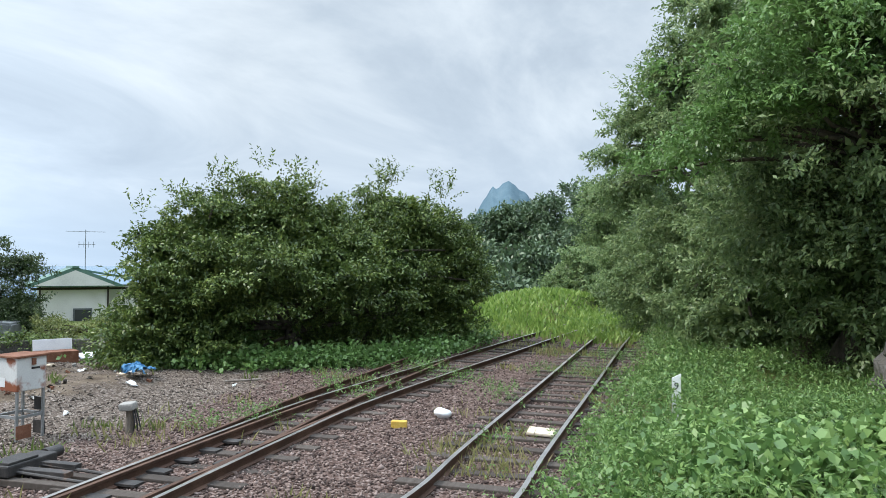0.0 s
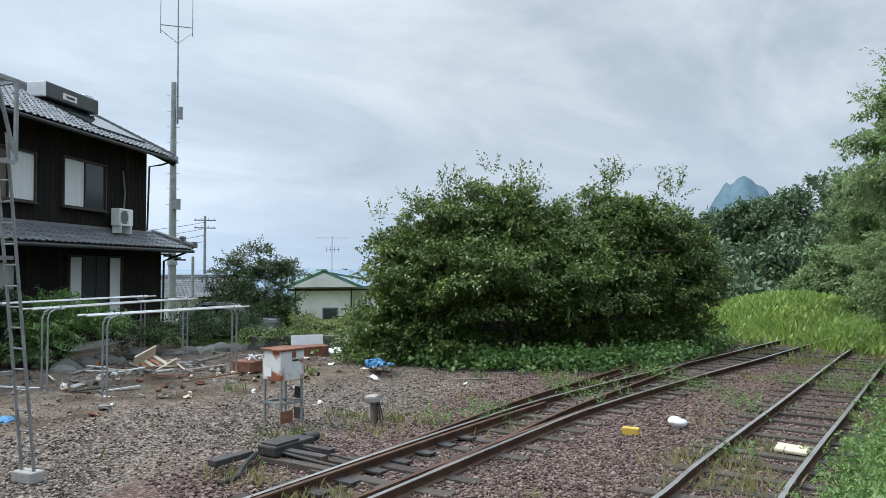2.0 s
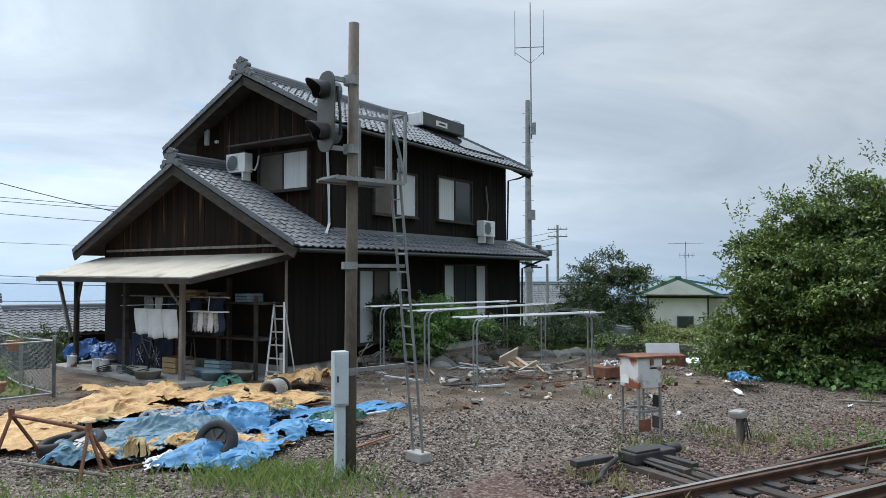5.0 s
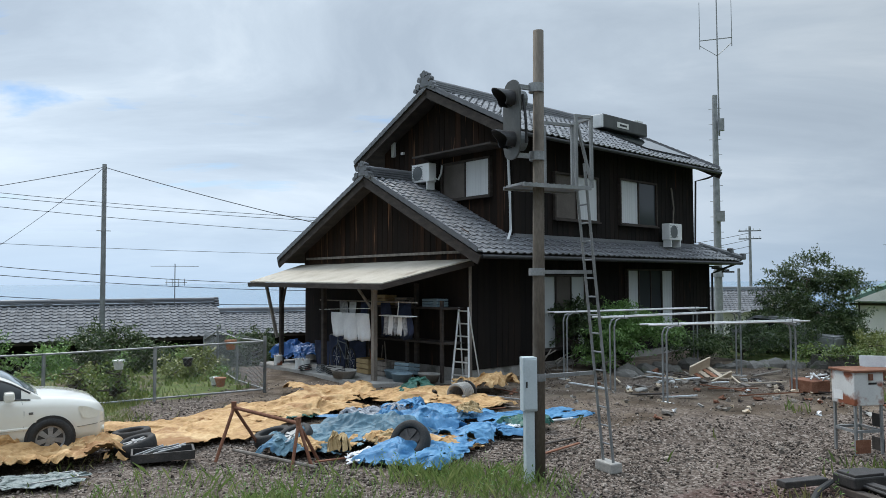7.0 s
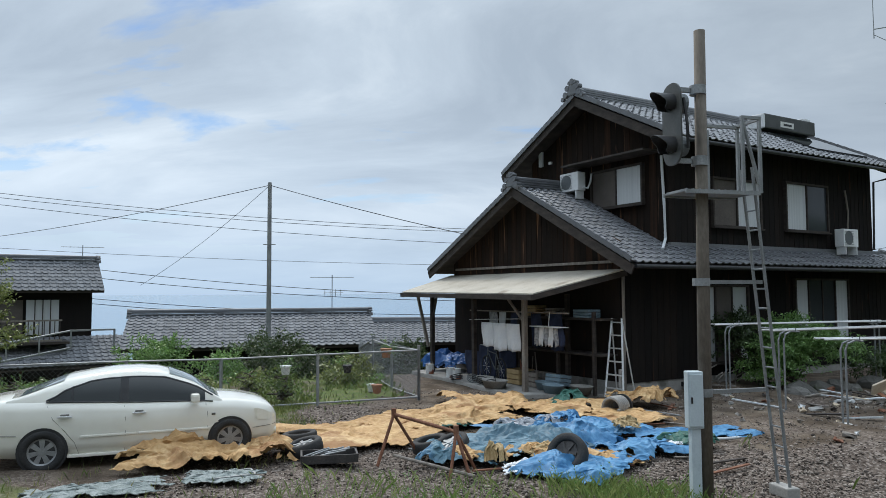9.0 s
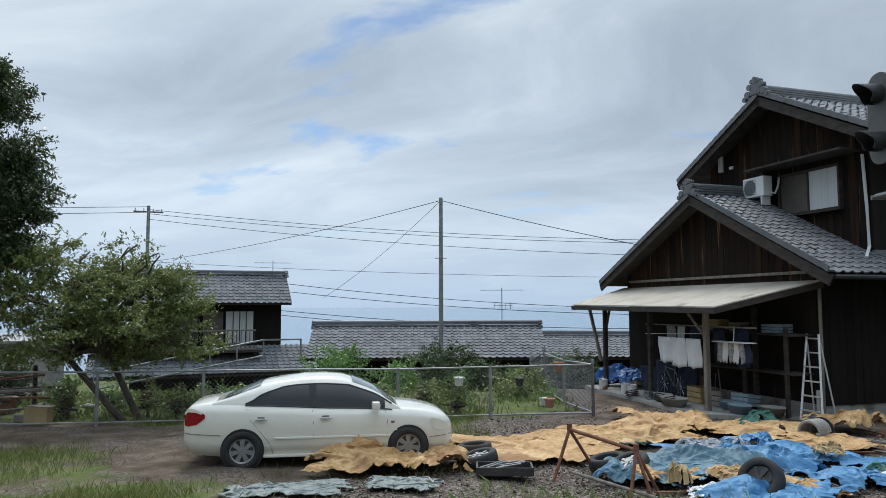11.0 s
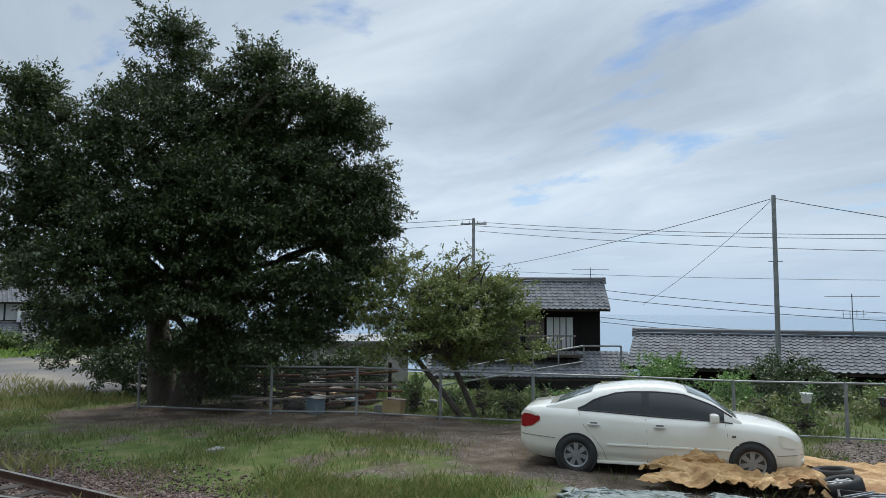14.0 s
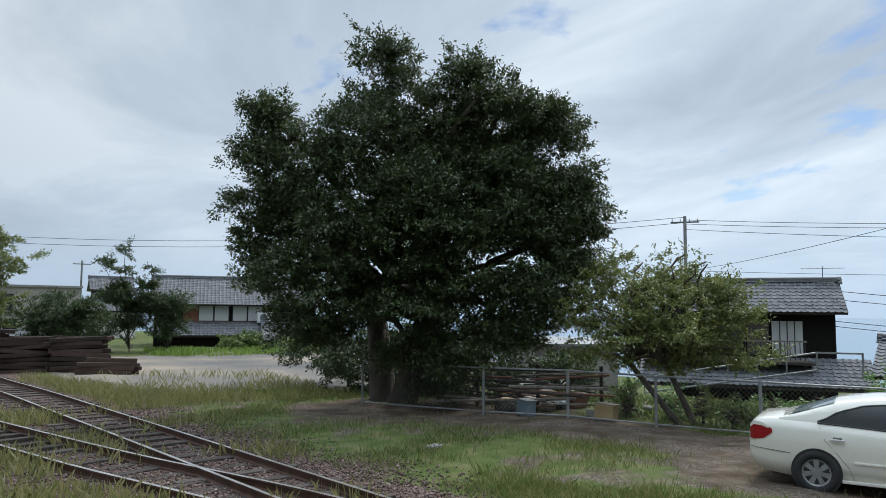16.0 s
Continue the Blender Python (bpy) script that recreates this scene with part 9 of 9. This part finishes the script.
# stack of old sleepers beside the siding
t = thing("sleeper_stack", Matrix(), "long stack of dark weathered old railway sleepers", "timber stack")
timber_me = sleeper_me.copy()
timber_me.materials.clear()
timber_me.materials.append(M["creosote"])
for yw, d, layers, deep in ((184.6, 35.6, 11, 3), (181.7, 35.4, 9, 4), (178.5, 35.0, 9, 4), (176.7, 33.4, 4, 3)):
    for lay in range(layers):
        for row in range(deep):
            if lay == layers - 1 and rng.uniform() < 0.35:
                continue
            px, py = heading(yw + rng.normal(0, 0.22), d + row * 0.24)
            ob = new("timber", timber_me)
            ob.parent = t
            ob.matrix_world = pose(px, py, 0.07 + 0.165 * lay + rng.normal(0, 0.012), rng.normal(0, 2), rng.normal(0, 1.2), yw + 90 + rng.normal(0, 3.5)) @ Matrix.Diagonal((1.1, rng.uniform(0.9, 1.08), 1.15, 1))
# low bundles behind the fence under the big tree
t = thing("timber_rack", Matrix(), "rough rack of old timber behind the fence under the tree", "timber rack")
for k in range(24):
    x0, y0 = -11.6 + rng.normal(0, 0.7), -17.4 + rng.normal(0, 0.7)
    l, z0 = rng.uniform(0.5, 1.4), rng.uniform(0.1, 1.15)
    part("timber", rodded((x0 - 0.72 * l + rng.normal(0, 0.2), y0 + 0.7 * l, z0), (x0 + 0.72 * l, y0 - 0.7 * l + rng.normal(0, 0.2), z0 + rng.normal(0, 0.16)), rng.uniform(0.018, 0.045), seg=6), M[("darkwood", "darkwood", "greywood", "rust")[k % 4]], t)
for dx in (-1.2, 0.0, 1.2):
    part("upright", rodded((-11.6 + dx, -17.4 - dx, -0.1), (-11.6 + dx, -17.4 - dx, 1.25), 0.05, seg=6), M["darkwood"], t)
for k in range(10):
    x, y = -12.0 + rng.normal(0, 0.9), -17.8 + rng.normal(0, 0.9)
    lump("rubbish_bag", (x, y, float(ground_z(x, y)) + 0.12), rng.uniform(0.12, 0.3), M[["greywood", "concrete", "plastic_blue", "black", "darkwood"][k % 5]], "bag or bundle of garden rubbish behind the fence", "bag")
for k in range(14):
    x, y = -12.3 + rng.normal(0, 1.0), -17.9 + rng.normal(0, 0.9)
    w, d_, h = rng.uniform(0.25, 0.6), rng.uniform(0.2, 0.45), rng.uniform(0.12, 0.4)
    t = thing("junk_box", pose(x, y, float(ground_z(x, y)), rng.normal(0, 5), rng.normal(0, 5), rng.uniform(0, 180)), "old box among the rubbish behind the fence", "box", "boxes behind the fence")
    part("box_body", boxed(0, 0, h / 2, w, d_, h, bevel=0.015), M[("crate", "greywood", "boxpaint", "rust", "plastic_blue", "concrete")[k % 6]], t)
    part("box_lid", boxed(0.02, 0.01, h + 0.012, w * 1.06, d_ * 1.06, 0.025, bevel=0.006), M[("greywood", "crate", "concrete", "rust", "galv", "boxpaint")[k % 6]], t)
t = thing("flat_stone", pose(-6.5, -13.7, 0.04, 0, 0, 30), "flat pale stone in the grass", "stone")
part("slab_body", boxed(0, 0, 0, 0.34, 0.2, 0.07, bevel=0.025), M["concrete"], t)

# far mountain, with the haze of distance put into its colour
verts, faces = [], []
nm, rm = 120, 10
for i in range(nm + 1):
    yw = 6 + 30 * i / nm
    d = 1800
    x, y = heading(yw, d)
    crest = max(6.5 * math.exp(-(abs(yw - 24.4) / 3.3) ** 2.5), 6.6 * math.exp(-((yw - 14.0) / 5.0) ** 2)) + 0.5 * noise.noise(Vector((yw * 1.3, 2, 5))) + 0.25 * noise.noise(Vector((yw * 3.7, 1, 3)))
    top_z = rise(max(crest, 0.4), d)
    for j in range(rm + 1):
        s = j / rm
        verts.append((x * (1 - 0.25 * (1 - s)), y * (1 - 0.25 * (1 - s)), -5 + (top_z + 5) * s ** 1.2))
for i in range(nm):
    for j in range(rm):
        a = i * (rm + 1) + j
        faces.append((a, a + rm + 1, a + rm + 2, a + 1))
tagged(data_part("mountain", verts, faces, M["mountain"], None, smooth=True), "wooded peak far behind the tracks, tinted blue to stand for haze", "mountain", kind="structure")

# pale shed and dark planting seen under the big tree
x, y = heading(143.5, 38)
t = thing("garden_shed", pose(x, y, 0, 0, 0, 146), "pale low shed beyond the garden fence", "shed")
part("wall", boxed(0, 0, -0.6, 5.2, 3.0, 3.6), M["concrete"], t)
part("roof", boxed(0, 0, 1.26, 5.6, 3.4, 0.12, pose(0, 0, 0, 4)), M["galv"], t)
part("door", boxed(0.6, -1.52, -0.9, 0.9, 0.05, 2.0), M["greywood"], t)
for yw, d, r, h in ((156, 25.5, 1.7, 1.2), (151.5, 25, 1.7, 1.1), (147.5, 24.5, 1.5, 1.0), (154, 27, 1.8, 1.4), (160, 27, 1.6, 1.1), (144, 25, 1.4, 0.9), (153.8, 25.4, 1.2, 1.3), (151.6, 24.8, 1.1, 1.0), (157.2, 25.8, 1.2, 1.3)):
    shrub("shade_shrub", (*heading(yw, d), float(ground_z(*heading(yw, d)))), [(0, 0, h, r, h), (0.8, 0.3, h * 0.8, r, h * 0.8)], 900, 0.13, "leaf_dark", "dark shrub in the shade behind the fence")

hr = far_house(101.5, 34, 0, "grey tiled roof of a house below the yard", 3.2, 0, 1.25, -2.2, 0.45, -4, M["charred"])

x, y = scatter(2600, lambda x, y: np.exp(-((np.interp(y, [10.8, 12.6, 13.5], [-20.4, -19.4, -18.0]) - x) / 0.5) ** 2), (-21.2, 10.6), (-16.6, 14.2))
P_ = np.stack([x, y, ground_z(x, y) + rng.uniform(0.25, 0.62, len(x))], -1)
D_ = rng.normal(0, 0.5, P_.shape) + np.array([0.2, -0.2, 0.3])
D_ /= np.linalg.norm(D_, axis=1, keepdims=True)
tagged(leaf_mesh("wall_creeper", P_, D_, 5, 0.08, M["leaf_bush"], wide=0.6), "trailing plants over the garden wall", "creeper", kind="stuff")
